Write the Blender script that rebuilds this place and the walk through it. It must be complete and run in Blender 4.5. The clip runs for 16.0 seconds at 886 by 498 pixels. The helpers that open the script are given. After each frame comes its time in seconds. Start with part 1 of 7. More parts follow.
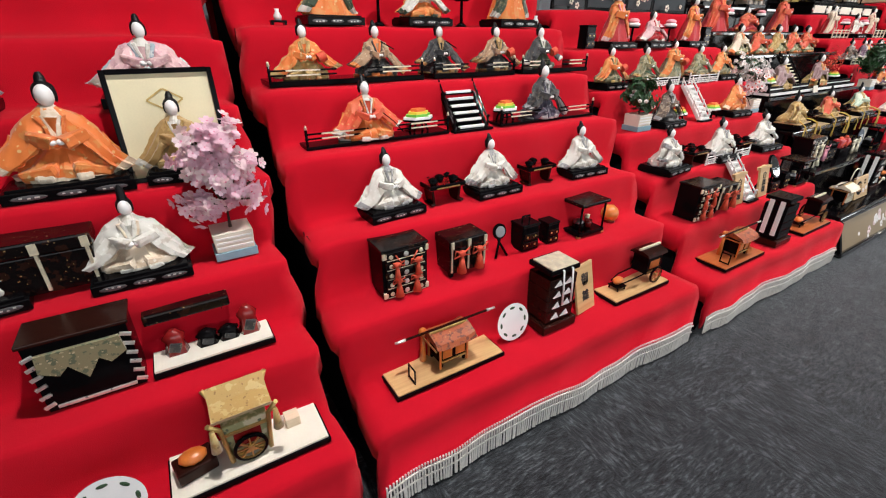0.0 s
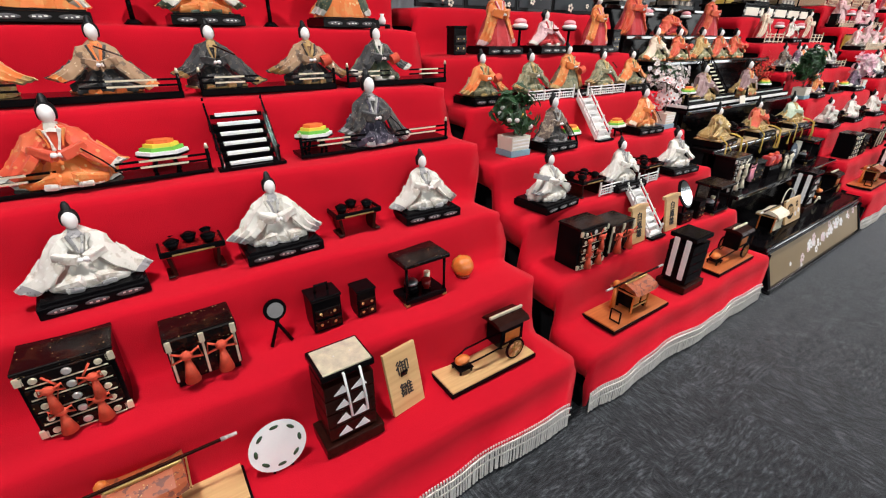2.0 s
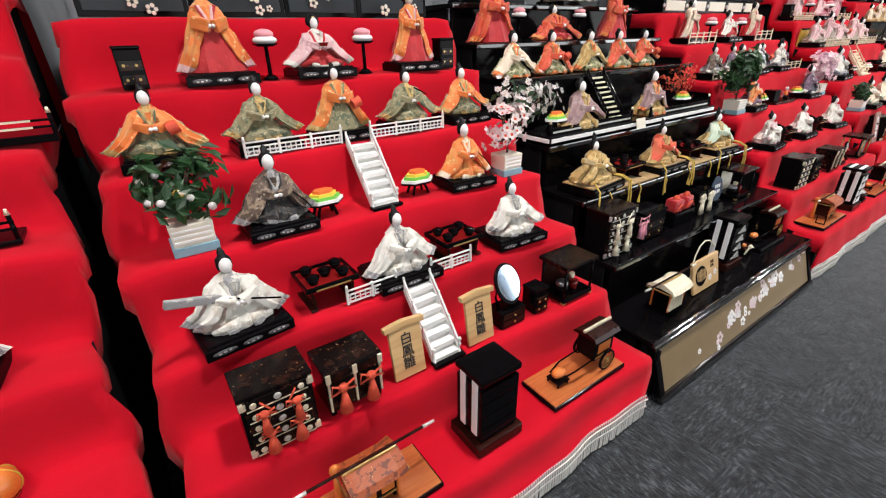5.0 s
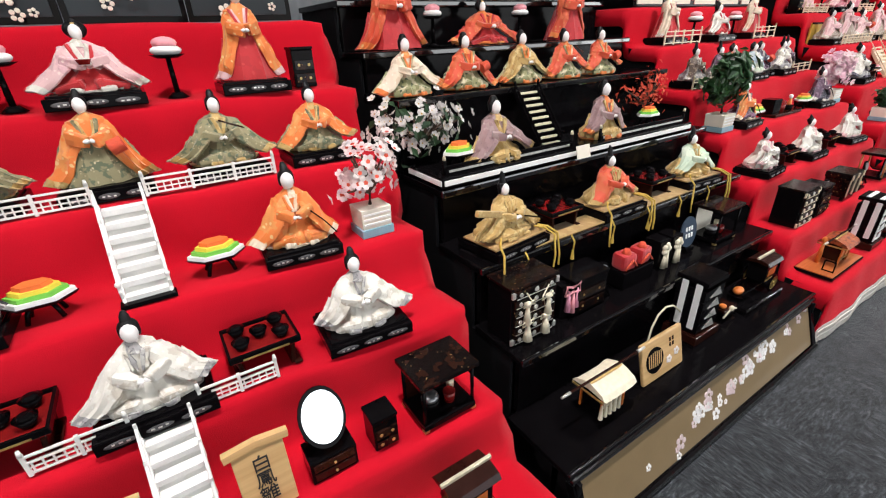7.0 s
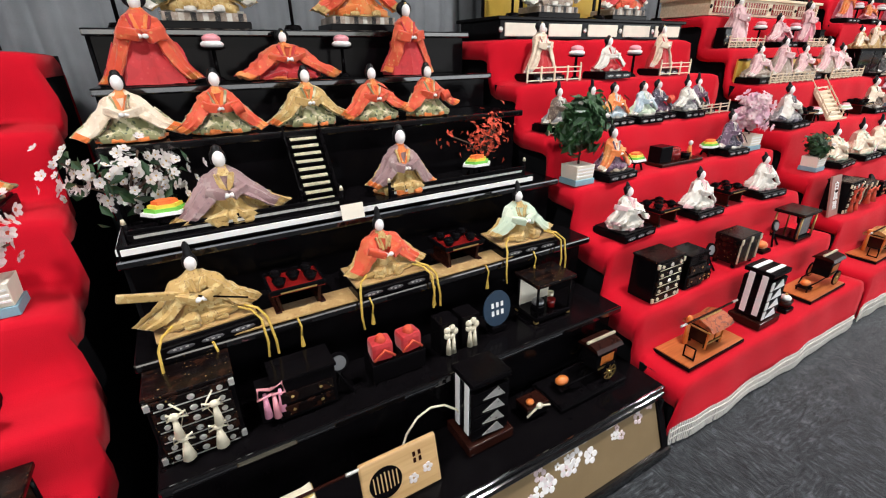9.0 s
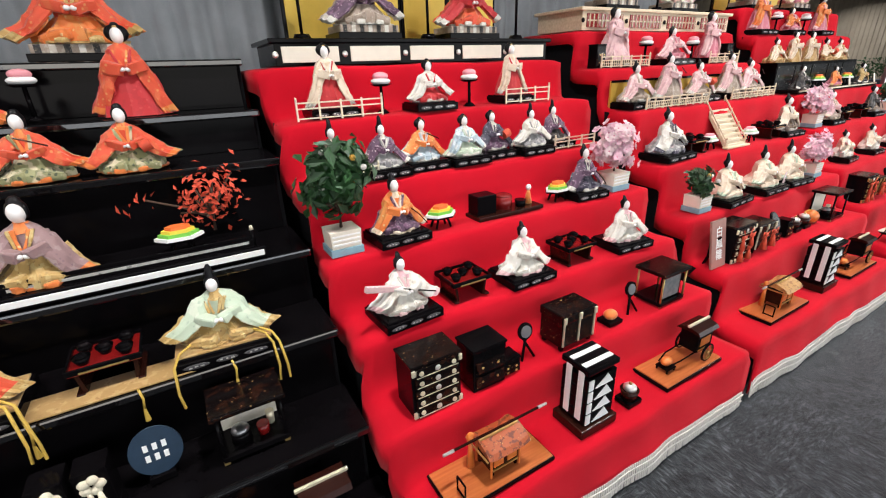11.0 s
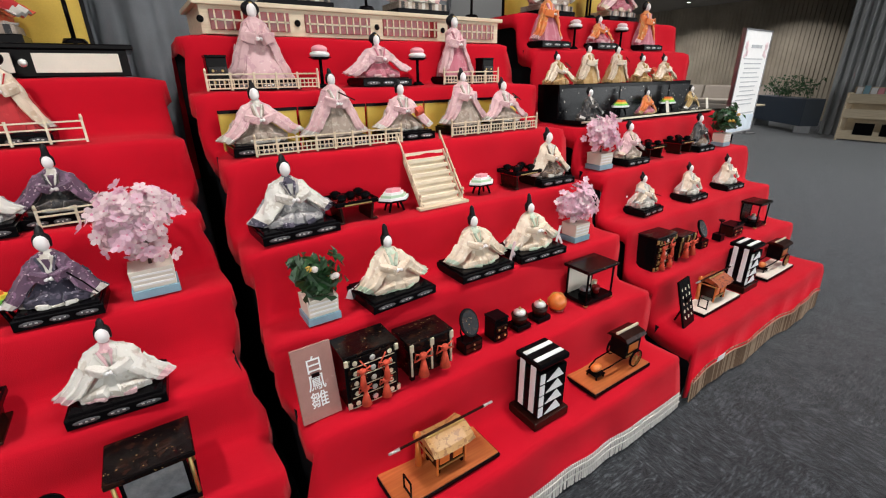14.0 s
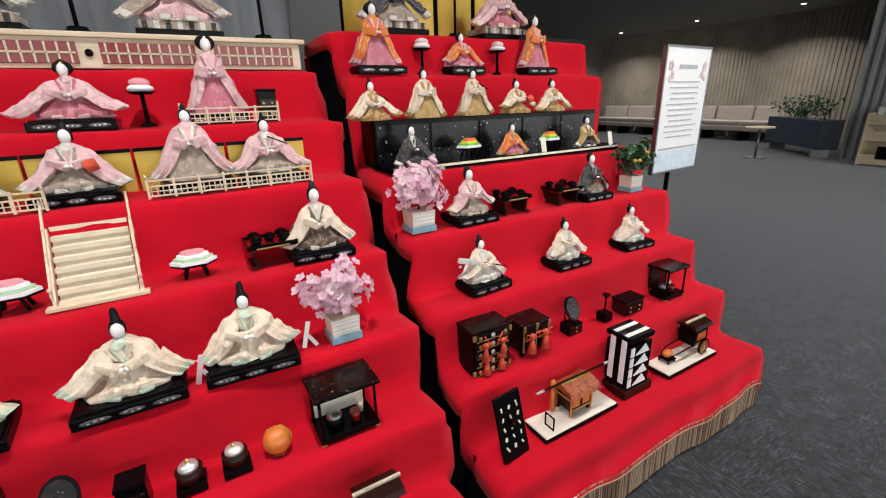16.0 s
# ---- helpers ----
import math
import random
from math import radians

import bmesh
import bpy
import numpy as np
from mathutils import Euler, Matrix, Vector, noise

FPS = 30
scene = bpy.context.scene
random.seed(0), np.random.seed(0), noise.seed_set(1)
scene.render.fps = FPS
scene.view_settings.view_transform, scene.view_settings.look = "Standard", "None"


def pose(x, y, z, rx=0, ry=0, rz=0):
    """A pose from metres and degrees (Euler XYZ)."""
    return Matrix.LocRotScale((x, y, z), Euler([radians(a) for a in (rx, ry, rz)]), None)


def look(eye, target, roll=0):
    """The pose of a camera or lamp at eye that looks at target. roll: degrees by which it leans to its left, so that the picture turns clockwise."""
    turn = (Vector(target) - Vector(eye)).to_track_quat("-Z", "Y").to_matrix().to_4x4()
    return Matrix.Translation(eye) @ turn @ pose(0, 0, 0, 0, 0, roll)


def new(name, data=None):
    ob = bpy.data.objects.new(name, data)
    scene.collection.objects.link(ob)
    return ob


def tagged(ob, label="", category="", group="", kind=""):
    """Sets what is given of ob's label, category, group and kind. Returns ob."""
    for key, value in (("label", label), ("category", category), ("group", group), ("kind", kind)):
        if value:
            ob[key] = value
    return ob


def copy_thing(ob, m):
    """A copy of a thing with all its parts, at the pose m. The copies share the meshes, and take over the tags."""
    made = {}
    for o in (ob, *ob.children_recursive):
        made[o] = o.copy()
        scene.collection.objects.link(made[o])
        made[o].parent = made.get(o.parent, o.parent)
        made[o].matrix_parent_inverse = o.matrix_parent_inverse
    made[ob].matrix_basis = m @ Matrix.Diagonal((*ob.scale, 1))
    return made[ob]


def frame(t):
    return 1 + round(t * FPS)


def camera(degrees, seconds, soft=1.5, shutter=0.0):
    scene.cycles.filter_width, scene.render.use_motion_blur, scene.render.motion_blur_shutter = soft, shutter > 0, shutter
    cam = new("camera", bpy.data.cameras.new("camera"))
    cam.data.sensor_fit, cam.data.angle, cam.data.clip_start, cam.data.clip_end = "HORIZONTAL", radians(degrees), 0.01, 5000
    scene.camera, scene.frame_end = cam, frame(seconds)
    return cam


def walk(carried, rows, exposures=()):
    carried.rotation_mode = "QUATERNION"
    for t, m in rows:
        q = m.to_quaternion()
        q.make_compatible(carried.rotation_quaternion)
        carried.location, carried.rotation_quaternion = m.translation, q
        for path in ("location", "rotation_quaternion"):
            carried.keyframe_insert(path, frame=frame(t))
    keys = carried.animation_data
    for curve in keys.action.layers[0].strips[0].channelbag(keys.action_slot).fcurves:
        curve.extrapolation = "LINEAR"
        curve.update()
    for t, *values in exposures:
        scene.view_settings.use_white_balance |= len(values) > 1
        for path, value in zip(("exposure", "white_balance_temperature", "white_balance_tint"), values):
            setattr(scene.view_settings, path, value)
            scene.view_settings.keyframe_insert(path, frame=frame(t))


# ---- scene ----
cam = camera(90.5, 16.0, 1.15)
METRES, EYE, TILT, LEAN, TURN = 8.0, 1.327, -26.58, -0.38, -31.87
ROWS = [
    (0.0, 0.0, 0.0, 0.0, 0.0, 0.0, -0.0),
    (0.5, 0.0178, 0.0187, 0.0129, -2.67, 2.31, 2.99),
    (1.0, 0.0426, 0.0314, 0.017, -1.11, 0.8, 2.33),
    (1.5, 0.0621, 0.0412, 0.0211, -0.58, 1.17, 1.12),
    (2.0, 0.0792, 0.0575, 0.0274, -2.69, 0.4, 1.16),
    (2.5, 0.0995, 0.0827, 0.0427, -5.74, 0.22, 2.0),
    (3.0, 0.1236, 0.0985, 0.0489, -8.83, -0.06, 3.79),
    (3.5, 0.1549, 0.1106, 0.0552, -8.65, -0.57, 2.79),
    (6.0, 0.2357, 0.1626, 0.0867, 0.63, 0.91, 3.29),
    (6.5, 0.2546, 0.1816, 0.0929, 0.11, 0.09, 2.75),
    (7.0, 0.2765, 0.1985, 0.1039, -0.35, 0.49, 2.81),
    (7.5, 0.3032, 0.2108, 0.1098, 3.04, 0.93, 1.77),
    (8.0, 0.3332, 0.2182, 0.1164, 3.02, 1.85, 0.3),
    (10.5, 0.4757, 0.2707, 0.1457, 1.41, 3.56, 1.14),
    (11.0, 0.5031, 0.2907, 0.1592, 1.8, 4.04, 1.5),
    (11.5, 0.5366, 0.3046, 0.1649, 2.3, 4.2, 0.97),
    (12.0, 0.5731, 0.3141, 0.1711, 1.02, 3.2, 0.9),
    (12.5, 0.6011, 0.3366, 0.181, -0.41, 4.82, 1.87),
    (13.0, 0.6299, 0.3584, 0.1947, -1.66, 4.84, 2.88),
    (13.5, 0.6653, 0.3751, 0.2013, -1.15, 5.63, 2.74),
    (14.0, 0.6985, 0.3896, 0.2088, -1.56, 4.87, 2.03),
    (14.5, 0.7297, 0.4124, 0.2202, -1.35, 6.02, 1.53),
    (15.0, 0.7617, 0.4292, 0.2298, -1.5, 5.38, 3.75),
    (15.5, 0.8015, 0.4399, 0.2363, 1.35, 5.69, 1.51),
    (16.0, 0.8298, 0.4563, 0.2443, 1.86, 7.62, 1.2),
]
walk(cam, [(t, pose(0, 0, EYE, TILT, LEAN, TURN) @ pose(METRES * x, METRES * y, METRES * z, 90 + pitch, roll, yaw)) for t, x, y, z, yaw, pitch, roll in ROWS],
     exposures=((0, 0.06), (2.5, 0.04), (6, -0.02), (8, 0.05), (11, 0.04), (12.5, -0.22), (14, -0.34), (16, -0.36)))

# ---- world and large lights ----
world = bpy.data.worlds.new("world")
scene.world = world
world.use_nodes = True
wn = world.node_tree
sky = wn.nodes.new("ShaderNodeTexSky")
sky.sky_type, sky.sun_disc = "NISHITA", False
sky.sun_elevation, sky.sun_rotation = radians(40), radians(200)
wn.links.new(sky.outputs[0], wn.nodes["Background"].inputs[0])
wn.nodes["Background"].inputs[1].default_value = 0.1


def area_lamp(name, eye, target, sx, sy, watts, colour):
    data = bpy.data.lights.new(name, "AREA")
    data.shape, data.size, data.size_y, data.energy, data.color = "RECTANGLE", sx, sy, watts, colour
    ob = new(name, data)
    ob.matrix_world = look(eye, target)
    return ob


# daylight through the long window front behind the walker and at the hall's far side
for wx, watts in ((-1.0, 52), (4.6, 88), (10.2, 135)):
    area_lamp("window_light", (wx, -4.9, 1.75), (wx, 1.5, 0.9), 5.0, 2.3, watts, (0.94, 0.965, 1.0))
for wx in (14.5, 18.6):
    area_lamp("window_light", (wx, -4.85, 1.6), (wx, 6.0, 1.5), 3.6, 2.3, 150, (0.95, 0.98, 1.0))

# the round ceiling downlights
LIGHTS = [(lx, ly) for lx in (0.5, 3.0, 5.5, 8.0, 10.5, 14.0) for ly in (0.7, 4.2)] + [(16.5, 6.5), (19.5, 6.5), (22.4, 6.2), (22.4, 9.0), (22.4, 11.8)]
for lx, ly in LIGHTS:
    spot = area_lamp("downlight_lamp", (lx, ly, 3.53), (lx, ly + 0.15, 0.0), 0.12, 0.12, 46 if ly < 2 else 16 if lx < 13 else 60, (1.0, 0.965, 0.965))
    spot.data.shape, spot.data.spread = "DISK", radians(130)

# ---- materials ----


def shader(name):
    m = bpy.data.materials.new(name)
    m.use_nodes = True
    return m, m.node_tree, m.node_tree.nodes["Principled BSDF"]


def mat(name, col, rough=0.6, metal=0.0, vary=0.25, scale=18.0, bump=0.15, fine=220.0, coat=0.0):
    """A painted or cast surface: colour varied at two scales, roughness with it, and fine relief."""
    m, nt, b = shader(name)
    co = nt.nodes.new("ShaderNodeTexCoord")
    big, small = nt.nodes.new("ShaderNodeTexNoise"), nt.nodes.new("ShaderNodeTexNoise")
    big.inputs["Scale"].default_value, small.inputs["Scale"].default_value = scale, fine
    big.inputs["Detail"].default_value = small.inputs["Detail"].default_value = 3.0
    for n in (big, small):
        nt.links.new(co.outputs["Object"], n.inputs["Vector"])
    mix = nt.nodes.new("ShaderNodeMix")
    mix.data_type = "RGBA"
    lo = [max(0.0, c * (1 - vary)) for c in col]
    hi = [min(1.0, c * (1 + vary)) for c in col]
    mix.inputs["A"].default_value, mix.inputs["B"].default_value = (*lo, 1), (*hi, 1)
    add = nt.nodes.new("ShaderNodeMath")
    add.operation = "MULTIPLY_ADD"
    nt.links.new(small.outputs["Fac"], add.inputs[0])
    add.inputs[1].default_value = 0.4
    nt.links.new(big.outputs["Fac"], add.inputs[2])
    sub = nt.nodes.new("ShaderNodeMath")
    sub.operation = "SUBTRACT"
    sub.inputs[1].default_value = 0.2
    nt.links.new(add.outputs[0], sub.inputs[0])
    nt.links.new(sub.outputs[0], mix.inputs["Factor"])
    nt.links.new(mix.outputs["Result"], b.inputs["Base Color"])
    ro = nt.nodes.new("ShaderNodeMapRange")
    ro.inputs["To Min"].default_value, ro.inputs["To Max"].default_value = max(0.03, rough - 0.08), min(1.0, rough + 0.08)
    nt.links.new(big.outputs["Fac"], ro.inputs["Value"])
    nt.links.new(ro.outputs["Result"], b.inputs["Roughness"])
    b.inputs["Metallic"].default_value, b.inputs["Coat Weight"].default_value = metal, coat
    if bump:
        bp = nt.nodes.new("ShaderNodeBump")
        bp.inputs["Strength"].default_value, bp.inputs["Distance"].default_value = bump, 0.002
        nt.links.new(small.outputs["Fac"], bp.inputs["Height"])
        nt.links.new(bp.outputs["Normal"], b.inputs["Normal"])
    return m


def brocade(name, ground, second, third, scale=70.0, rough=0.6, dot=0.17, sheen=0.25):
    """Woven silk: a ground colour with irregular motifs in two more, over a fine weave."""
    m, nt, b = shader(name)
    co = nt.nodes.new("ShaderNodeTexCoord")
    vo, no, we = nt.nodes.new("ShaderNodeTexVoronoi"), nt.nodes.new("ShaderNodeTexNoise"), nt.nodes.new("ShaderNodeTexNoise")
    vo.inputs["Scale"].default_value, no.inputs["Scale"].default_value, we.inputs["Scale"].default_value = scale, scale * 0.55, 600.0
    no.inputs["Detail"].default_value = 4.0
    wob, off = nt.nodes.new("ShaderNodeTexNoise"), nt.nodes.new("ShaderNodeVectorMath")
    wob.inputs["Scale"].default_value = scale * 1.1
    off.operation = "MULTIPLY_ADD"
    off.inputs[1].default_value = (0.012, 0.012, 0.012)
    nt.links.new(co.outputs["Object"], wob.inputs["Vector"])
    nt.links.new(wob.outputs["Color"], off.inputs[0])
    nt.links.new(co.outputs["Object"], off.inputs[2])
    for n in (no, we):
        nt.links.new(co.outputs["Object"], n.inputs["Vector"])
    nt.links.new(off.outputs["Vector"], vo.inputs["Vector"])
    r1, r2 = nt.nodes.new("ShaderNodeValToRGB"), nt.nodes.new("ShaderNodeValToRGB")
    r1.color_ramp.elements[0].position, r1.color_ramp.elements[1].position = 0.54, 0.58
    r2.color_ramp.elements[0].position, r2.color_ramp.elements[1].position = dot, dot + 0.05
    r2.color_ramp.elements[0].color, r2.color_ramp.elements[1].color = (1, 1, 1, 1), (0, 0, 0, 1)
    nt.links.new(no.outputs["Fac"], r1.inputs["Fac"])
    nt.links.new(vo.outputs["Distance"], r2.inputs["Fac"])
    m1, m2, m3 = (nt.nodes.new("ShaderNodeMix") for _ in range(3))
    for x in (m1, m2, m3):
        x.data_type = "RGBA"
    m1.inputs["A"].default_value, m1.inputs["B"].default_value = (*ground, 1), (*second, 1)
    nt.links.new(r1.outputs["Color"], m1.inputs["Factor"])
    nt.links.new(m1.outputs["Result"], m2.inputs["A"])
    m2.inputs["B"].default_value = (*third, 1)
    nt.links.new(r2.outputs["Color"], m2.inputs["Factor"])
    m3.blend_type = "MULTIPLY"
    m3.inputs["Factor"].default_value = 0.18
    nt.links.new(m2.outputs["Result"], m3.inputs["A"])
    nt.links.new(we.outputs["Fac"], m3.inputs["B"])
    nt.links.new(m3.outputs["Result"], b.inputs["Base Color"])
    b.inputs["Roughness"].default_value = rough
    b.inputs["Sheen Weight"].default_value = sheen
    bp = nt.nodes.new("ShaderNodeBump")
    bp.inputs["Strength"].default_value, bp.inputs["Distance"].default_value = 0.35, 0.002
    nt.links.new(no.outputs["Fac"], bp.inputs["Height"])
    nt.links.new(bp.outputs["Normal"], b.inputs["Normal"])
    return m


def grained(name, dark, light, rough=0.5, scale=9.0, coat=0.0):
    """Wood with a stretched grain along x."""
    m, nt, b = shader(name)
    co, mp, no = nt.nodes.new("ShaderNodeTexCoord"), nt.nodes.new("ShaderNodeMapping"), nt.nodes.new("ShaderNodeTexNoise")
    mp.inputs["Scale"].default_value = (scale * 0.5, scale * 9, scale * 9)
    no.inputs["Scale"].default_value, no.inputs["Detail"].default_value = 1.0, 5.0
    nt.links.new(co.outputs["Object"], mp.inputs["Vector"])
    nt.links.new(mp.outputs["Vector"], no.inputs["Vector"])
    ra = nt.nodes.new("ShaderNodeValToRGB")
    ra.color_ramp.elements[0].position, ra.color_ramp.elements[1].position = 0.3, 0.7
    ra.color_ramp.elements[0].color, ra.color_ramp.elements[1].color = (*dark, 1), (*light, 1)
    nt.links.new(no.outputs["Fac"], ra.inputs["Fac"])
    nt.links.new(ra.outputs["Color"], b.inputs["Base Color"])
    b.inputs["Roughness"].default_value, b.inputs["Coat Weight"].default_value = rough, coat
    bp = nt.nodes.new("ShaderNodeBump")
    bp.inputs["Strength"].default_value, bp.inputs["Distance"].default_value = 0.2, 0.001
    nt.links.new(no.outputs["Fac"], bp.inputs["Height"])
    nt.links.new(bp.outputs["Normal"], b.inputs["Normal"])
    return m


def felt(name, col):
    m = mat(name, col, 0.95, 0, 0.16, 5.0, 0.5, 420.0)
    b = m.node_tree.nodes["Principled BSDF"]
    b.inputs["Sheen Weight"].default_value, b.inputs["Sheen Roughness"].default_value = 0.2, 0.5
    b.inputs["Sheen Tint"].default_value = (1, 0.25, 0.25, 1)
    b.inputs["Specular IOR Level"].default_value = 0.1
    return m


def carpet_material():
    """Dark blue-grey carpet tiles, half a metre square, with broken streaks that turn from tile to tile."""
    m, nt, b = shader("carpet")
    co, ck = nt.nodes.new("ShaderNodeTexCoord"), nt.nodes.new("ShaderNodeTexChecker")
    ck.inputs["Scale"].default_value = 2.0
    nt.links.new(co.outputs["Object"], ck.inputs["Vector"])
    streaks = []
    for sx, sy in ((22, 90), (90, 22)):
        mp, no = nt.nodes.new("ShaderNodeMapping"), nt.nodes.new("ShaderNodeTexNoise")
        mp.inputs["Scale"].default_value = (sx, sy, 40)
        no.inputs["Scale"].default_value, no.inputs["Detail"].default_value, no.inputs["Roughness"].default_value = 1.0, 7.0, 0.75
        nt.links.new(co.outputs["Object"], mp.inputs["Vector"])
        nt.links.new(mp.outputs["Vector"], no.inputs["Vector"])
        streaks.append(no)
    pick = nt.nodes.new("ShaderNodeMix")
    nt.links.new(ck.outputs["Fac"], pick.inputs["Factor"])
    nt.links.new(streaks[0].outputs["Fac"], pick.inputs["A"])
    nt.links.new(streaks[1].outputs["Fac"], pick.inputs["B"])
    blotch = nt.nodes.new("ShaderNodeTexNoise")
    blotch.inputs["Scale"].default_value, blotch.inputs["Detail"].default_value, blotch.inputs["Roughness"].default_value = 9.0, 8.0, 0.7
    nt.links.new(co.outputs["Object"], blotch.inputs["Vector"])
    mean = nt.nodes.new("ShaderNodeMath")
    mean.operation = "MULTIPLY_ADD"
    mean.inputs[1].default_value = 0.35
    nt.links.new(blotch.outputs["Fac"], mean.inputs[0])
    nt.links.new(pick.outputs["Result"], mean.inputs[2])
    ra = nt.nodes.new("ShaderNodeValToRGB")
    e = ra.color_ramp.elements
    e[0].position, e[0].color = 0.55, (0.004, 0.0045, 0.0055, 1)
    e[1].position, e[1].color = 0.88, (0.13, 0.142, 0.152, 1)
    x = e.new(0.7)
    x.color = (0.025, 0.029, 0.033, 1)
    nt.links.new(mean.outputs[0], ra.inputs["Fac"])
    nt.links.new(ra.outputs["Color"], b.inputs["Base Color"])
    b.inputs["Roughness"].default_value = 0.95
    b.inputs["Specular IOR Level"].default_value = 0.4
    b.inputs["Sheen Weight"].default_value = 0.42
    b.inputs["Sheen Roughness"].default_value = 0.35
    pile = nt.nodes.new("ShaderNodeTexNoise")
    pile.inputs["Scale"].default_value = 260.0
    nt.links.new(co.outputs["Object"], pile.inputs["Vector"])
    bp = nt.nodes.new("ShaderNodeBump")
    bp.inputs["Strength"].default_value, bp.inputs["Distance"].default_value = 0.8, 0.004
    nt.links.new(pile.outputs["Fac"], bp.inputs["Height"])
    nt.links.new(bp.outputs["Normal"], b.inputs["Normal"])
    return m


RED = felt("red_felt", (0.49, 0.0045, 0.016))
CARPET = carpet_material()
LACQUER = mat("black_lacquer", (0.0035, 0.003, 0.0035), 0.13, 0, 0.4, 20, 0.03, 300, 0.0)
LACQUER.node_tree.nodes["Principled BSDF"].inputs["Specular IOR Level"].default_value = 0.06
EDGELAC = mat("polished_black_lacquer", (0.0035, 0.003, 0.0035), 0.1, 0, 0.4, 20, 0.02, 300, 1.0)
BROWNLAC = mat("brown_lacquer", (0.022, 0.006, 0.004), 0.22, 0, 0.5, 30, 0.08, 300, 0.0)
BROWNLAC.node_tree.nodes["Principled BSDF"].inputs["Specular IOR Level"].default_value = 0.2
REDLAC = mat("red_lacquer", (0.2, 0.008, 0.008), 0.25, 0, 0.4, 30, 0.1, 300, 0.2)
BLACKCLOTH = mat("black_cloth", (0.006, 0.006, 0.007), 0.95, 0, 0.3, 20, 0.3)
GOLD = mat("gilt", (0.55, 0.38, 0.14), 0.38, 0.8, 0.4, 60, 0.3, 400)
PALEGILT = mat("pale_gilt", (0.75, 0.68, 0.5), 0.4, 0.45, 0.35, 60, 0.3, 400)
SILVER = mat("silver", (0.75, 0.74, 0.7), 0.3, 0.7, 0.3, 60, 0.2, 400)
WHITE = mat("white_paint", (0.78, 0.77, 0.74), 0.5, 0, 0.1, 30, 0.15)
FACE = mat("white_gofun", (0.84, 0.81, 0.79), 0.45, 0, 0.04, 40, 0.03)
HAIR = mat("black_hair", (0.004, 0.004, 0.005), 0.45, 0, 0.3, 60, 0.3)
HAIR.node_tree.nodes["Principled BSDF"].inputs["Specular IOR Level"].default_value = 0.2
BLACKCLOTH.node_tree.nodes["Principled BSDF"].inputs["Specular IOR Level"].default_value = 0.08
PAPER = mat("ivory_paper", (0.74, 0.69, 0.58), 0.8, 0, 0.1, 20, 0.15)
WOOD = grained("pale_wood", (0.58, 0.46, 0.3), (0.74, 0.62, 0.45))
TRAY = grained("orange_tray_wood", (0.36, 0.085, 0.02), (0.55, 0.17, 0.05), 0.3, 9, 0.3)
TRAYPALE = grained("light_tray_wood", (0.5, 0.3, 0.12), (0.66, 0.43, 0.2), 0.4, 9, 0.2)
ORANGE = mat("orange_lacquer", (0.62, 0.17, 0.03), 0.35, 0, 0.35, 40, 0.2, 300, 0.3)
TASSEL = mat("vermilion_silk", (0.6, 0.07, 0.03), 0.7, 0, 0.35, 80, 0.5, 500)
CREAM = mat("cream_cord", (0.72, 0.66, 0.5), 0.75, 0, 0.2, 80, 0.4, 500)
YELLOWSILK = mat("yellow_silk", (0.55, 0.36, 0.06), 0.55, 0, 0.35, 60, 0.3, 400)
BLUEGREY = mat("blue_grey_base", (0.2, 0.35, 0.42), 0.6, 0, 0.2, 30, 0.15)
LEAF = mat("leaf_green", (0.025, 0.085, 0.025), 0.45, 0, 0.5, 30, 0.3)
DARKLEAF = mat("dark_leaf", (0.02, 0.055, 0.02), 0.5, 0, 0.5, 30, 0.3)
BARK = mat("bark", (0.08, 0.045, 0.03), 0.9, 0, 0.4, 60, 0.6)
PINK = mat("pink_petal", (0.86, 0.6, 0.69), 0.7, 0, 0.2, 40, 0.3)
ROSY = mat("rose_petal", (0.75, 0.3, 0.42), 0.7, 0, 0.2, 40, 0.3)
PALEPINK = mat("pale_petal", (0.88, 0.73, 0.74), 0.7, 0, 0.15, 40, 0.3)
BLOSSOM = mat("white_petal", (0.88, 0.84, 0.82), 0.7, 0, 0.1, 40, 0.3)
FRUIT = mat("yellow_fruit", (0.62, 0.36, 0.05), 0.5, 0, 0.2, 40, 0.2)
RICERED = mat("orange_rice_cake", (0.78, 0.16, 0.03), 0.6, 0, 0.08, 30, 0.1)
RICEYEL = mat("yellow_rice_cake", (0.78, 0.6, 0.06), 0.6, 0, 0.08, 30, 0.1)
RICEGRN = mat("green_rice_cake", (0.16, 0.5, 0.06), 0.6, 0, 0.08, 30, 0.1)
RICEPINK = mat("pink_rice_cake", (0.78, 0.32, 0.36), 0.6, 0, 0.06, 30, 0.1)
MIRROR = mat("mirror_glass", (0.9, 0.92, 0.93), 0.03, 1.0, 0.02, 10, 0.0)
FRINGE = mat("ivory_fringe", (0.74, 0.7, 0.63), 0.9, 0, 0.2, 60, 0.4)
DARKSTRAW = mat("brown_fringe", (0.2, 0.12, 0.07), 0.9, 0, 0.3, 60, 0.4)
STRAW = mat("tan_fringe", (0.42, 0.29, 0.19), 0.9, 0, 0.3, 60, 0.4)
CARTOUCHE = mat("grey_cartouche", (0.09, 0.085, 0.09), 0.5, 0.2, 0.3, 60, 0.2, 400)
INK = mat("black_ink", (0.01, 0.01, 0.012), 0.7, 0, 0.2, 30, 0.0)
CARD = mat("white_card", (0.82, 0.82, 0.8), 0.7, 0, 0.05, 30, 0.05)
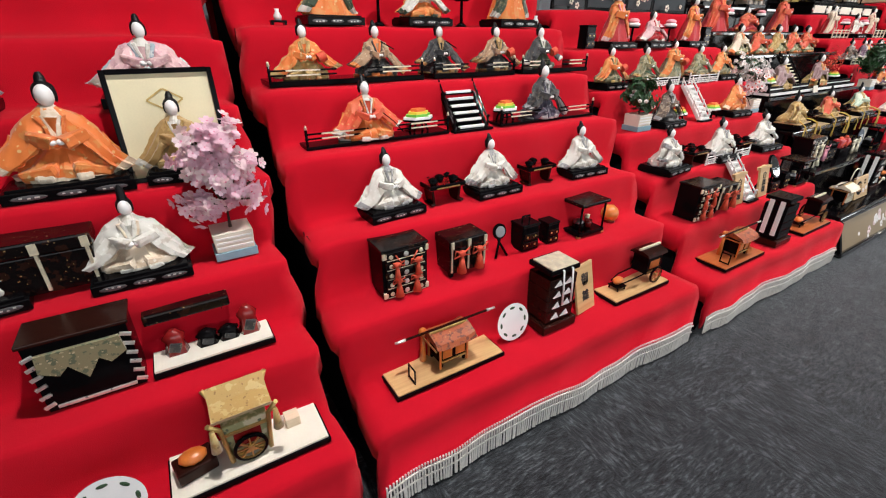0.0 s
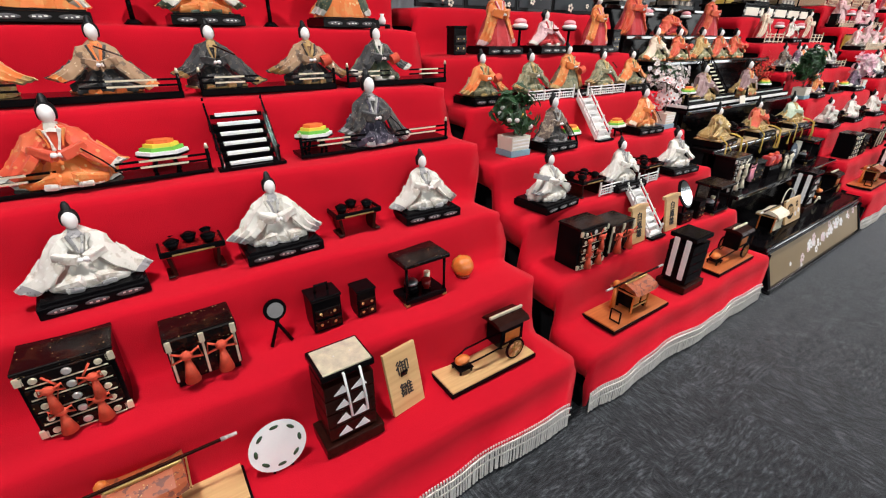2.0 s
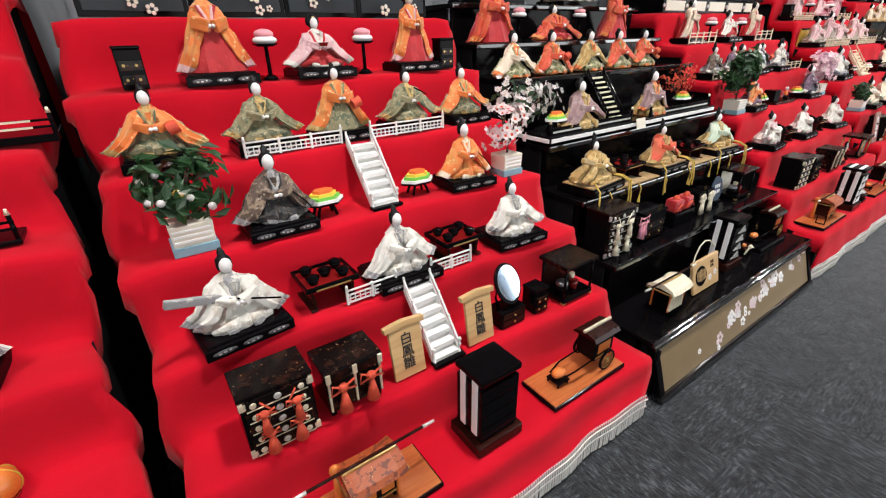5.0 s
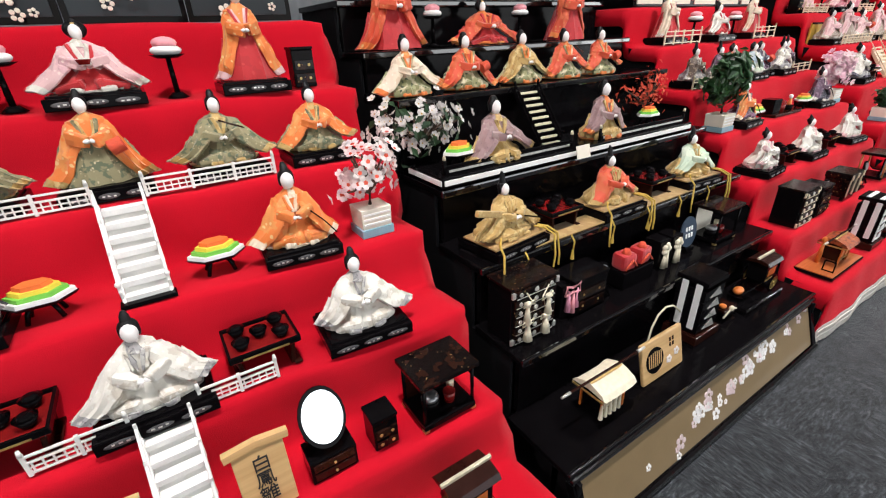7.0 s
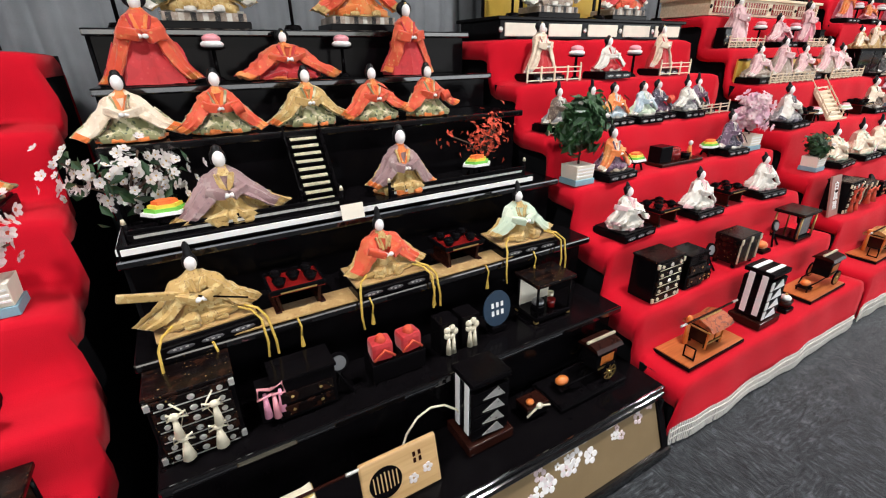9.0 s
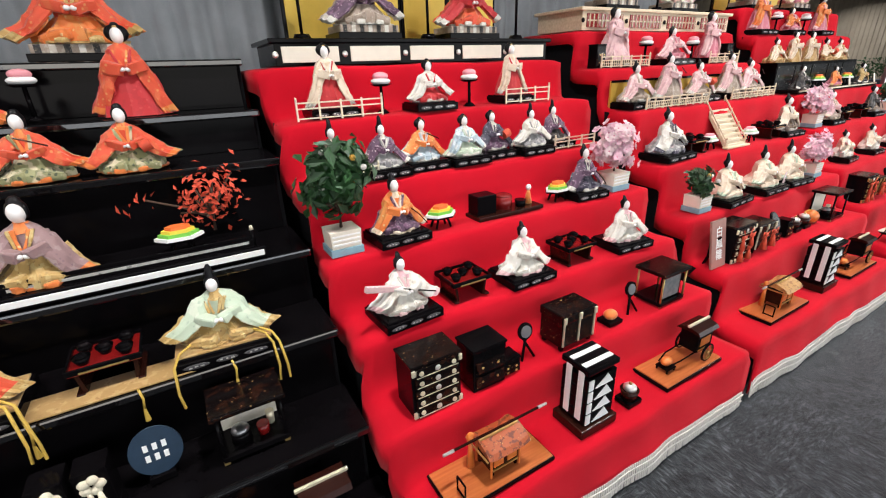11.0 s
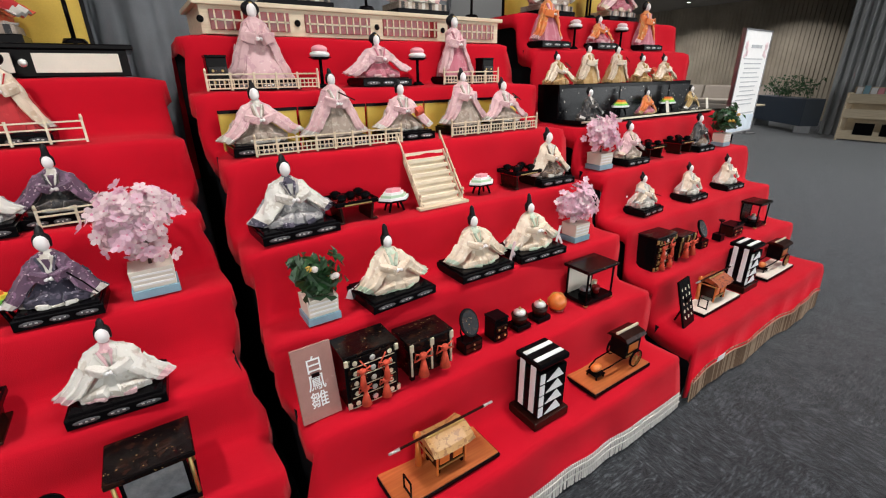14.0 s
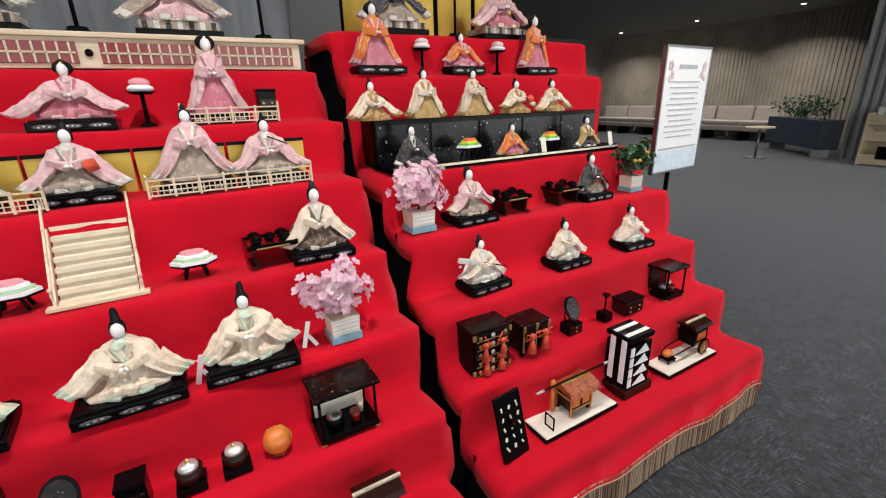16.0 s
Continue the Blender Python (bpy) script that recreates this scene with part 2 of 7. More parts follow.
GOLDLEAF = mat("gold_leaf_panel", (0.62, 0.42, 0.07), 0.42, 0.35, 0.2, 12, 0.15, 200)
OLIVEPANEL = mat("muted_gold_panel", (0.26, 0.18, 0.09), 0.35, 0.25, 0.15, 12, 0.1, 200)
CHROME = mat("grey_metal", (0.3, 0.3, 0.31), 0.35, 0.9, 0.2, 20, 0.05)


def glass_material():
    m, nt, b = shader("clear_glass")
    b.inputs["Base Color"].default_value = (0.95, 0.97, 0.97, 1)
    b.inputs["Transmission Weight"].default_value, b.inputs["Roughness"].default_value, b.inputs["IOR"].default_value = 1.0, 0.03, 1.2
    return m


GLASS = glass_material()
MAKIE = brocade("gold_sprinkled_lacquer", (0.005, 0.003, 0.003), (0.022, 0.008, 0.005), (0.3, 0.19, 0.08), 75, 0.2, 0.09, 0.0)
INLAY = brocade("inlaid_black_lacquer", (0.004, 0.004, 0.005), (0.01, 0.01, 0.011), (0.4, 0.38, 0.33), 34, 0.2, 0.1, 0.0)
for m in (MAKIE, INLAY):
    m.node_tree.nodes["Principled BSDF"].inputs["Specular IOR Level"].default_value = 0.2


def let_through(m, share):
    """Thin petals and leaves let part of the light through."""
    nt = m.node_tree
    b, o = nt.nodes["Principled BSDF"], nt.nodes["Material Output"]
    t, x = nt.nodes.new("ShaderNodeBsdfTranslucent"), nt.nodes.new("ShaderNodeMixShader")
    nt.links.new(b.inputs["Base Color"].links[0].from_socket, t.inputs["Color"])
    x.inputs[0].default_value = share
    nt.links.new(b.outputs[0], x.inputs[1])
    nt.links.new(t.outputs[0], x.inputs[2])
    nt.links.new(x.outputs[0], o.inputs["Surface"])


for m, share in ((PINK, 0.4), (PALEPINK, 0.4), (BLOSSOM, 0.45), (LEAF, 0.25)):
    let_through(m, share)
TINT = mat("rosy_brown_board", (0.36, 0.19, 0.16), 0.25, 0, 0.2, 30, 0.05)
ROOFRED = brocade("red_brown_gilded_roof", (0.36, 0.075, 0.018), (0.15, 0.03, 0.012), (0.55, 0.28, 0.09), 110, 0.55, 0.12, 0.0)
ROOFGOLD = brocade("golden_brown_roof", (0.5, 0.27, 0.09), (0.3, 0.13, 0.04), (0.66, 0.44, 0.18), 110, 0.4, 0.12, 0.0)
TREAD = mat("pale_tread", (0.74, 0.64, 0.48), 0.6, 0, 0.12, 20, 0.15)
SILK = {
    "white": brocade("white_silk", (0.7, 0.67, 0.6), (0.55, 0.5, 0.42), (0.76, 0.74, 0.69), 60),
    "cream": brocade("cream_silk", (0.76, 0.63, 0.48), (0.66, 0.51, 0.36), (0.82, 0.74, 0.62), 60),
    "orange": brocade("orange_brocade", (0.76, 0.19, 0.03), (0.72, 0.26, 0.06), (0.78, 0.5, 0.22), 45),
    "vermilion": brocade("vermilion_brocade", (0.68, 0.07, 0.02), (0.66, 0.11, 0.03), (0.7, 0.24, 0.08), 45),
    "red": brocade("red_silk", (0.5, 0.01, 0.015), (0.44, 0.008, 0.012), (0.54, 0.03, 0.03), 40),
    "olive": brocade("olive_brocade", (0.26, 0.23, 0.12), (0.11, 0.13, 0.07), (0.55, 0.46, 0.28), 90),
    "green": brocade("dark_green_brocade", (0.035, 0.06, 0.03), (0.12, 0.12, 0.06), (0.4, 0.32, 0.16), 90),
    "gold": brocade("gold_brocade", (0.5, 0.32, 0.1), (0.6, 0.44, 0.18), (0.3, 0.17, 0.05), 90),
    "ochre": brocade("ochre_silk", (0.42, 0.25, 0.08), (0.5, 0.33, 0.13), (0.36, 0.2, 0.06), 60),
    "black": brocade("black_brocade", (0.012, 0.012, 0.014), (0.05, 0.042, 0.035), (0.24, 0.19, 0.13), 100),
    "navy": brocade("navy_brocade", (0.03, 0.025, 0.05), (0.1, 0.08, 0.12), (0.5, 0.45, 0.5), 90),
    "brown": brocade("brown_brocade", (0.1, 0.06, 0.04), (0.28, 0.2, 0.13), (0.5, 0.42, 0.32), 100),
    "pink": brocade("pink_silk", (0.72, 0.46, 0.46), (0.62, 0.36, 0.38), (0.8, 0.62, 0.58), 60),
    "rose": brocade("rose_silk", (0.52, 0.14, 0.19), (0.56, 0.2, 0.24), (0.6, 0.28, 0.3), 50),
    "moss": brocade("moss_brocade", (0.3, 0.3, 0.14), (0.62, 0.55, 0.36), (0.08, 0.1, 0.05), 55, 0.6, 0.25),
    "tan": brocade("tan_brocade", (0.4, 0.24, 0.13), (0.16, 0.1, 0.06), (0.66, 0.5, 0.32), 70),
    "mauve": brocade("mauve_silk", (0.3, 0.18, 0.18), (0.36, 0.25, 0.24), (0.24, 0.14, 0.15), 60),
    "grey": brocade("grey_brocade", (0.3, 0.29, 0.29), (0.52, 0.5, 0.47), (0.16, 0.15, 0.16), 90),
    "taupe": brocade("taupe_brocade", (0.36, 0.28, 0.22), (0.48, 0.4, 0.32), (0.26, 0.2, 0.16), 110),
    "blue": brocade("pale_blue_brocade", (0.4, 0.5, 0.55), (0.6, 0.64, 0.64), (0.2, 0.28, 0.36), 80),
    "mint": brocade("pale_green_silk", (0.5, 0.6, 0.45), (0.6, 0.66, 0.52), (0.4, 0.5, 0.38), 50),
    "violet": brocade("violet_brocade", (0.09, 0.04, 0.08), (0.2, 0.1, 0.17), (0.55, 0.42, 0.46), 90),
}

# ---- mesh helpers ----


class Mesh:
    """Collects shapes in one bmesh with material slots."""

    def __init__(self):
        self.bm, self.mats = bmesh.new(), []

    def slot(self, m):
        if m not in self.mats:
            self.mats.append(m)
        return self.mats.index(m)

    def _paint(self, verts, m, smooth=False):
        i = self.slot(m)
        for f in {f for v in verts for f in v.link_faces}:
            f.material_index, f.smooth = i, smooth

    def box(self, c, s, m, turn=(0, 0, 0), bevel=0.0, taper=1.0):
        mx = pose(*c, *turn) @ Matrix.Diagonal((*s, 1))
        vs = bmesh.ops.create_cube(self.bm, size=1.0)["verts"]
        if taper != 1.0:
            for v in vs:
                if v.co.z > 0:
                    v.co.x *= taper
                    v.co.y *= taper
        bmesh.ops.transform(self.bm, matrix=mx, verts=vs)
        self._paint(vs, m)
        if bevel:
            es = list({e for v in vs for e in v.link_edges})
            r = bmesh.ops.bevel(self.bm, geom=es, offset=bevel, segments=2, affect="EDGES", profile=0.6)
            for f in r["faces"]:
                f.material_index = self.slot(m)
        return self

    def cyl(self, c, r1, r2, h, m, seg=12, turn=(0, 0, 0), squash=1.0):
        """A cone or cylinder on its base at c."""
        mx = pose(*c, *turn) @ Matrix.Translation((0, 0, h / 2)) @ Matrix.Diagonal((1, squash, 1, 1))
        vs = bmesh.ops.create_cone(self.bm, cap_ends=True, segments=seg, radius1=max(r1, 1e-4), radius2=max(r2, 1e-4), depth=h, matrix=mx)["verts"]
        self._paint(vs, m, seg > 7)
        for f in {f for v in vs for f in v.link_faces}:
            if len(f.verts) > 4:
                f.smooth = False
        return self

    def ball(self, c, r, m, u=12, v=8, turn=(0, 0, 0)):
        mx = pose(*c, *turn) @ Matrix.Diagonal((*r, 1))
        vs = bmesh.ops.create_uvsphere(self.bm, u_segments=u, v_segments=v, radius=1.0, matrix=mx)["verts"]
        self._paint(vs, m, True)
        return self

    def loft(self, rings, m, caps=True, smooth=True, last=None):
        """Skins rings of points; last: another material for the last band and its cap."""
        i, k = self.slot(m), self.slot(last or m)
        vr = [[self.bm.verts.new(p) for p in ring] for ring in rings]
        n = len(rings[0])
        for a in range(len(vr) - 1):
            for j in range(n):
                f = self.bm.faces.new((vr[a][j], vr[a][(j + 1) % n], vr[a + 1][(j + 1) % n], vr[a + 1][j]))
                f.material_index, f.smooth = (k if a == len(vr) - 2 else i), smooth
        if caps:
            f = self.bm.faces.new(list(reversed(vr[0])))
            f.material_index = i
            f = self.bm.faces.new(vr[-1])
            f.material_index = k
        return self

    def tube(self, pts, r, m, seg=6):
        rings = []
        pts = [Vector(p) for p in pts]
        for j, p in enumerate(pts):
            d = (pts[min(j + 1, len(pts) - 1)] - pts[max(j - 1, 0)]).normalized()
            q = d.to_track_quat("Z", "Y").to_matrix()
            rings.append([p + q @ Vector((r * math.cos(6.2832 * a / seg), r * math.sin(6.2832 * a / seg), 0)) for a in range(seg)])
        return self.loft(rings, m)

    def obj(self, name, parent=None, label=""):
        bmesh.ops.recalc_face_normals(self.bm, faces=self.bm.faces)
        me = bpy.data.meshes.new(name)
        self.bm.to_mesh(me)
        self.bm.free()
        for m in self.mats:
            me.materials.append(m)
        ob = new(name, me)
        if parent:
            ob.parent = parent
        if label:
            ob["label"] = label
        return ob


def thing(name, label, category, group=""):
    return tagged(new(name), label, category, group)


def text_part(name, body, size, m, parent, place, depth=0.0008):
    c = bpy.data.curves.new(name, "FONT")
    c.body, c.size, c.extrude, c.align_x, c.align_y = body, size, depth, "CENTER", "CENTER"
    tmp = new(name, c)
    dg = bpy.context.evaluated_depsgraph_get()
    me = bpy.data.meshes.new_from_object(tmp.evaluated_get(dg))
    bpy.data.objects.remove(tmp)
    me.materials.clear()
    me.materials.append(m)
    ob = new(name, me)
    ob.parent = parent
    ob.matrix_basis = place
    return ob


made = {}


def put(key, build, where, label=""):
    """Builds a thing once for each key, and copies it after that."""
    if key in made:
        ob = copy_thing(made[key], where)
    else:
        ob = made[key] = build()
        ob.matrix_basis = where @ Matrix.Scale(SIZE.get(ob.name.split(".")[0], 1.0), 4)
    if label:
        ob["label"] = label
    return ob


# ---- plan of the stands: tier edges towards the walker, and tier tops ----
EDGE = {
    "A": (0.828, 1.053, 1.251, 1.437, 1.634, 1.861, 2.077),
    "B": (0.828, 1.052, 1.251, 1.437, 1.634, 1.860, 2.076),
    "C": (0.818, 1.025, 1.222, 1.409, 1.605, 1.832, 2.048),
    "D": (0.869, 1.095, 1.291, 1.497, 1.753, 2.000, 2.197),
    "E": (0.818, 1.025, 1.221, 1.408, 1.605, 1.831, 2.048),
    "F": (0.818, 1.024, 1.220, 1.406, 1.602, 1.829, 2.045),
    "G": (0.818, 1.044, 1.230, 1.416, 1.602, 1.946, 2.072),
}
TOP = {
    "A": (0.291, 0.495, 0.698, 0.912, 1.105, 1.299, 1.523),
    "B": (0.296, 0.520, 0.718, 0.946, 1.135, 1.334, 1.553),
    "C": (0.276, 0.475, 0.663, 0.847, 1.035, 1.229, 1.433),
    "D": (0.267, 0.501, 0.724, 0.918, 1.175, 1.322, 1.505),
    "E": (0.286, 0.485, 0.683, 0.882, 1.070, 1.274, 1.468),
    "F": (0.286, 0.530, 0.743, 0.971, 1.210, 1.414, 1.613),
    "G": (0.316, 0.530, 0.753, 0.987, 1.200, 1.591, 1.778),
}
SPAN = {"A": (-1.45, 0.22), "B": (0.31, 1.885), "C": (1.985, 3.43), "D": (3.53, 5.13), "E": (5.15, 6.72), "F": (6.815, 8.4), "G": (8.50, 10.06)}
# how far the things of each tier stand behind the usual line
BACK = {
    "A": (0.05, 0.05, 0.04, 0.05, 0.04, 0.0, 0.0),
    "B": (0.06, 0.065, 0.06, 0.045, 0.03, 0.02, 0.0),
    "C": (0.0, 0.0, 0.0, 0.0, 0.0, 0.0, 0.0),
    "D": (0.06, 0.04, 0.0, 0.0, 0.0, 0.0, 0.0),
    "E": (0.0, 0.0, 0.0, 0.0, 0.0, 0.0, 0.0),
    "F": (0.015, 0.03, 0.0, 0.02, 0.0, 0.02, 0.0),
    "G": (0.06, 0.05, 0.05, 0.02, 0.0, 0.0, 0.0),
}
# true sizes of the furnishings against their drawings
SIZE = {
    "stacked_box_set": 1.3, "wooden_plaque": 1.4, "silk_bag_boxes": 1.1, "cord_tassel_pair": 1.15, "framed_picture": 1.2, "gilt_cart_model": 1.3, "tableau_tray": 1.4, "name_board": 1.35, "plate": 1.3, "tea_utensil_shelf": 1.2, "glazed_case": 1.15, "temari_ball": 1.35,
    "small_cabinet": 1.25, "hand_mirror_stand": 1.3, "footed_meal_table": 1.28, "drawer_chest": 1.1, "lidded_chest": 1.1,
    "ox_cart_model": 1.1, "palanquin_model": 1.05, "mirror_stand": 1.06, "brazier": 1.3, "sweet_stand": 1.12, "miniature_tree": 1.05,
}


# how far the rows of a stand spread along it: offset, stretch, and where the stretch begins
SPREAD = {"B": (0.02, 0.052, 0.55)}


def at(s, tier, x, deep=0.1, back=0.0, rz=0.0, up=0.0):
    """The pose of a thing of that depth that stands near a tier's edge."""
    if s in SPREAD:
        x += SPREAD[s][0] + SPREAD[s][1] * (x - SPREAD[s][2])
    return pose(x, EDGE[s][tier - 1] + 0.03 + deep / 2 + back + BACK[s][tier - 1], TOP[s][tier - 1] + 0.004 + up, 0, 0, rz)


# ---- room ----


def flat(name, c, s, m, kind="structure", bevel=0.0):
    return tagged(Mesh().box(c, s, m, bevel=bevel).obj(name), kind=kind)


PLASTER = mat("grey_plaster", (0.2, 0.2, 0.195), 0.9, 0, 0.12, 2.0, 0.2, 120)
CEIL = mat("grey_ceiling", (0.2, 0.2, 0.195), 0.9, 0, 0.08, 3.0, 0.15, 120)
CONCRETE = mat("board_marked_concrete", (0.33, 0.29, 0.225), 0.8, 0, 0.4, 1.6, 0.5, 60)
GLASSFRAME = mat("dark_window_frame", (0.04, 0.04, 0.042), 0.45, 0.5, 0.2, 20, 0.1)
OUTSIDE = mat("pale_outdoor_ground", (0.3, 0.3, 0.28), 0.9, 0, 0.2, 1.0, 0.2)

flat("floor", (9, 4, -0.05), (38, 20, 0.1), CARPET)
flat("ceiling", (9, 4, 3.6), (38, 20, 0.1), CEIL)
flat("wall_west", (-5.1, 4, 1.775), (0.2, 20, 3.55), PLASTER)
flat("wall_south", (8, -5.15, 0.2), (38, 0.2, 0.4), PLASTER)
flat("wall_south_head", (8, -5.15, 3.2), (38, 0.2, 0.5), PLASTER)
flat("wall_north", (3.2, 5.1, 1.775), (16.6, 0.2, 3.55), PLASTER)
flat("wall_north_return", (11.4, 9.5, 1.775), (0.2, 9.0, 3.55), PLASTER)
flat("wall_far_north", (18, 13.9, 1.775), (20, 0.2, 3.55), PLASTER)
flat("wall_far_east", (27, 4, 1.775), (0.2, 20, 3.55), PLASTER)
# mullions of the window front
for i in range(13):
    flat("window_mullion", (-4.4 + 2.4 * i, -5.12, 1.68), (0.08, 0.12, 2.55), GLASSFRAME)
flat("outdoor_ground", (8, -16, -0.3), (60, 22, 0.2), OUTSIDE)


def ribbed_wall(name, a, b, h, m, pitch=0.09, depth=0.03, thick=0.2):
    """A wall from a to b with upright ribs, as of board-marked or corrugated concrete."""
    a, b = Vector((*a, 0)), Vector((*b, 0))
    d = (b - a)
    n = Vector((-d.y, d.x, 0)).normalized()
    k = int(d.length / pitch)
    me = Mesh()
    prof = []
    for i in range(k):
        for f, o in ((0.0, 0.0), (0.45, 0.0), (0.55, 1.0), (0.95, 1.0)):
            prof.append(a + d * ((i + f) / k) + n * (depth * o * (0.7 + 0.3 * random.random())))
    back = [b - n * thick, a - n * thick]
    ring = prof + [b] + back
    me.loft([[Vector((p.x, p.y, 0)) for p in ring], [Vector((p.x, p.y, h)) for p in ring]], m, smooth=False)
    return tagged(me.obj(name), kind="structure")


GREYRIB = mat("grey_ribbed_panel", (0.34, 0.35, 0.35), 0.7, 0, 0.15, 3.0, 0.2, 80)
ribbed_wall("wall_sofa", (23.9, 3.0), (23.9, 13.8), 3.55, CONCRETE, 0.12, 0.03)
ribbed_wall("wall_ribbed", (20.8, -5.0), (20.3, 4.0), 3.55, GREYRIB, 0.15, 0.06)

# ---- red display stands ----


def cloth_profile(s):
    """The line of the cloth from its hem up over the tiers: (y, z) points, rounded at edges, slack in the creases."""
    ey, tz = EDGE[s], TOP[s]
    pr = [(ey[0] - 0.022, 0.055), (ey[0] - 0.016, 0.11)]
    for i in range(7):
        y, z = ey[i], tz[i]
        pr += [(y - 0.008, z - 0.05), (y - 0.003, z - 0.018), (y + 0.004, z - 0.005), (y + 0.018, z)]
        if i < 6:
            n, r = ey[i + 1], min(0.06, (tz[i + 1] - z) * 0.4)
            pr += [(n - 0.075, z + 0.001), (n - 0.04, z + 0.006), (n - 0.02, z + 0.02), (n - 0.012, z + 0.02 + r)]
        else:
            pr += [(y + 0.2, z), (y + 0.45, z), (y + 0.455, z - 0.6)]
    return pr


def red_stand(s, label, fringe, hem=0.06):
    x0, x1 = SPAN[s]
    root = thing("display_stand", label, "display stand", "tiered doll stands")
    pr = cloth_profile(s)
    nx = 44
    me = Mesh()
    grid = []
    rnd = random.Random(s)
    ph = [rnd.uniform(0, 6.28) for _ in range(8)]
    for i in range(nx + 1):
        u = i / nx
        col = []
        for j, (y, z) in enumerate(pr):
            edge = min(u, 1 - u) * (x1 - x0)
            ease = max(0.0, 1 - edge / 0.05)
            x = x0 + u * (x1 - x0)
            sway = 0.014 * math.sin(3.1 * z * 6 + ph[0] + (2 if u > 0.5 else 0))
            x += sway * max(0.0, 1 - edge / 0.12) + (0.016 * (1 if u > 0.5 else -1)) * ease * (0.5 + 0.5 * math.sin(j * 1.57))
            dy = 0.005 * math.sin(x * 9 + ph[1] + z * 5) + 0.003 * math.sin(x * 23 + ph[2] + z * 9)
            dz = 0.0025 * math.sin(x * 11 + ph[3] + y * 7) - 0.012 * ease
            if z < 0.1:
                dy += 0.004 * math.sin(x * 11 + ph[4]) + 0.0015 * math.sin(x * 31 + ph[5])
                dz += hem - 0.06 + 0.006 * math.sin(x * 7 + ph[6])
            col.append(me.bm.verts.new((x, y + dy, z + dz)))
        grid.append(col)
    # the cloth hangs a little way down at both ends
    for end, q in ((0, -1), (nx, 1)):
        drop = [me.bm.verts.new((v.co.x + q * 0.006, v.co.y + 0.006, max(0.03, v.co.z - 0.075 - 0.02 * math.sin(5 * v.co.z + ph[7])))) for v in grid[end]]
        for j in range(len(pr) - 1):
            f = me.bm.faces.new((drop[j], grid[end][j], grid[end][j + 1], drop[j + 1]))
            f.material_index, f.smooth = me.slot(RED), True
    k = me.slot(RED)
    for i in range(nx):
        for j in range(len(pr) - 1):
            f = me.bm.faces.new((grid[i][j], grid[i + 1][j], grid[i + 1][j + 1], grid[i][j + 1]))
            f.material_index, f.smooth = k, True
    hemline = [Vector(c[0].co) for c in grid]
    cloth = me.obj("cloth", root, "red felt cloth")
    so = cloth.modifiers.new("thickness", "SOLIDIFY")
    so.thickness, so.offset = 0.004, -1
    # the fringe of twisted threads along the hem
    fr = Mesh()
    n = int((x1 - x0) / 0.0105)
    for i in range(n):
        q = i / n * nx
        a, w = hemline[int(q)], q - int(q)
        p = a.lerp(hemline[min(int(q) + 1, nx)], w)
        h = p.z - 0.004 - 0.006 * rnd.random()
        lean = rnd.uniform(-0.004, 0.004)
        fr.loft([[Vector((p.x + sx * (0.0026 + 0.0008 * t) + lean * t, p.y + sy * 0.0018 - 0.004 * t, p.z + 0.006 - h * t)) for sx, sy in ((-1, -1), (1, -1), (1, 1), (-1, 1))] for t in (0, 1)], fringe if fringe is FRINGE or rnd.random() < 0.6 else DARKSTRAW, smooth=False)
    # the woven heading of the fringe
    for k in range(2 if fringe is FRINGE else 1):
        for i in range(nx):
            a, b = hemline[i], hemline[i + 1]
            za, zb = -0.008 - 0.035 * k, -0.014 - 0.035 * k
            fr.loft([[p + Vector((0, y, z)) for y, z in ((-0.004, za), (-0.007, za), (-0.007, zb), (-0.004, zb))] for p in (a, b)], fringe, smooth=False)
    tagged(fr.obj("fringe", cloth, "row of hanging fringe threads"), kind="stuff")
    for x in (x0 + 0.012, x1 - 0.012):
        sp = Mesh()
        line = [(y + 0.02, max(0.004, z - 0.012)) for y, z in pr[1:-1]] + [(EDGE[s][6] + 0.44, 0.004), (EDGE[s][0] + 0.02, 0.004)]
        sp.loft([[Vector((x - 0.004, y, z)) for y, z in line], [Vector((x + 0.004, y, z)) for y, z in line]], BLACKCLOTH, smooth=False)
        sp.obj("side_panel", root, "black cloth side")
    return root


LABEL = "seven-tier display stand draped in red felt cloth with ivory fringe"
for s in "ABCEF":
    red_stand(s, LABEL, FRINGE, {"A": 0.12, "B": 0.125, "C": 0.12, "E": 0.1, "F": 0.105}[s])
red_stand("G", "seven-tier display stand draped in red felt with a tan fringe", STRAW, 0.15)

# ---- black lacquer stand ----


LEANOUT = -19.0


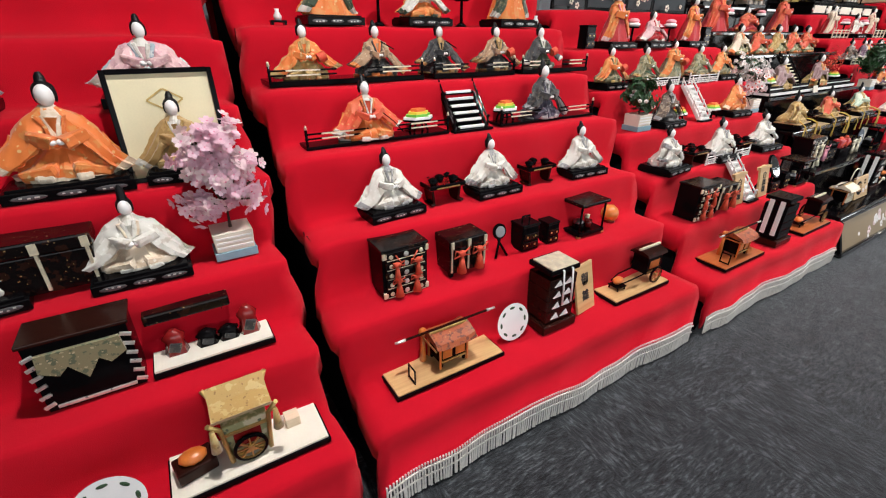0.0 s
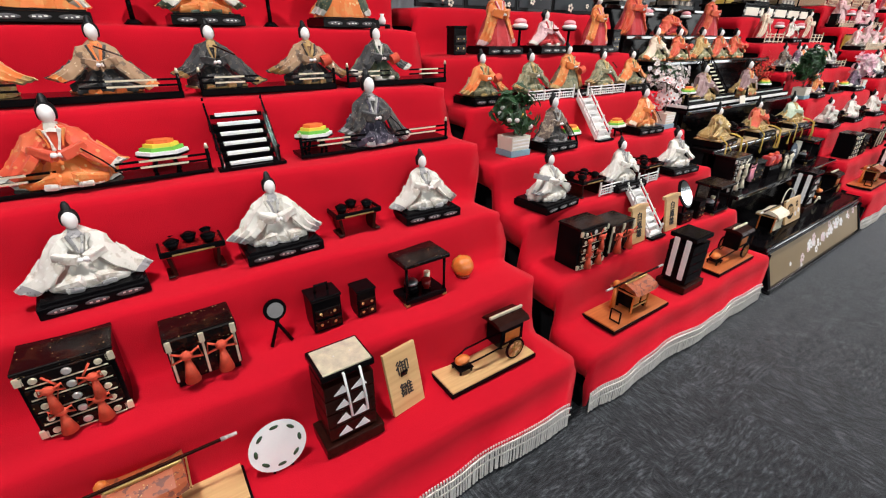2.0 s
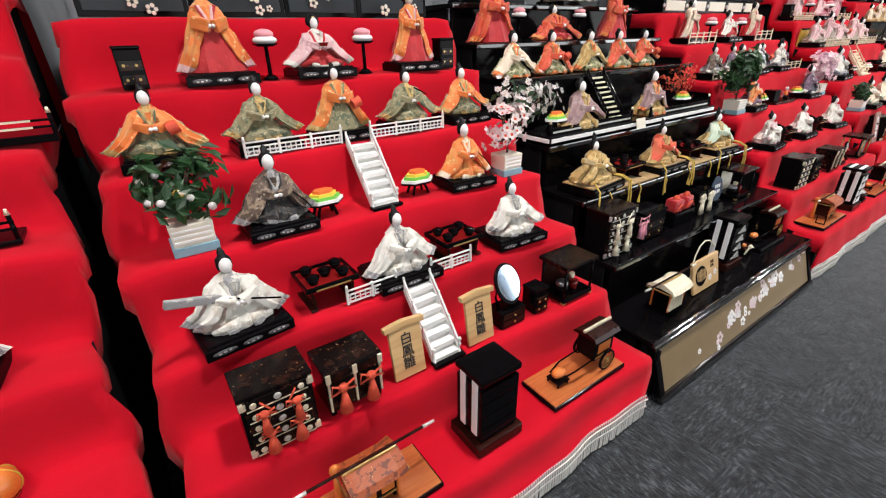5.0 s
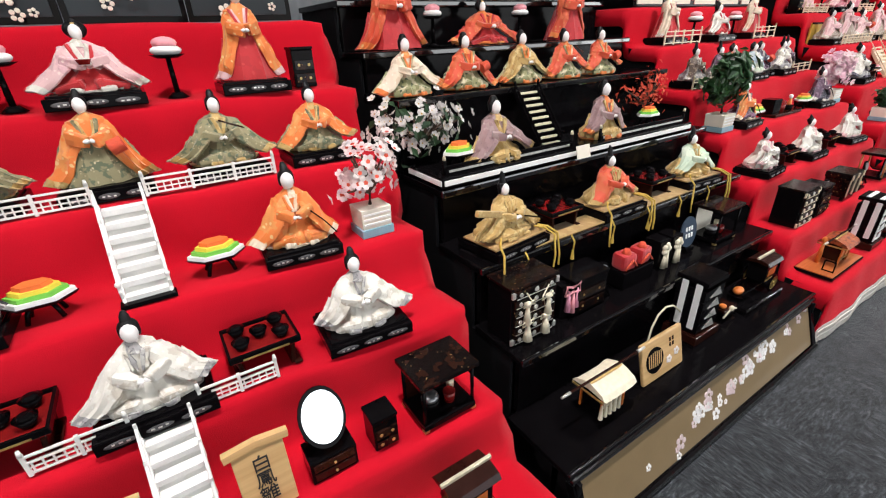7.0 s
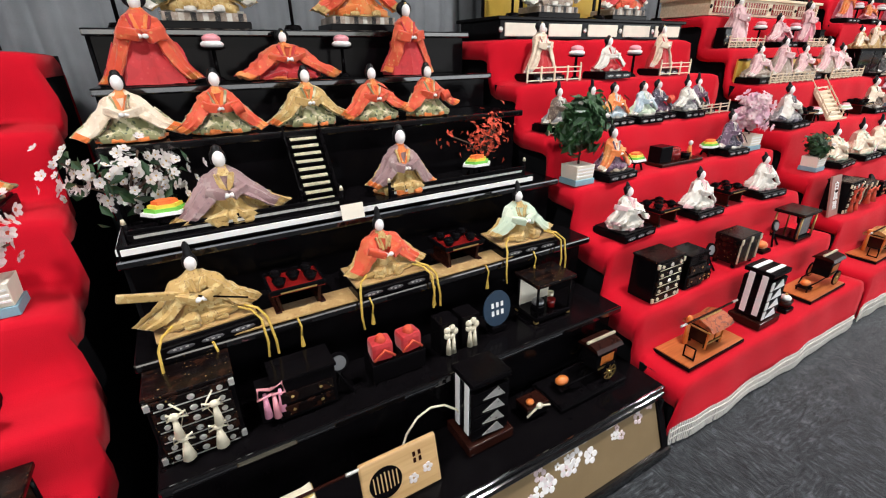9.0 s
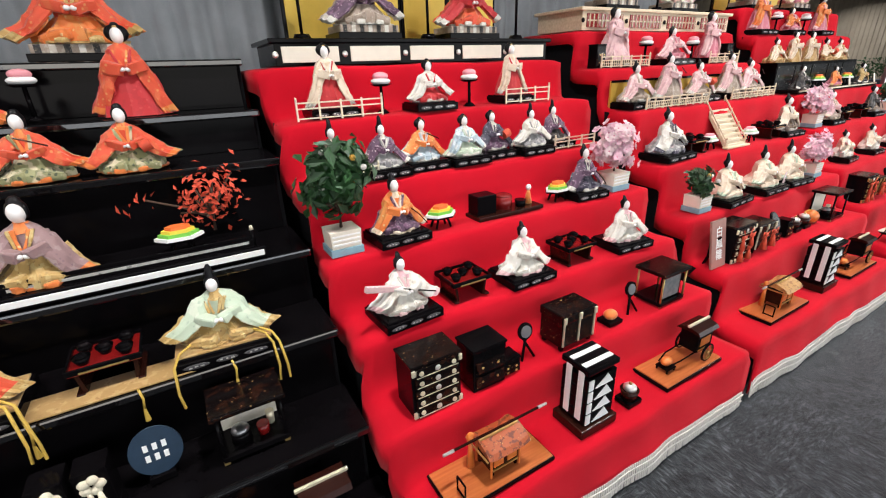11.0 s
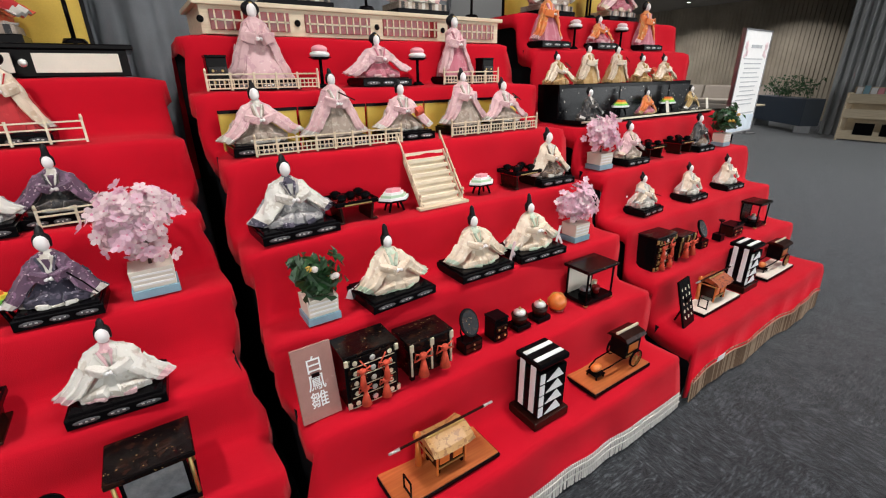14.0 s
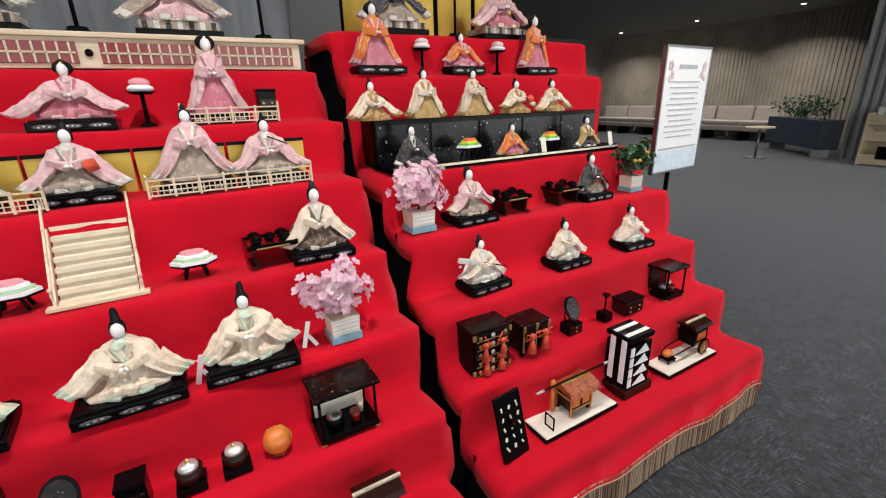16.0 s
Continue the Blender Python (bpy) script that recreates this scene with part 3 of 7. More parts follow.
def lacquer_stand():
    s = "D"
    x0, x1 = SPAN[s]
    root = thing("lacquer_stand", "black lacquer tiered stand with a gold blossom front panel", "display stand", "tiered doll stands")
    for i in range(7):
        y, z = EDGE[s][i], TOP[s][i]
        yn = EDGE[s][i + 1] if i < 6 else y + 0.45
        inset = 0.0 if i == 0 else 0.02
        Mesh().box(((x0 + x1) / 2, (y + yn) / 2 + 0.01, z - 0.011), (x1 - x0 - 2 * inset, yn - y + 0.03, 0.022), LACQUER, bevel=0.004).obj("shelf_board", root)
        # an added polished strip, there so that the shelf's front edge shows glints
        Mesh().box(((x0 + x1) / 2, y - 0.007, z - 0.011), (x1 - x0 - 2 * inset, 0.012, 0.026), EDGELAC, bevel=0.006).obj("glint_edge_strip", root)
        zb = TOP[s][i - 1] if i else 0.02
        if i:
            Mesh().box(((x0 + x1) / 2, y + 0.03, (zb + z - 0.022) / 2), (x1 - x0 - 0.08, 0.02, z - 0.022 - zb), LACQUER, bevel=0.002).obj("riser_board", root)
    y = EDGE[s][0]
    panel = Mesh().box((0, 0, 0), (x1 - x0 - 0.07, 0.012, 0.21), OLIVEPANEL, bevel=0.002).obj("front_panel", root, "muted gold panel painted with cherry blossoms")
    panel.matrix_basis = pose((x0 + x1) / 2, y - 0.032, 0.135, LEANOUT, 0, 0)
    rnd = random.Random(5)
    for k in range(46):
        u = rnd.gauss(0, 0.25)
        cx, cz = 0.02 + u, 0.1 * u + rnd.gauss(0, 0.02)
        r = rnd.uniform(0.007, 0.021)
        fl = Mesh()
        for a in range(5):
            fl.cyl((cx + r * math.cos(a * 1.257), -0.006, cz + r * math.sin(a * 1.257)), r * 0.62, r * 0.5, 0.002, FACE if k % 3 else PALEPINK, 7, (90, 0, 0))
        fl.obj("blossom", panel)
    Mesh().box(((x0 + x1) / 2, y - 0.068, 0.02), (x1 - x0 - 0.01, 0.05, 0.034), EDGELAC, bevel=0.012).obj("base_rail", root)
    Mesh().box(((x0 + x1) / 2, y - 0.004, 0.238), (x1 - x0 - 0.01, 0.036, 0.024), EDGELAC, bevel=0.008).obj("top_rail", root)
    for x in (x0 + 0.03, x1 - 0.03):
        Mesh().box((x, y - 0.032, 0.13), (0.035, 0.03, 0.215), LACQUER, (LEANOUT, 0, 0), 0.004).obj("corner_post", root)
        Mesh().box((x, y + 0.02, 0.12), (0.012, 0.1, 0.22), BLACKCLOTH).obj("side_panel", root)
        sp = Mesh()
        line = [(y + 0.06, 0.004)]
        for i in range(7):
            line += [(EDGE[s][i] + 0.045, TOP[s][i] - 0.023), ((EDGE[s][i + 1] if i < 6 else EDGE[s][6] + 0.4) + 0.045, TOP[s][i] - 0.023)]
        line += [(EDGE[s][6] + 0.445, 0.004)]
        sp.loft([[Vector((x - 0.006, a, b)) for a, b in line], [Vector((x + 0.006, a, b)) for a, b in line]], BLACKCLOTH, smooth=False)
        sp.obj("side_panel", root)
    return root


lacquer_stand()

# ---- dolls: each one plain mesh ----


def ring(rx, ry, z, n=22, folds=0.0, k=7, ph=0.0, cx=0.0, cy=0.0):
    out = []
    for i in range(n):
        t = 6.28318 * i / n
        f = 1 + folds * math.sin(k * t + ph) + 0.4 * folds * math.sin((k * 2 + 1) * t + 2 * ph)
        out.append(Vector((cx + rx * f * math.cos(t), cy + ry * f * math.sin(t), z)))
    return out


def along(pts, f):
    """The point at share f of a bent line."""
    k = min(int(f * (len(pts) - 1)), len(pts) - 2)
    return Vector(pts[k]).lerp(Vector(pts[k + 1]), f * (len(pts) - 1) - k)


def stiff_sleeve(me, outer, inner, thick, fold, ph, m, trim):
    """A sleeve of stiff silk between its outer and inner edge: a folded slab, the last band a lining."""
    rings = []
    for a in range(10):
        f = a / 9
        o, i = along(outer, f), along(inner, f)
        span = i - o
        n = span.cross(along(outer, min(1.0, f + 0.1)) - along(outer, max(0.0, f - 0.1)))
        n = n.normalized() if n.length > 1e-9 else Vector((0, -1, 0))
        if n.y > 0:
            n = -n
        front, back = [], []
        for b in range(6):
            t = b / 5
            bulge = thick * (0.25 + math.sin(math.pi * t) ** 0.7) * (1 - 0.55 * f)
            crease = fold * f * (abs(((t * 2.4 + ph) % 1.0) * 2 - 1) - 0.5)
            p = o + span * t + n * crease
            front.append(p + n * bulge)
            back.append(p - n * bulge)
        rings.append(front + back[::-1])
    me.loft(rings, m, last=trim)


def doll(name, label, robe, skirt, trim="white", w=0.17, h=0.19, hat="eboshi", stand=False, base=True, spread=1.0, item="", seed=0, cloth=False, group=""):
    rnd = random.Random(seed * 31 + 7 + len(label))
    me = Mesh()
    w, h = w * 1.1, h * 1.08
    R, S, T = SILK[robe], SILK[skirt], SILK[trim]
    bh = 0.036 if base else 0.0
    z0 = bh + (0.006 if cloth else 0.0)
    sh = h * (0.62 if not stand else 0.7)
    ph = rnd.uniform(0, 6)

    def body(*rows):
        return [ring(w * rx, w * ry, z0 + sh * z, 26, fo, k, ph, 0, w * cy) for rx, ry, z, fo, k, cy in rows]

    def edge(q, pts, lift, reach):
        out = []
        for n, (x, y, z) in enumerate(pts):
            g = n / (len(pts) - 1)
            out.append((q * w * x * (1 + (reach - 1) * g), w * y, z0 + sh * (z + lift * g * g)))
        return out

    if stand:
        me.loft(body((0.47, 0.33, 0.0, 0.08, 9, 0), (0.4, 0.28, 0.25, 0.08, 9, 0), (0.26, 0.19, 0.6, 0.05, 9, 0), (0.18, 0.15, 0.75, 0.02, 9, 0)), S)
        me.loft(body((0.2, 0.17, 0.55, 0.06, 5, 0), (0.23, 0.17, 0.75, 0.04, 5, 0), (0.2, 0.14, 0.92, 0.02, 5, 0), (0.07, 0.07, 1.02, 0, 5, 0)), R)
        outer = ((0.09, 0.02, 0.97), (0.23, -0.01, 0.86), (0.31, -0.07, 0.6), (0.42, -0.1, 0.28), (0.56, -0.08, 0.03))
        inner = ((0.05, -0.1, 0.84), (0.1, -0.2, 0.62), (0.18, -0.25, 0.42), (0.28, -0.24, 0.16), (0.38, -0.18, 0.0))
    else:
        me.loft(body((0.46, 0.33, 0.0, 0.05, 6, 0), (0.47, 0.335, 0.05, 0.07, 6, 0)), T, smooth=False)
        me.loft(body((0.44, 0.32, 0.04, 0.07, 9, 0), (0.43, 0.31, 0.17, 0.1, 9, 0), (0.31, 0.25, 0.3, 0.09, 9, 0), (0.2, 0.17, 0.48, 0.04, 9, 0)), S)
        for q in (-1, 1):
            me.box((q * w * 0.19, -w * 0.2, z0 + sh * 0.13), (w * 0.34, w * 0.24, sh * 0.2), S, (10, q * 12, q * 24), w * 0.05)
            me.box((q * w * 0.15, -w * 0.31, z0 + sh * 0.06), (w * 0.15, w * 0.1, sh * 0.11), T, (0, 0, q * 14), w * 0.03)
        me.loft(body((0.21, 0.18, 0.3, 0.09, 5, 0), (0.2, 0.16, 0.6, 0.07, 5, 0), (0.2, 0.13, 0.88, 0.03, 5, 0), (0.07, 0.07, 1.02, 0, 5, 0)), R)
        outer = ((0.09, 0.02, 0.97), (0.25, -0.01, 0.86), (0.34, -0.06, 0.62), (0.46, -0.12, 0.36), (0.63, -0.14, 0.12))
        inner = ((0.05, -0.1, 0.8), (0.13, -0.22, 0.58), (0.2, -0.27, 0.44), (0.33, -0.28, 0.2), (0.48, -0.24, 0.03))
    for q in (-1, 1):
        lift = rnd.choice((0.0, 0.03, 0.1, 0.22 if item else 0.14)) if not stand else rnd.uniform(0, 0.06)
        reach = spread * rnd.uniform(0.92, 1.1)
        o, i = edge(q, outer, lift, reach), edge(q, inner, lift, reach)
        stiff_sleeve(me, o, i, w * 0.05, w * 0.07, rnd.random(), R, T)
        me.box((q * w * 0.13, -w * 0.23, z0 + sh * (0.6 if not stand else 0.68)), (w * 0.24, w * 0.12, sh * 0.17), R, (0, q * -14, q * 32), w * 0.02)
        # the lining and an under-robe show at the cuff
        low = [Vector(p) + Vector((q * w * 0.02, w * 0.035, -sh * 0.01)) for p in o[2:]], [Vector(p) + Vector((-q * w * 0.015, w * 0.03, -sh * 0.015)) for p in i[2:]]
        stiff_sleeve(me, low[0], low[1], w * 0.02, w * 0.05, rnd.random(), S, S)
    # crossed collars
    me.cyl((0, -w * 0.02, z0 + sh * 0.86), w * 0.13, w * 0.06, sh * 0.18, T, 10, (-8, 0, 0))
    for q in (-1, 1):
        me.box((q * w * 0.045, -w * 0.16, z0 + sh * 0.78), (w * 0.036, w * 0.03, sh * 0.34), T, (-16, q * 15, 0), 0.002)
        me.box((q * w * 0.085, -w * 0.15, z0 + sh * 0.8), (w * 0.036, w * 0.03, sh * 0.3), S, (-16, q * 17, 0), 0.002)
    # stiff folds
    bmesh.ops.recalc_face_normals(me.bm, faces=me.bm.faces)
    bmesh.ops.subdivide_edges(me.bm, edges=list(me.bm.edges), cuts=1, use_grid_fill=True)
    me.bm.normal_update()
    off = Vector((seed * 3.7, len(label) * 1.3, w * 91))
    for v in me.bm.verts:
        p = v.co / w
        d = noise.noise_vector(p * 3.5 + off) * 0.03
        crease = 0.3 - abs(noise.noise(Vector((p.x * 7, p.y * 7, p.z * 3.2)) + off)) - 0.45 * abs(noise.noise(p * 13 + off))
        v.co += (Vector((d.x, d.y, d.z * 0.6)) + v.normal * crease * 0.05) * w
        v.co.z = max(v.co.z, z0 + 0.001)
    me.bm.normal_update()
    for e in me.bm.edges:
        if len(e.link_faces) == 2 and e.calc_face_angle(0.0) > 0.38:
            e.smooth = False
    if base:
        me.box((0, -w * 0.04, bh * 0.42), (w * 1.06, w * 0.84, bh * 0.84), LACQUER, bevel=0.003)
        me.box((0, -w * 0.02, bh * 0.9), (w * 0.98, w * 0.76, bh * 0.2), LACQUER, bevel=0.002)
        for k in (-1, 0, 1):
            me.ball((k * w * 0.32, -w * 0.4605, bh * 0.42), (w * (0.14 if k else 0.12), 0.0012, bh * 0.2), CARTOUCHE, 12, 6)
            for n in range(3):
                me.box((k * w * 0.32 + (n - 1) * w * 0.06, -w * 0.4605 - 0.0013, bh * 0.42 + rnd.uniform(-0.002, 0.002)), (w * rnd.uniform(0.02, 0.04), 0.0008, bh * 0.1), SILVER)
    if cloth:
        me.box((0, -w * 0.06, bh + 0.003), (w * 1.04, w * 0.66, 0.006), SILK["ochre"], bevel=0.002)
        me.box((w * 0.1, -w * 0.42, bh * 0.6), (w * 0.5, w * 0.03, bh * 0.25), SILK["blue"], bevel=0.002)
    for q in (-1, 1):
        me.ball((q * w * 0.035, -w * 0.3, z0 + sh * (0.57 if not stand else 0.66)), (w * 0.04, w * 0.035, w * 0.03), FACE, 8, 6)
    zn = z0 + sh
    hr = h * (0.104 if not stand else 0.085)
    me.cyl((0, -hr * 0.1, zn - 0.006), hr * 0.42, hr * 0.4, hr * 0.9, FACE, 8)
    zc = zn + hr * 1.0
    me.ball((0, -hr * 0.26, zc + hr * 0.04), (hr * 0.7, hr * 0.72, hr * 0.96), FACE, 14, 10)
    # hair behind the face, with locks at the sides
    me.ball((0, hr * 0.22, zc + hr * 0.44), (hr * 0.84, hr * 0.84, hr * 0.78), HAIR, 14, 10)
    for q in (-1, 1):
        me.ball((q * hr * 0.68, hr * 0.1, zc + hr * 0.1), (hr * 0.2, hr * 0.42, hr * 0.7), HAIR, 8, 6)
    if hat == "eboshi":
        me.loft([ring(hr * 0.56, hr * 0.54, zc + hr * 0.86, 12, cy=hr * 0.24), ring(hr * 0.44, hr * 0.42, zc + hr * 1.15, 12, cy=hr * 0.3), ring(hr * 0.38, hr * 0.26, zc + hr * 1.55, 12, cy=hr * 0.42), ring(hr * 0.18, hr * 0.1, zc + hr * 1.9, 12, cy=hr * 0.62)], HAIR)
    elif hat == "tall":
        me.loft([ring(hr * 0.6, hr * 0.56, zc + hr * 0.84, 12, cy=hr * 0.2), ring(hr * 0.44, hr * 0.42, zc + hr * 1.6, 12, cy=hr * 0.24), ring(hr * 0.4, hr * 0.3, zc + hr * 2.3, 12, cy=hr * 0.34), ring(hr * 0.16, hr * 0.12, zc + hr * 2.7, 12, cy=hr * 0.46)], HAIR)
    elif hat == "crown":
        me.cyl((0, hr * 0.2, zc + hr * 0.9), hr * 0.56, hr * 0.46, hr * 0.8, HAIR, 12)
        me.box((0, hr * 0.95, zc + hr * 1.5), (hr * 0.5, hr * 0.12, hr * 2.6), HAIR, (-12, 0, 0), 0.001)
        for q in (-1, 1):
            me.ball((q * hr * 0.9, 0, zc + hr * 0.2), (hr * 0.22, hr * 0.44, hr * 0.44), HAIR, 8, 6)
    elif hat == "cap":
        me.loft([ring(hr * 0.62, hr * 0.58, zc + hr * 0.8, 12, cy=hr * 0.24), ring(hr * 0.52, hr * 0.48, zc + hr * 1.3, 12, cy=hr * 0.28), ring(hr * 0.24, hr * 0.22, zc + hr * 1.55, 12, cy=hr * 0.34)], HAIR)
    else:
        me.ball((0, hr * 0.42, zc + hr * 0.36), (hr * 1.3, hr * 0.72, hr * 1.05), HAIR, 16, 10)
        me.ball((0, hr * 0.35, zc + hr * 1.2), (hr * 0.5, hr * 0.45, hr * 0.42), HAIR, 10, 8)
        me.box((0, hr * 0.95, zc - hr * 1.6), (hr * 0.8, hr * 0.3, hr * 3.4), HAIR, (6, 0, 0), 0.003)
        me.cyl((0, -hr * 0.16, zc + hr * 0.94), hr * 0.3, hr * 0.2, hr * 0.24, GOLD, 7)
    if cloth:
        for q in (-1, 1):
            for k in (0.0, 0.07) if q > 0 else (0.0,):
                me.tube([(q * w * (0.34 + k), -w * 0.3, z0 + 0.02), (q * w * (0.46 + k), -w * 0.4, z0 + 0.012), (q * w * (0.52 + k), -w * 0.54, z0 - 0.006), (q * w * (0.54 + k * 1.3), -w * 0.57, -0.04), (q * w * (0.52 + k * 1.6), -w * 0.57, -0.085)], 0.0036, YELLOWSILK)
    if item == "staff":
        me.box((-w * 0.42, -w * 0.2, z0 + sh * 0.8), (w * 0.66, 0.016, 0.02), T, (0, 18, 8), 0.003)
        me.cyl((-w * 0.1, -w * 0.26, z0 + sh * 0.68), 0.0025, 0.0025, w * 0.6, LACQUER, 6, (0, 108, -8))
    elif item == "flute":
        me.cyl((w * 0.3, -w * 0.3, z0 + sh * 0.72), 0.0025, 0.0025, w * 0.36, BROWNLAC, 6, (0, -66, 12))
    elif item == "drum":
        me.cyl((w * 0.18, -w * 0.3, z0 + sh * 0.52), 0.018, 0.018, 0.03, TASSEL, 12, (0, 70, 0))
    elif item == "bow":
        me.tube([(w * 0.2, -w * 0.24, z0 + sh * 0.62), (w * 0.36, -w * 0.3, z0 + sh * 0.4), (w * 0.5, -w * 0.34, z0 + sh * 0.14)], 0.002, LACQUER)
    elif item == "cup":
        me.cyl((0, -w * 0.36, z0 + sh * 0.56), 0.012, 0.018, 0.012, REDLAC, 10)
    ob = me.obj(name)
    return tagged(ob, label, "doll", group)


def set_doll(s, tier, x, rz=0, back=0.0, up=0.0, **kw):
    key = ("doll",) + tuple(sorted(kw.items()))
    ob = put(key, lambda: doll("doll", **kw), at(s, tier, x, kw.get("w", 0.17) * 0.62, back, rz, up))
    return ob


# ---- furnishings of the displays ----


def rice_cakes(pale=False):
    root = thing("rice_cake_stand", "diamond rice cakes in coloured layers on a black footed stand", "rice cake stand", "layered rice cakes")
    d = Mesh()
    ring6 = lambda r, z: [Vector((r * 1.25 * math.cos(a * 1.0472), r * 0.8 * math.sin(a * 1.0472), z)) for a in range(6)]
    d.loft([ring6(0.05, 0.04), ring6(0.056, 0.047)], LACQUER, smooth=False)
    d.obj("tray", root)
    for k in range(4):
        a = 0.785 + 1.5708 * k
        Mesh().tube([(0.024 * math.cos(a), 0.018 * math.sin(a), 0.042), (0.036 * math.cos(a), 0.026 * math.sin(a), 0.022), (0.044 * math.cos(a), 0.03 * math.sin(a), 0.002)], 0.005, LACQUER).obj("leg", root)
    cols = (CARD, RICEGRN, RICEYEL, RICERED) if not pale else (CARD, mat_pale_green(), CARD, RICEPINK)
    for k, m in enumerate(cols):
        r = 0.053 - 0.0085 * k
        Mesh().loft([ring6(r, 0.048 + 0.0095 * k), ring6(r - 0.001, 0.0575 + 0.0095 * k)], m, smooth=False).obj("rice_cake", root)
    return root


pale_cache = []


def mat_pale_green():
    if not pale_cache:
        pale_cache.append(mat("pale_green_rice_cake", (0.45, 0.62, 0.42), 0.6, 0, 0.06, 30, 0.1))
    return pale_cache[0]


def mochi_lamp(pink=True):
    root = thing("sweet_stand", "round pink and white rice cake on a tall black stand", "rice cake stand", "tall rice cake stands")
    Mesh().cyl((0, 0, 0), 0.026, 0.012, 0.014, LACQUER, 12).obj("foot", root)
    Mesh().cyl((0, 0, 0.012), 0.007, 0.006, 0.085, LACQUER, 8).obj("stem", root)
    Mesh().cyl((0, 0, 0.095), 0.024, 0.042, 0.009, LACQUER, 16).obj("dish", root)
    Mesh().ball((0, 0, 0.113), (0.036, 0.036, 0.014), CARD, 16, 8).obj("lower_cake", root)
    Mesh().ball((0, 0, 0.13), (0.029, 0.029, 0.015), RICEPINK if pink else PALEPINK, 16, 8).obj("upper_cake", root)
    return root


def footed_table():
    root = thing("footed_meal_table", "small red and black lacquer meal table with bowls", "meal table", "lacquer meal tables")
    Mesh().box((0, 0, 0.052), (0.12, 0.1, 0.008), REDLAC, bevel=0.002).obj("top", root)
    for q in (-1, 1):
        Mesh().box((0, q * 0.05, 0.057), (0.124, 0.005, 0.012), LACQUER, bevel=0.001).obj("rim", root)
        Mesh().box((q * 0.06, 0, 0.057), (0.005, 0.1, 0.012), LACQUER, bevel=0.001).obj("rim", root)
        Mesh().box((q * 0.045, 0, 0.024), (0.008, 0.085, 0.048), BROWNLAC, (0, q * 8, 0), 0.002).obj("leg_panel", root)
        Mesh().box((q * 0.05, 0, 0.004), (0.014, 0.1, 0.006), BROWNLAC, bevel=0.002).obj("foot_rail", root)
    Mesh().box((0, -0.0535, 0.054), (0.08, 0.0016, 0.003), GOLD).obj("gilt_line", root)
    for x, y in ((-0.035, 0.025), (0.035, 0.025), (-0.035, -0.022), (0.035, -0.022), (0, 0.0)):
        b = Mesh().cyl((x, y, 0.056), 0.009, 0.016, 0.017, LACQUER, 12)
        b.obj("bowl", root)
        Mesh().cyl((x, y, 0.073), 0.016, 0.006, 0.006, LACQUER, 12).obj("bowl_lid", root)
    return root


def drawer_chest(w=0.15, h=0.155, d=0.1, tassels=True, rows=5, gilt=PALEGILT, silk=TASSEL):
    root = thing("drawer_chest", "dark lacquer drawer chest with metal fittings" + (" and hanging tassels" if tassels else ""), "chest", "lacquer chests")
    body = Mesh().box((0, 0, h / 2), (w, d, h), LACQUER, bevel=0.003).obj("body", root)
    Mesh().box((0, 0, h + 0.004), (w * 1.04, d * 1.06, 0.008), MAKIE, bevel=0.002).obj("top_board", root)
    for k in range(rows):
        z = h * (k + 0.5) / rows
        dr = Mesh().box((0, -d / 2 - 0.003, z), (w * 0.9, 0.008, h / rows * 0.84), MAKIE, bevel=0.0015).obj("drawer", root)
        for x in (-0.33, 0.0, 0.33):
            Mesh().cyl((x * w, -d / 2 - 0.006, z), h / rows * (0.24 if x else 0.3), h / rows * 0.2, 0.004, gilt if x else SILVER, 10, (90, 0, 0)).obj("metal_fitting", dr)
        Mesh().box((0, -d / 2 - 0.0075, z - h / rows * 0.36), (w * 0.84, 0.003, 0.002), gilt).obj("gilt_line", dr)
    for q in (-1, 1):
        for z in (0.012, h - 0.012):
            Mesh().box((q * w * 0.46, -d / 2 - 0.004, z), (w * 0.1, 0.006, 0.018), gilt, bevel=0.001).obj("corner_fitting", root)
    if tassels:
        for x in (-0.2, 0.2):
            for low, r in ((0.06, 0.015), (0.42, 0.011)):
                t = Mesh().cyl((x * w * (1.15 if low > 0.3 else 1), -d / 2 - 0.016, h * low), r, 0.004, h * 0.3, silk, 9)
                t.ball((x * w * (1.15 if low > 0.3 else 1), -d / 2 - 0.016, h * (low + 0.32)), (0.012, 0.008, 0.009), silk, 8, 6)
                for q in (-1, 1):
                    t.tube([(x * w, -d / 2 - 0.017, h * (low + 0.32)), (x * w + q * 0.018, -d / 2 - 0.018, h * (low + 0.38)), (x * w + q * 0.02, -d / 2 - 0.016, h * (low + 0.28)), (x * w, -d / 2 - 0.017, h * (low + 0.32))], 0.0026, silk, 5)
                t.obj("tassel", root)
            Mesh().tube([(x * w, -d / 2 - 0.012, h * 0.52), (x * w * 0.6, -d / 2 - 0.012, h * 0.75), (x * w * 1.2, -d / 2 - 0.012, h * 0.93)], 0.0022, silk).obj("cord", root)
    return root


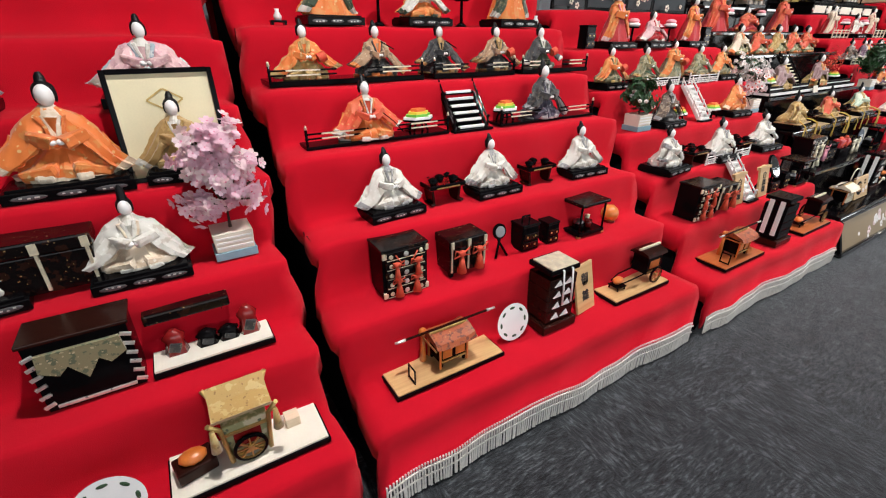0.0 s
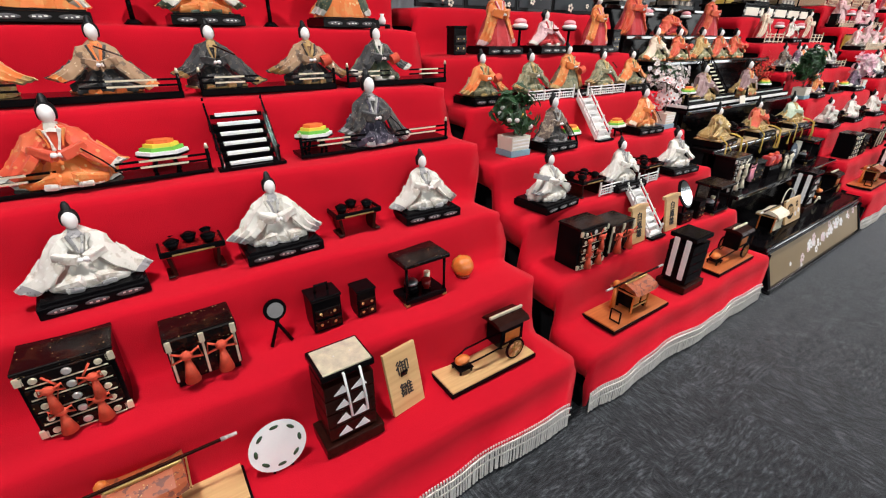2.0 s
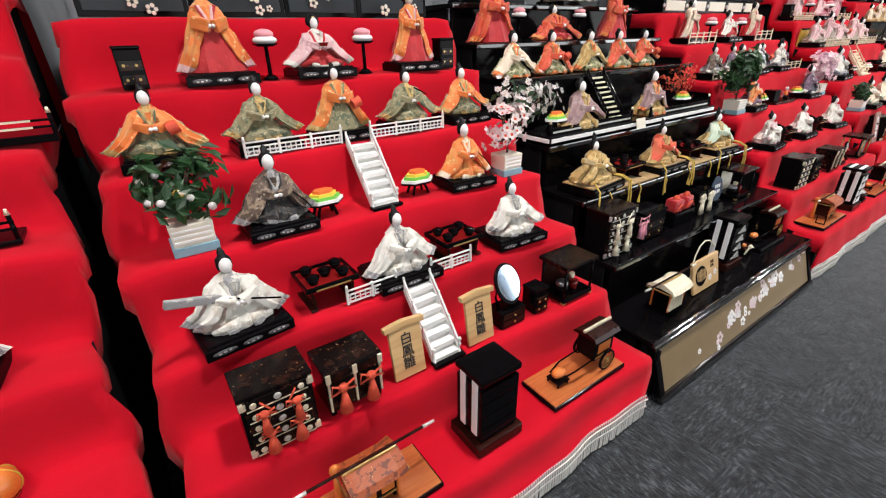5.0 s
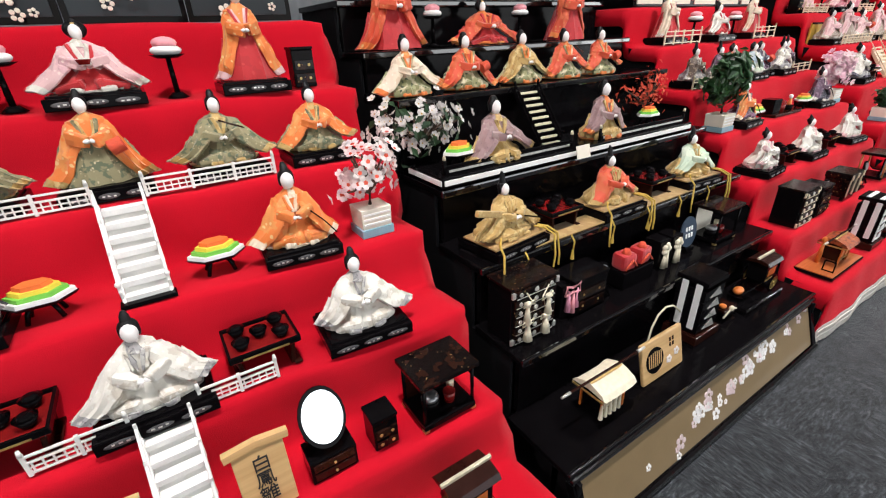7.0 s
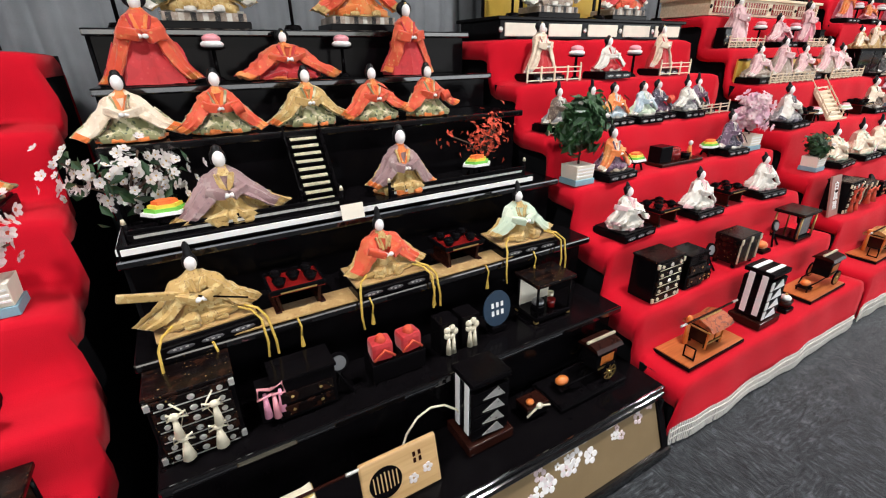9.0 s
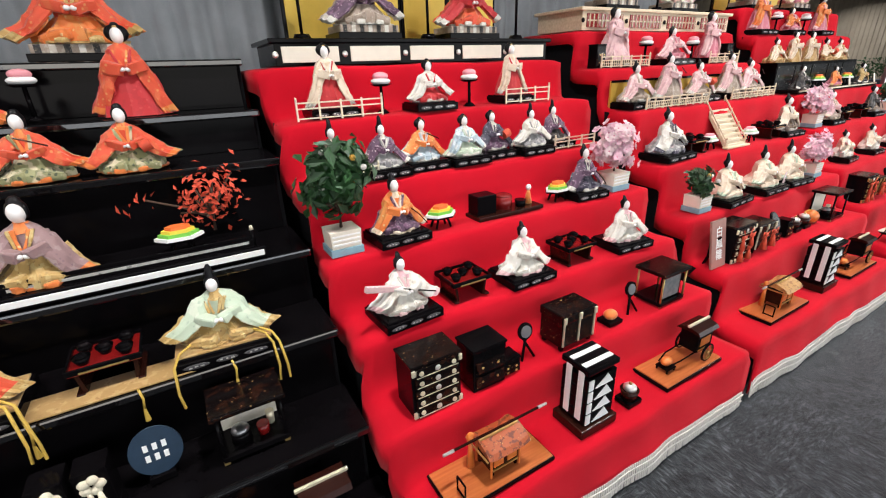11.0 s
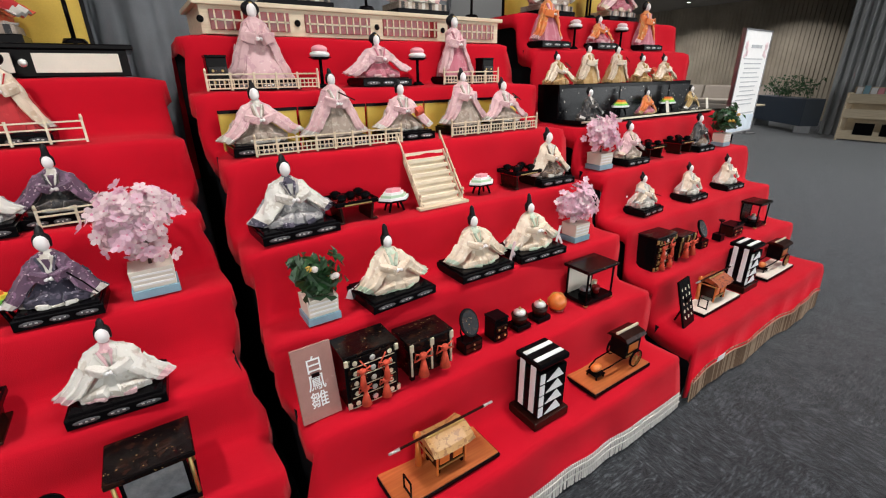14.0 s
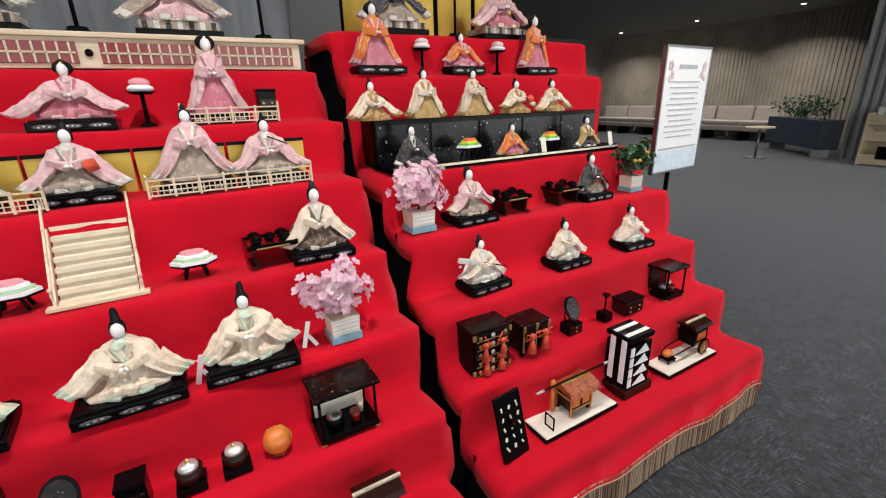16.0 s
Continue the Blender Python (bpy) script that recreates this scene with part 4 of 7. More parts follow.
def lidded_chest(w=0.14, h=0.12, d=0.1, tassels=True, gilt=PALEGILT):
    root = thing("lidded_chest", "black lacquer storage chest with lid and gilt bands" + (" and red tassels" if tassels else ""), "chest", "lacquer chests")
    for x in (-1, 1):
        for y in (-1, 1):
            Mesh().box((x * w * 0.42, y * d * 0.38, 0.008), (0.014, 0.014, 0.016), LACQUER, bevel=0.002).obj("foot", root)
    Mesh().box((0, 0, 0.016 + h * 0.36), (w, d, h * 0.72), MAKIE, bevel=0.003).obj("body", root)
    lid = Mesh().box((0, 0, 0.016 + h * 0.86), (w * 1.05, d * 1.07, h * 0.26), MAKIE, bevel=0.005).obj("lid", root)
    for x in (-0.46, 0.0, 0.46):
        Mesh().box((x * w, -d * 0.5 - 0.002, 0.016 + h * 0.4), (w * 0.035, 0.006, h * 0.7), gilt, bevel=0.001).obj("gilt_band", root)
        Mesh().box((x * w, -d * 0.535 - 0.002, 0.016 + h * 0.86), (w * 0.08, 0.005, h * 0.2), gilt, bevel=0.001).obj("gilt_band", lid)
    if tassels:
        for x in (-0.26, 0.24):
            t = Mesh().cyl((x * w, -d / 2 - 0.018, 0.016 + h * 0.08), 0.017, 0.005, h * 0.5, TASSEL, 9)
            t.ball((x * w, -d / 2 - 0.018, 0.016 + h * 0.64), (0.013, 0.01, 0.012), TASSEL, 8, 6)
            for q in (-1, 1):
                t.tube([(x * w, -d / 2 - 0.02, 0.016 + h * 0.64), (x * w + q * 0.026, -d / 2 - 0.022, 0.016 + h * 0.78), (x * w + q * 0.03, -d / 2 - 0.02, 0.016 + h * 0.56), (x * w, -d / 2 - 0.02, 0.016 + h * 0.62)], 0.0032, TASSEL, 5)
            t.obj("tassel", root, "vermilion silk tassel")
    return root


def mirror_stand(big=False):
    k = 1.35 if big else 1.0
    root = thing("mirror_stand", "oval mirror in a black lacquer stand with drawers" if big else "black lacquer mirror stand with a closed oval mirror", "mirror", "doll mirrors")
    Mesh().box((0, 0, 0.022 * k), (0.075 * k, 0.05 * k, 0.044 * k), LACQUER, bevel=0.002).obj("cabinet", root)
    for z in (0.014, 0.032):
        dr = Mesh().box((0, -0.026 * k, z * k), (0.066 * k, 0.004, 0.014 * k), BROWNLAC, bevel=0.001).obj("drawer", root)
        Mesh().ball((0, -0.03 * k, z * k), (0.003, 0.003, 0.003), GOLD, 8, 6).obj("knob", dr)
    for q in (-1, 1):
        Mesh().tube([(q * 0.022 * k, 0.008, 0.044 * k), (q * 0.03 * k, 0.01, 0.07 * k), (q * 0.026 * k, 0.012, 0.09 * k)], 0.0035 * k, LACQUER).obj("arm", root)
    Mesh().cyl((0, 0.006, 0.1 * k), 0.036 * k, 0.036 * k, 0.008, LACQUER, 24, (63, 0, 0), 1.35).obj("mirror_frame", root)
    Mesh().cyl((0, -0.0016, 0.1042 * k), 0.031 * k, 0.031 * k, 0.0022, MIRROR if big else MAKIE, 24, (63, 0, 0), 1.35).obj("mirror_glass" if big else "lacquer_back", root, "silvered oval mirror" if big else "gold-flecked lacquer mirror back")
    return root


def small_mirror():
    root = thing("hand_mirror_stand", "small round mirror on a black folding stand", "mirror", "doll mirrors")
    for q in (-1, 1):
        Mesh().tube([(q * 0.022, -0.012, 0.0), (0, 0.004, 0.045), (-q * 0.012, 0.008, 0.075)], 0.004, LACQUER).obj("leg", root)
    Mesh().cyl((0, 0.008, 0.078), 0.024, 0.024, 0.006, LACQUER, 20, (78, 0, 0)).obj("mirror_frame", root)
    Mesh().cyl((0, 0.0015, 0.079), 0.017, 0.017, 0.002, CHROME, 20, (78, 0, 0)).obj("mirror_glass", root)
    return root


def box_cabinet(w=0.07, h=0.085, d=0.06, handle=True, m=LACQUER):
    root = thing("small_cabinet", "small dark lacquer cabinet with gilt flower marks", "cabinet", "small lacquer cabinets")
    Mesh().box((0, 0, h / 2), (w, d, h), m, bevel=0.003).obj("body", root)
    Mesh().box((0, 0, h + 0.003), (w * 1.06, d * 1.06, 0.007), LACQUER, bevel=0.002).obj("top_board", root)
    for z in (0.25, 0.6):
        dr = Mesh().box((0, -d / 2 - 0.002, h * z), (w * 0.86, 0.006, h * 0.26), MAKIE, bevel=0.001).obj("drawer", root)
        for x in (-0.25, 0.22):
            Mesh().cyl((x * w, -d / 2 - 0.0045, h * z), 0.0042, 0.003, 0.0016, GOLD, 7, (90, 0, 0)).obj("gilt_mark", dr)
    if handle:
        Mesh().tube([(-w * 0.22, 0, h + 0.005), (-w * 0.22, 0, h + 0.025), (w * 0.22, 0, h + 0.025), (w * 0.22, 0, h + 0.005)], 0.003, LACQUER).obj("handle", root)
    return root


def tea_shelf(w=0.13, h=0.125, d=0.1, screen=None):
    root = thing("tea_utensil_shelf", "open black lacquer tea shelf with kettle and utensils", "tea shelf", "tea shelves")
    Mesh().box((0, 0, 0.012), (w, d, 0.014), LACQUER, bevel=0.002).obj("base_board", root)
    Mesh().box((0, 0, h), (w * 1.1, d * 1.12, 0.012), MAKIE, bevel=0.003).obj("roof_board", root)
    for x in (-1, 1):
        for y in (-1, 1):
            Mesh().cyl((x * w * 0.46, y * d * 0.44, 0.0), 0.004, 0.004, h, LACQUER, 8).obj("post", root)
            Mesh().box((x * w * 0.46, y * d * 0.44, 0.004), (0.012, 0.012, 0.008), GOLD, bevel=0.001).obj("metal_shoe", root)
    Mesh().box((0, d * 0.44, h * 0.5), (w * 0.9, 0.003, h * 0.85), screen or BROWNLAC).obj("back_panel", root)
    k = Mesh().cyl((-w * 0.18, -0.004, 0.019), 0.022, 0.02, 0.022, LACQUER, 14)
    k.ball((-w * 0.18, -0.004, 0.044), (0.02, 0.02, 0.013), CHROME, 12, 8)
    k.obj("kettle", root)
    Mesh().cyl((w * 0.16, -0.012, 0.019), 0.012, 0.014, 0.026, REDLAC, 12).obj("water_jar", root)
    Mesh().cyl((w * 0.3, 0.012, 0.019), 0.008, 0.01, 0.034, PALEGILT, 10).obj("ladle_stand", root)
    return root


def glass_case(w=0.14, h=0.13, d=0.11):
    root = thing("glazed_case", "black framed lacquer case with clear panes", "case", "tea shelves")
    Mesh().box((0, 0, 0.012), (w, d, 0.014), LACQUER, bevel=0.002).obj("base_board", root)
    Mesh().box((0, 0, h), (w * 1.12, d * 1.12, 0.014), MAKIE, bevel=0.003).obj("roof_board", root)
    for x in (-1, 1):
        for y in (-1, 1):
            Mesh().cyl((x * w * 0.47, y * d * 0.46, 0.0), 0.004, 0.004, h, GOLD, 8).obj("post", root)
    pane = mat_pane()
    Mesh().box((0, -d * 0.36, h * 0.5), (w * 0.74, 0.003, h * 0.62), pane, bevel=0.001).obj("pane", root, "grey reflecting pane")
    Mesh().box((0, -d * 0.34, h * 0.5), (w * 0.84, 0.006, h * 0.74), LACQUER, bevel=0.001).obj("pane_frame", root)
    return root


pane_cache = []


def mat_pane():
    if not pane_cache:
        pane_cache.append(mat("grey_pane", (0.26, 0.28, 0.29), 0.15, 0.3, 0.5, 45, 0.02))
    return pane_cache[0]


def stacked_boxes(dark=False, scales=True, tone=CARD):
    root = thing("stacked_box_set", "tiered black lacquer box set with white " + ("cords" if dark else "scale pattern" if scales else "strips"), "stacked boxes", "stacked box sets")
    Mesh().box((0, 0, 0.014), (0.13, 0.105, 0.028), BROWNLAC, bevel=0.003).obj("stand", root)
    for k in range(4):
        z = 0.05 + 0.036 * k
        t = Mesh().box((0, 0, z), (0.105, 0.085, 0.034), LACQUER if not dark else BROWNLAC, bevel=0.002).obj("box_tier", root)
        if scales:
            tri = Mesh()
            for x0, x1, lo, hi in ((-0.024, 0.04, -0.015, 0.015),) if not dark else ((-0.034, -0.004, -0.008, 0.011), (0.002, 0.036, -0.008, 0.011)):
                a = [Vector((x0, -0.0445, z + lo * (1 if tone is CARD else 0.55))), Vector((x1, -0.0445, z + lo)), Vector(((x0 + 2 * x1) / 3, -0.0445, z + hi))]
                tri.loft([a, [p + Vector((0, 0.0025, 0)) for p in a]], tone, smooth=False)
            if not dark and tone is CARD:
                tri.box((-0.04, -0.0435, z), (0.016, 0.003, 0.03), CARD)
            tri.obj("white_scale", t)
    Mesh().box((0, 0, 0.198), (0.112, 0.092, 0.016), LACQUER, bevel=0.004).obj("lid", root)
    if dark:
        for x in (-0.012, 0.022):
            Mesh().tube([(x, 0.0, 0.208), (x, -0.05, 0.2), (x + 0.005, -0.052, 0.14), (x + 0.008, -0.052, 0.09)], 0.0028, CARD).obj("cord", root)
        Mesh().box((0, -0.004, 0.208), (0.1, 0.08, 0.004), PALEGILT, bevel=0.001).obj("gilt_top", root)
    else:
        for y in (-0.022, 0.018):
            Mesh().box((-0.0545, y, 0.12), (0.003, 0.018, 0.15), CARD, bevel=0.001).obj("white_strip", root)
            if tone is CARD:
                Mesh().box((0, y, 0.2075), (0.1, 0.014, 0.003), CARD, bevel=0.001).obj("white_strip", root)
    return root


def wheel(me_name, parent, x, y, z, r):
    w = Mesh()
    w.loft([[Vector((x + (r - 0.0) * math.cos(a), y + dy, z + r * math.sin(a))) for a in [6.2832 * i / 20 for i in range(20)]] for dy in (-0.003, 0.003)], LACQUER, caps=False)
    w.loft([[Vector((x + (r * 0.82) * math.cos(a), y + dy, z + r * 0.82 * math.sin(a))) for a in [6.2832 * i / 20 for i in range(20)]] for dy in (0.003, -0.003)], GOLD, caps=False)
    for dy in (-0.003, 0.003):
        vs = [(w.bm.verts.new((x + r * math.cos(a), y + dy, z + r * math.sin(a))), w.bm.verts.new((x + r * 0.82 * math.cos(a), y + dy, z + r * 0.82 * math.sin(a)))) for a in [6.2832 * i / 20 for i in range(20)]]
        for i in range(20):
            w.bm.faces.new((vs[i][0], vs[(i + 1) % 20][0], vs[(i + 1) % 20][1], vs[i][1])).material_index = 0
    for i in range(8):
        w.box((x + r * 0.42 * math.cos(i * 0.785), y, z + r * 0.42 * math.sin(i * 0.785)), (r * 0.84, 0.003, 0.003), GOLD, (0, -45 * i, 0))
    w.cyl((x, y + 0.006, z), r * 0.18, r * 0.18, 0.012, GOLD, 10, (90, 0, 0))
    return w.obj(me_name, parent)


def tray_board(name, root, w, d, top):
    Mesh().box((0, 0, 0.007), (w, d, 0.014), LACQUER, bevel=0.003).obj("tray_rim", root)
    Mesh().box((0, 0, 0.0155), (w * 0.97, d * 0.94, 0.006), top, bevel=0.001).obj(name, root)


def palanquin(top, roof, body=LACQUER, tray=True, w=0.36, fringe=False):
    root = thing("palanquin_model", "model palanquin with carrying pole" + (" on a wooden display tray" if tray else " with pale cords"), "palanquin model", "model palanquins")
    if tray:
        tray_board("tray_board", root, w, 0.15, top)
    z = 0.02
    b = Mesh().box((0.02, 0.0, z + 0.05), (0.095, 0.07, 0.07), body, bevel=0.003).obj("cabin", root)
    for q in (-1, 1):
        Mesh().box((0.02 + q * 0.024, -0.036, z + 0.054), (0.034, 0.004, 0.04), ORANGE if not fringe else CREAM, bevel=0.001).obj("window_panel", b)
    Mesh().box((0.02, -0.037, z + 0.024), (0.09, 0.004, 0.006), GOLD, bevel=0.001).obj("gilt_band", b)
    rf = Mesh()
    prof = [(-0.062, 0.0), (-0.05, 0.012), (-0.02, 0.022), (0.0, 0.026), (0.02, 0.022), (0.05, 0.012), (0.062, 0.0), (0.0, 0.006)]
    roof = {ORANGE: ROOFRED, WOOD: ROOFGOLD}.get(roof, roof)
    rf.loft([[Vector((0.02 + sx * 0.072, y * 0.95, z + 0.086 + h * 1.2 + up)) for y, h in prof] for sx, up in ((-1, 0.008), (-0.7, 0.001), (0, 0), (0.7, 0.001), (1, 0.008))], roof, smooth=False)
    r = rf.obj("roof", root)
    Mesh().box((0.02, 0, z + 0.122), (0.14, 0.012, 0.008), GOLD, bevel=0.002).obj("ridge", r)
    for x in (-0.075, 0.075):
        Mesh().box((0.02 + x, 0, z + 0.09), (0.004, 0.11, 0.006), GOLD, bevel=0.001).obj("eave_board", r)
    for x in (-0.05, 0.05):
        for y in (-0.037, 0.037):
            Mesh().box((0.02 + x, y, z + 0.045), (0.006, 0.006, 0.09), ORANGE, bevel=0.001).obj("corner_post", b)
    Mesh().box((0.02, 0, z + 0.13), (0.3, 0.006, 0.006), BROWNLAC, (0, 0, 0), 0.001).obj("pole", root)
    for q in (-1, 1):
        Mesh().cyl((0.02 + q * 0.15, 0, z + 0.13), 0.005, 0.0038, 0.034, SILVER, 8, (0, q * 90, 0)).obj("pole_cap", root)
        for y in (-0.03, 0.03):
            Mesh().box((0.02 + q * 0.042, y, z + 0.008), (0.008, 0.008, 0.016), LACQUER).obj("leg", root)
    if fringe:
        for k in range(5):
            Mesh().cyl((-0.045 + 0.02 * k, -0.048, z + 0.02), 0.007, 0.003, 0.05, CREAM, 7).obj("tassel", root)
    elif tray:
        st = Mesh()
        for q in (-1, 1):
            st.tube([(-0.13, q * 0.02 - 0.035, z), (-0.13, q * 0.02 - 0.035, z + 0.05)], 0.003, LACQUER)
        st.tube([(-0.13, -0.055, z + 0.05), (-0.13, -0.015, z + 0.05)], 0.003, LACQUER)
        st.tube([(-0.13, -0.055, z + 0.003), (-0.13, -0.015, z + 0.003)], 0.003, LACQUER)
        st.obj("pole_rest", root)
        up = Mesh().cyl((-0.055, 0.03, z), 0.012, 0.006, 0.1, ORANGE, 8)
        up.ball((-0.055, 0.03, z + 0.11), (0.014, 0.012, 0.016), ORANGE, 8, 6)
        up.obj("ornament", root, "orange tasselled ornament")
    return root


def ox_cart(top, body=LACQUER, w=0.33):
    root = thing("ox_cart_model", "model ox cart with spoked wheels on a display tray", "ox cart model", "model ox carts")
    tray_board("tray_board", root, w, 0.14, top)
    z = 0.02
    cx = w * 0.26
    c = Mesh().box((cx, 0, z + 0.08), (0.09, 0.07, 0.08), body, bevel=0.003).obj("cabin", root)
    Mesh().box((cx, -0.034, z + 0.08), (0.06, 0.004, 0.035), ORANGE, bevel=0.001).obj("window_panel", c)
    Mesh().box((cx, -0.035, z + 0.05), (0.08, 0.004, 0.006), GOLD).obj("gilt_band", c)
    rf = Mesh()
    prof = [(-0.045, 0.0), (-0.036, 0.012), (0.0, 0.02), (0.036, 0.012), (0.045, 0.0), (0.0, 0.004)]
    rf.loft([[Vector((cx + sx * 0.06, y, z + 0.12 + h)) for y, h in prof] for sx in (-1, 1)], BROWNLAC, smooth=False)
    rf.obj("roof", root)
    Mesh().box((cx, 0, z + 0.143), (0.13, 0.008, 0.008), PALEGILT, bevel=0.001).obj("ridge", root)
    for y in (-0.05, 0.05):
        wheel("wheel", root, cx, y, z + 0.038, 0.036)
        Mesh().tube([(cx - 0.03, y * 0.6, z + 0.045), (cx - 0.13, y * 0.6, z + 0.04), (cx - 0.18, y * 0.4, z + 0.03)], 0.003, LACQUER).obj("shaft", root)
    st = Mesh().box((cx - 0.165, 0, z + 0.015), (0.05, 0.05, 0.004), LACQUER, bevel=0.001)
    for a in (-1, 1):
        for b in (-1, 1):
            st.box((cx - 0.165 + a * 0.02, b * 0.02, z + 0.007), (0.005, 0.005, 0.014), LACQUER)
    st.obj("footstool", root)
    y = Mesh().ball((cx - 0.165, 0, z + 0.035), (0.026, 0.018, 0.015), ORANGE, 10, 8)
    y.obj("cushion", root, "small orange cushion")
    return root


def blossom_tree(kind, seed=1, pot_w=0.085, tall=1.0):
    """A little artificial tree in a slatted white planter on a blue-grey base."""
    names = {"pink": "pink cherry blossom tree", "blush": "dense blush pink cherry blossom tree", "pale": "white and pink plum blossom tree", "citrus": "green mandarin tree with flowers and fruit", "white": "spray of white plum blossom", "redspray": "spray of red maple leaves"}
    root = thing("miniature_tree", names[kind] + (" in a white planter" if kind not in ("white", "redspray") else " on the lacquer platform"), "tree", "miniature trees")
    rnd = random.Random(seed)
    planter = kind not in ("white", "redspray")
    z0 = 0.0
    if planter:
        Mesh().box((0, 0, 0.012), (pot_w * 1.12, pot_w * 1.0, 0.024), BLUEGREY, bevel=0.002).obj("planter_base", root)
        p = Mesh().box((0, 0, 0.052), (pot_w, pot_w * 0.9, 0.056), PAPER, bevel=0.002, taper=1.06).obj("planter_box", root, "ivory planter box")
        for k in range(3):
            Mesh().box((0, -pot_w * 0.47, 0.038 + 0.014 * k), (pot_w * 0.94, 0.003, 0.005), CARD).obj("planter_slat", p)
        z0 = 0.075
    tr = Mesh()
    tips = []
    hgt = {"pink": 0.13, "blush": 0.13, "pale": 0.13, "citrus": 0.12, "white": 0.14, "redspray": 0.14}[kind] * tall
    tr.tube([(0, 0, z0), (0.004, 0, z0 + hgt * 0.4), (-0.004, 0, z0 + hgt * 0.8)], 0.006, BARK)
    nb = int((26 if planter else 18) * tall)
    for k in range(nb):
        a, r, z = rnd.uniform(0, 6.28), rnd.uniform(0.03, 0.085 if planter else 0.17), z0 + hgt * rnd.uniform(0.35, 1.25)
        if tall < 0.9:
            r *= 0.75
        if tall > 1.2:
            r *= (1.7 if kind == "citrus" else 1.5) - 0.9 * (z - z0) / (hgt * 1.25)
        tip = Vector((r * math.cos(a), 0.6 * r * math.sin(a), z))
        tr.tube([(0, 0, z0 + hgt * 0.3), tip * 0.5 + Vector((0, 0, z0 * 0.5 + hgt * 0.2)), tip], 0.003, BARK)
        tips.append(tip)
    tr.obj("trunk", root)
    fl = {"pink": (PINK, PALEPINK), "blush": (PALEPINK, PINK), "pale": (BLOSSOM, PALEPINK), "citrus": (LEAF, DARKLEAF), "white": (BLOSSOM, DARKLEAF), "redspray": (TASSEL, TASSEL)}[kind]
    cr = Mesh()
    count = {"pink": 330, "blush": 380, "pale": 70, "citrus": 520 if tall > 1.2 else 300, "white": 230, "redspray": 230}[kind]
    mid_z = z0 + hgt * 0.7
    for k in range(int(count * tall)):
        t = rnd.choice(tips)
        sp = 0.017 if planter else 0.028
        c = t + Vector((rnd.gauss(0, sp), rnd.gauss(0, sp), rnd.gauss(0, sp * 0.9)))
        face = (c - Vector((0, 0.02, mid_z))).normalized() + Vector((rnd.gauss(0, 0.4), rnd.gauss(-0.3, 0.4), rnd.gauss(0.2, 0.4)))
        q = face.to_track_quat("Z", "Y").to_matrix() @ Euler((0, 0, rnd.uniform(0, 6.28))).to_matrix()
        m = fl[0] if rnd.random() < 0.62 else fl[1]
        if kind == "citrus" or (kind == "white" and m is DARKLEAF) or kind == "redspray":
            ln = rnd.uniform(0.017, 0.03) * (0.5 if kind == "redspray" else 1.2 if tall > 1.2 else 1)
            ps = [Vector((0, -ln, 0)), Vector((ln * 0.45, -ln * 0.1, ln * 0.2)), Vector((0, ln, -ln * 0.1)), Vector((-ln * 0.45, -ln * 0.1, ln * 0.2))]
            v = [cr.bm.verts.new(c + q @ p) for p in ps]
            for tri in ((0, 1, 2), (0, 2, 3)):
                cr.bm.faces.new([v[x] for x in tri]).material_index = cr.slot(m)
        else:
            r = {"pink": rnd.uniform(0.012, 0.019), "blush": rnd.uniform(0.013, 0.02), "pale": rnd.uniform(0.014, 0.019)}.get(kind, rnd.uniform(0.011, 0.017))
            i = cr.slot(m)
            mid = cr.bm.verts.new(c)
            for a in range(5):
                t0, t1 = a * 1.2566, a * 1.2566 + 1.22
                v = [mid] + [cr.bm.verts.new(c + q @ Vector((r * math.cos(x) * g, r * math.sin(x) * g, r * up))) for x, g, up in ((t0, 0.8, 0.3), (t0 * 0.7 + t1 * 0.3, 1.08, 0.42), (t0 * 0.3 + t1 * 0.7, 1.08, 0.42), (t1, 0.8, 0.3))]
                cr.bm.faces.new(v).material_index = i
            j = cr.slot(TASSEL if kind == "pale" else FRUIT if kind == "white" else ROSY)
            g = 0.36 if kind == "pale" else 0.2
            cr.bm.faces.new([cr.bm.verts.new(c + q @ Vector((r * g * math.cos(x), r * g * math.sin(x), r * 0.16))) for x in (0.0, 1.26, 2.51, 3.77, 5.03)]).material_index = j
    cr.obj("crown", root, "dense crown of small petals" if kind in ("pink", "blush", "pale") else "")
    if kind == "citrus":
        for k in range(int(13 * tall)):
            t = rnd.choice(tips)
            c = t + Vector((rnd.gauss(0, 0.014), rnd.gauss(-0.015, 0.012), rnd.gauss(0, 0.016)))
            Mesh().ball(c, (0.0105, 0.0105, 0.009), rnd.choice((FRUIT, BLOSSOM, BLOSSOM)), 8, 6).obj("fruit_or_flower", root)
    return root


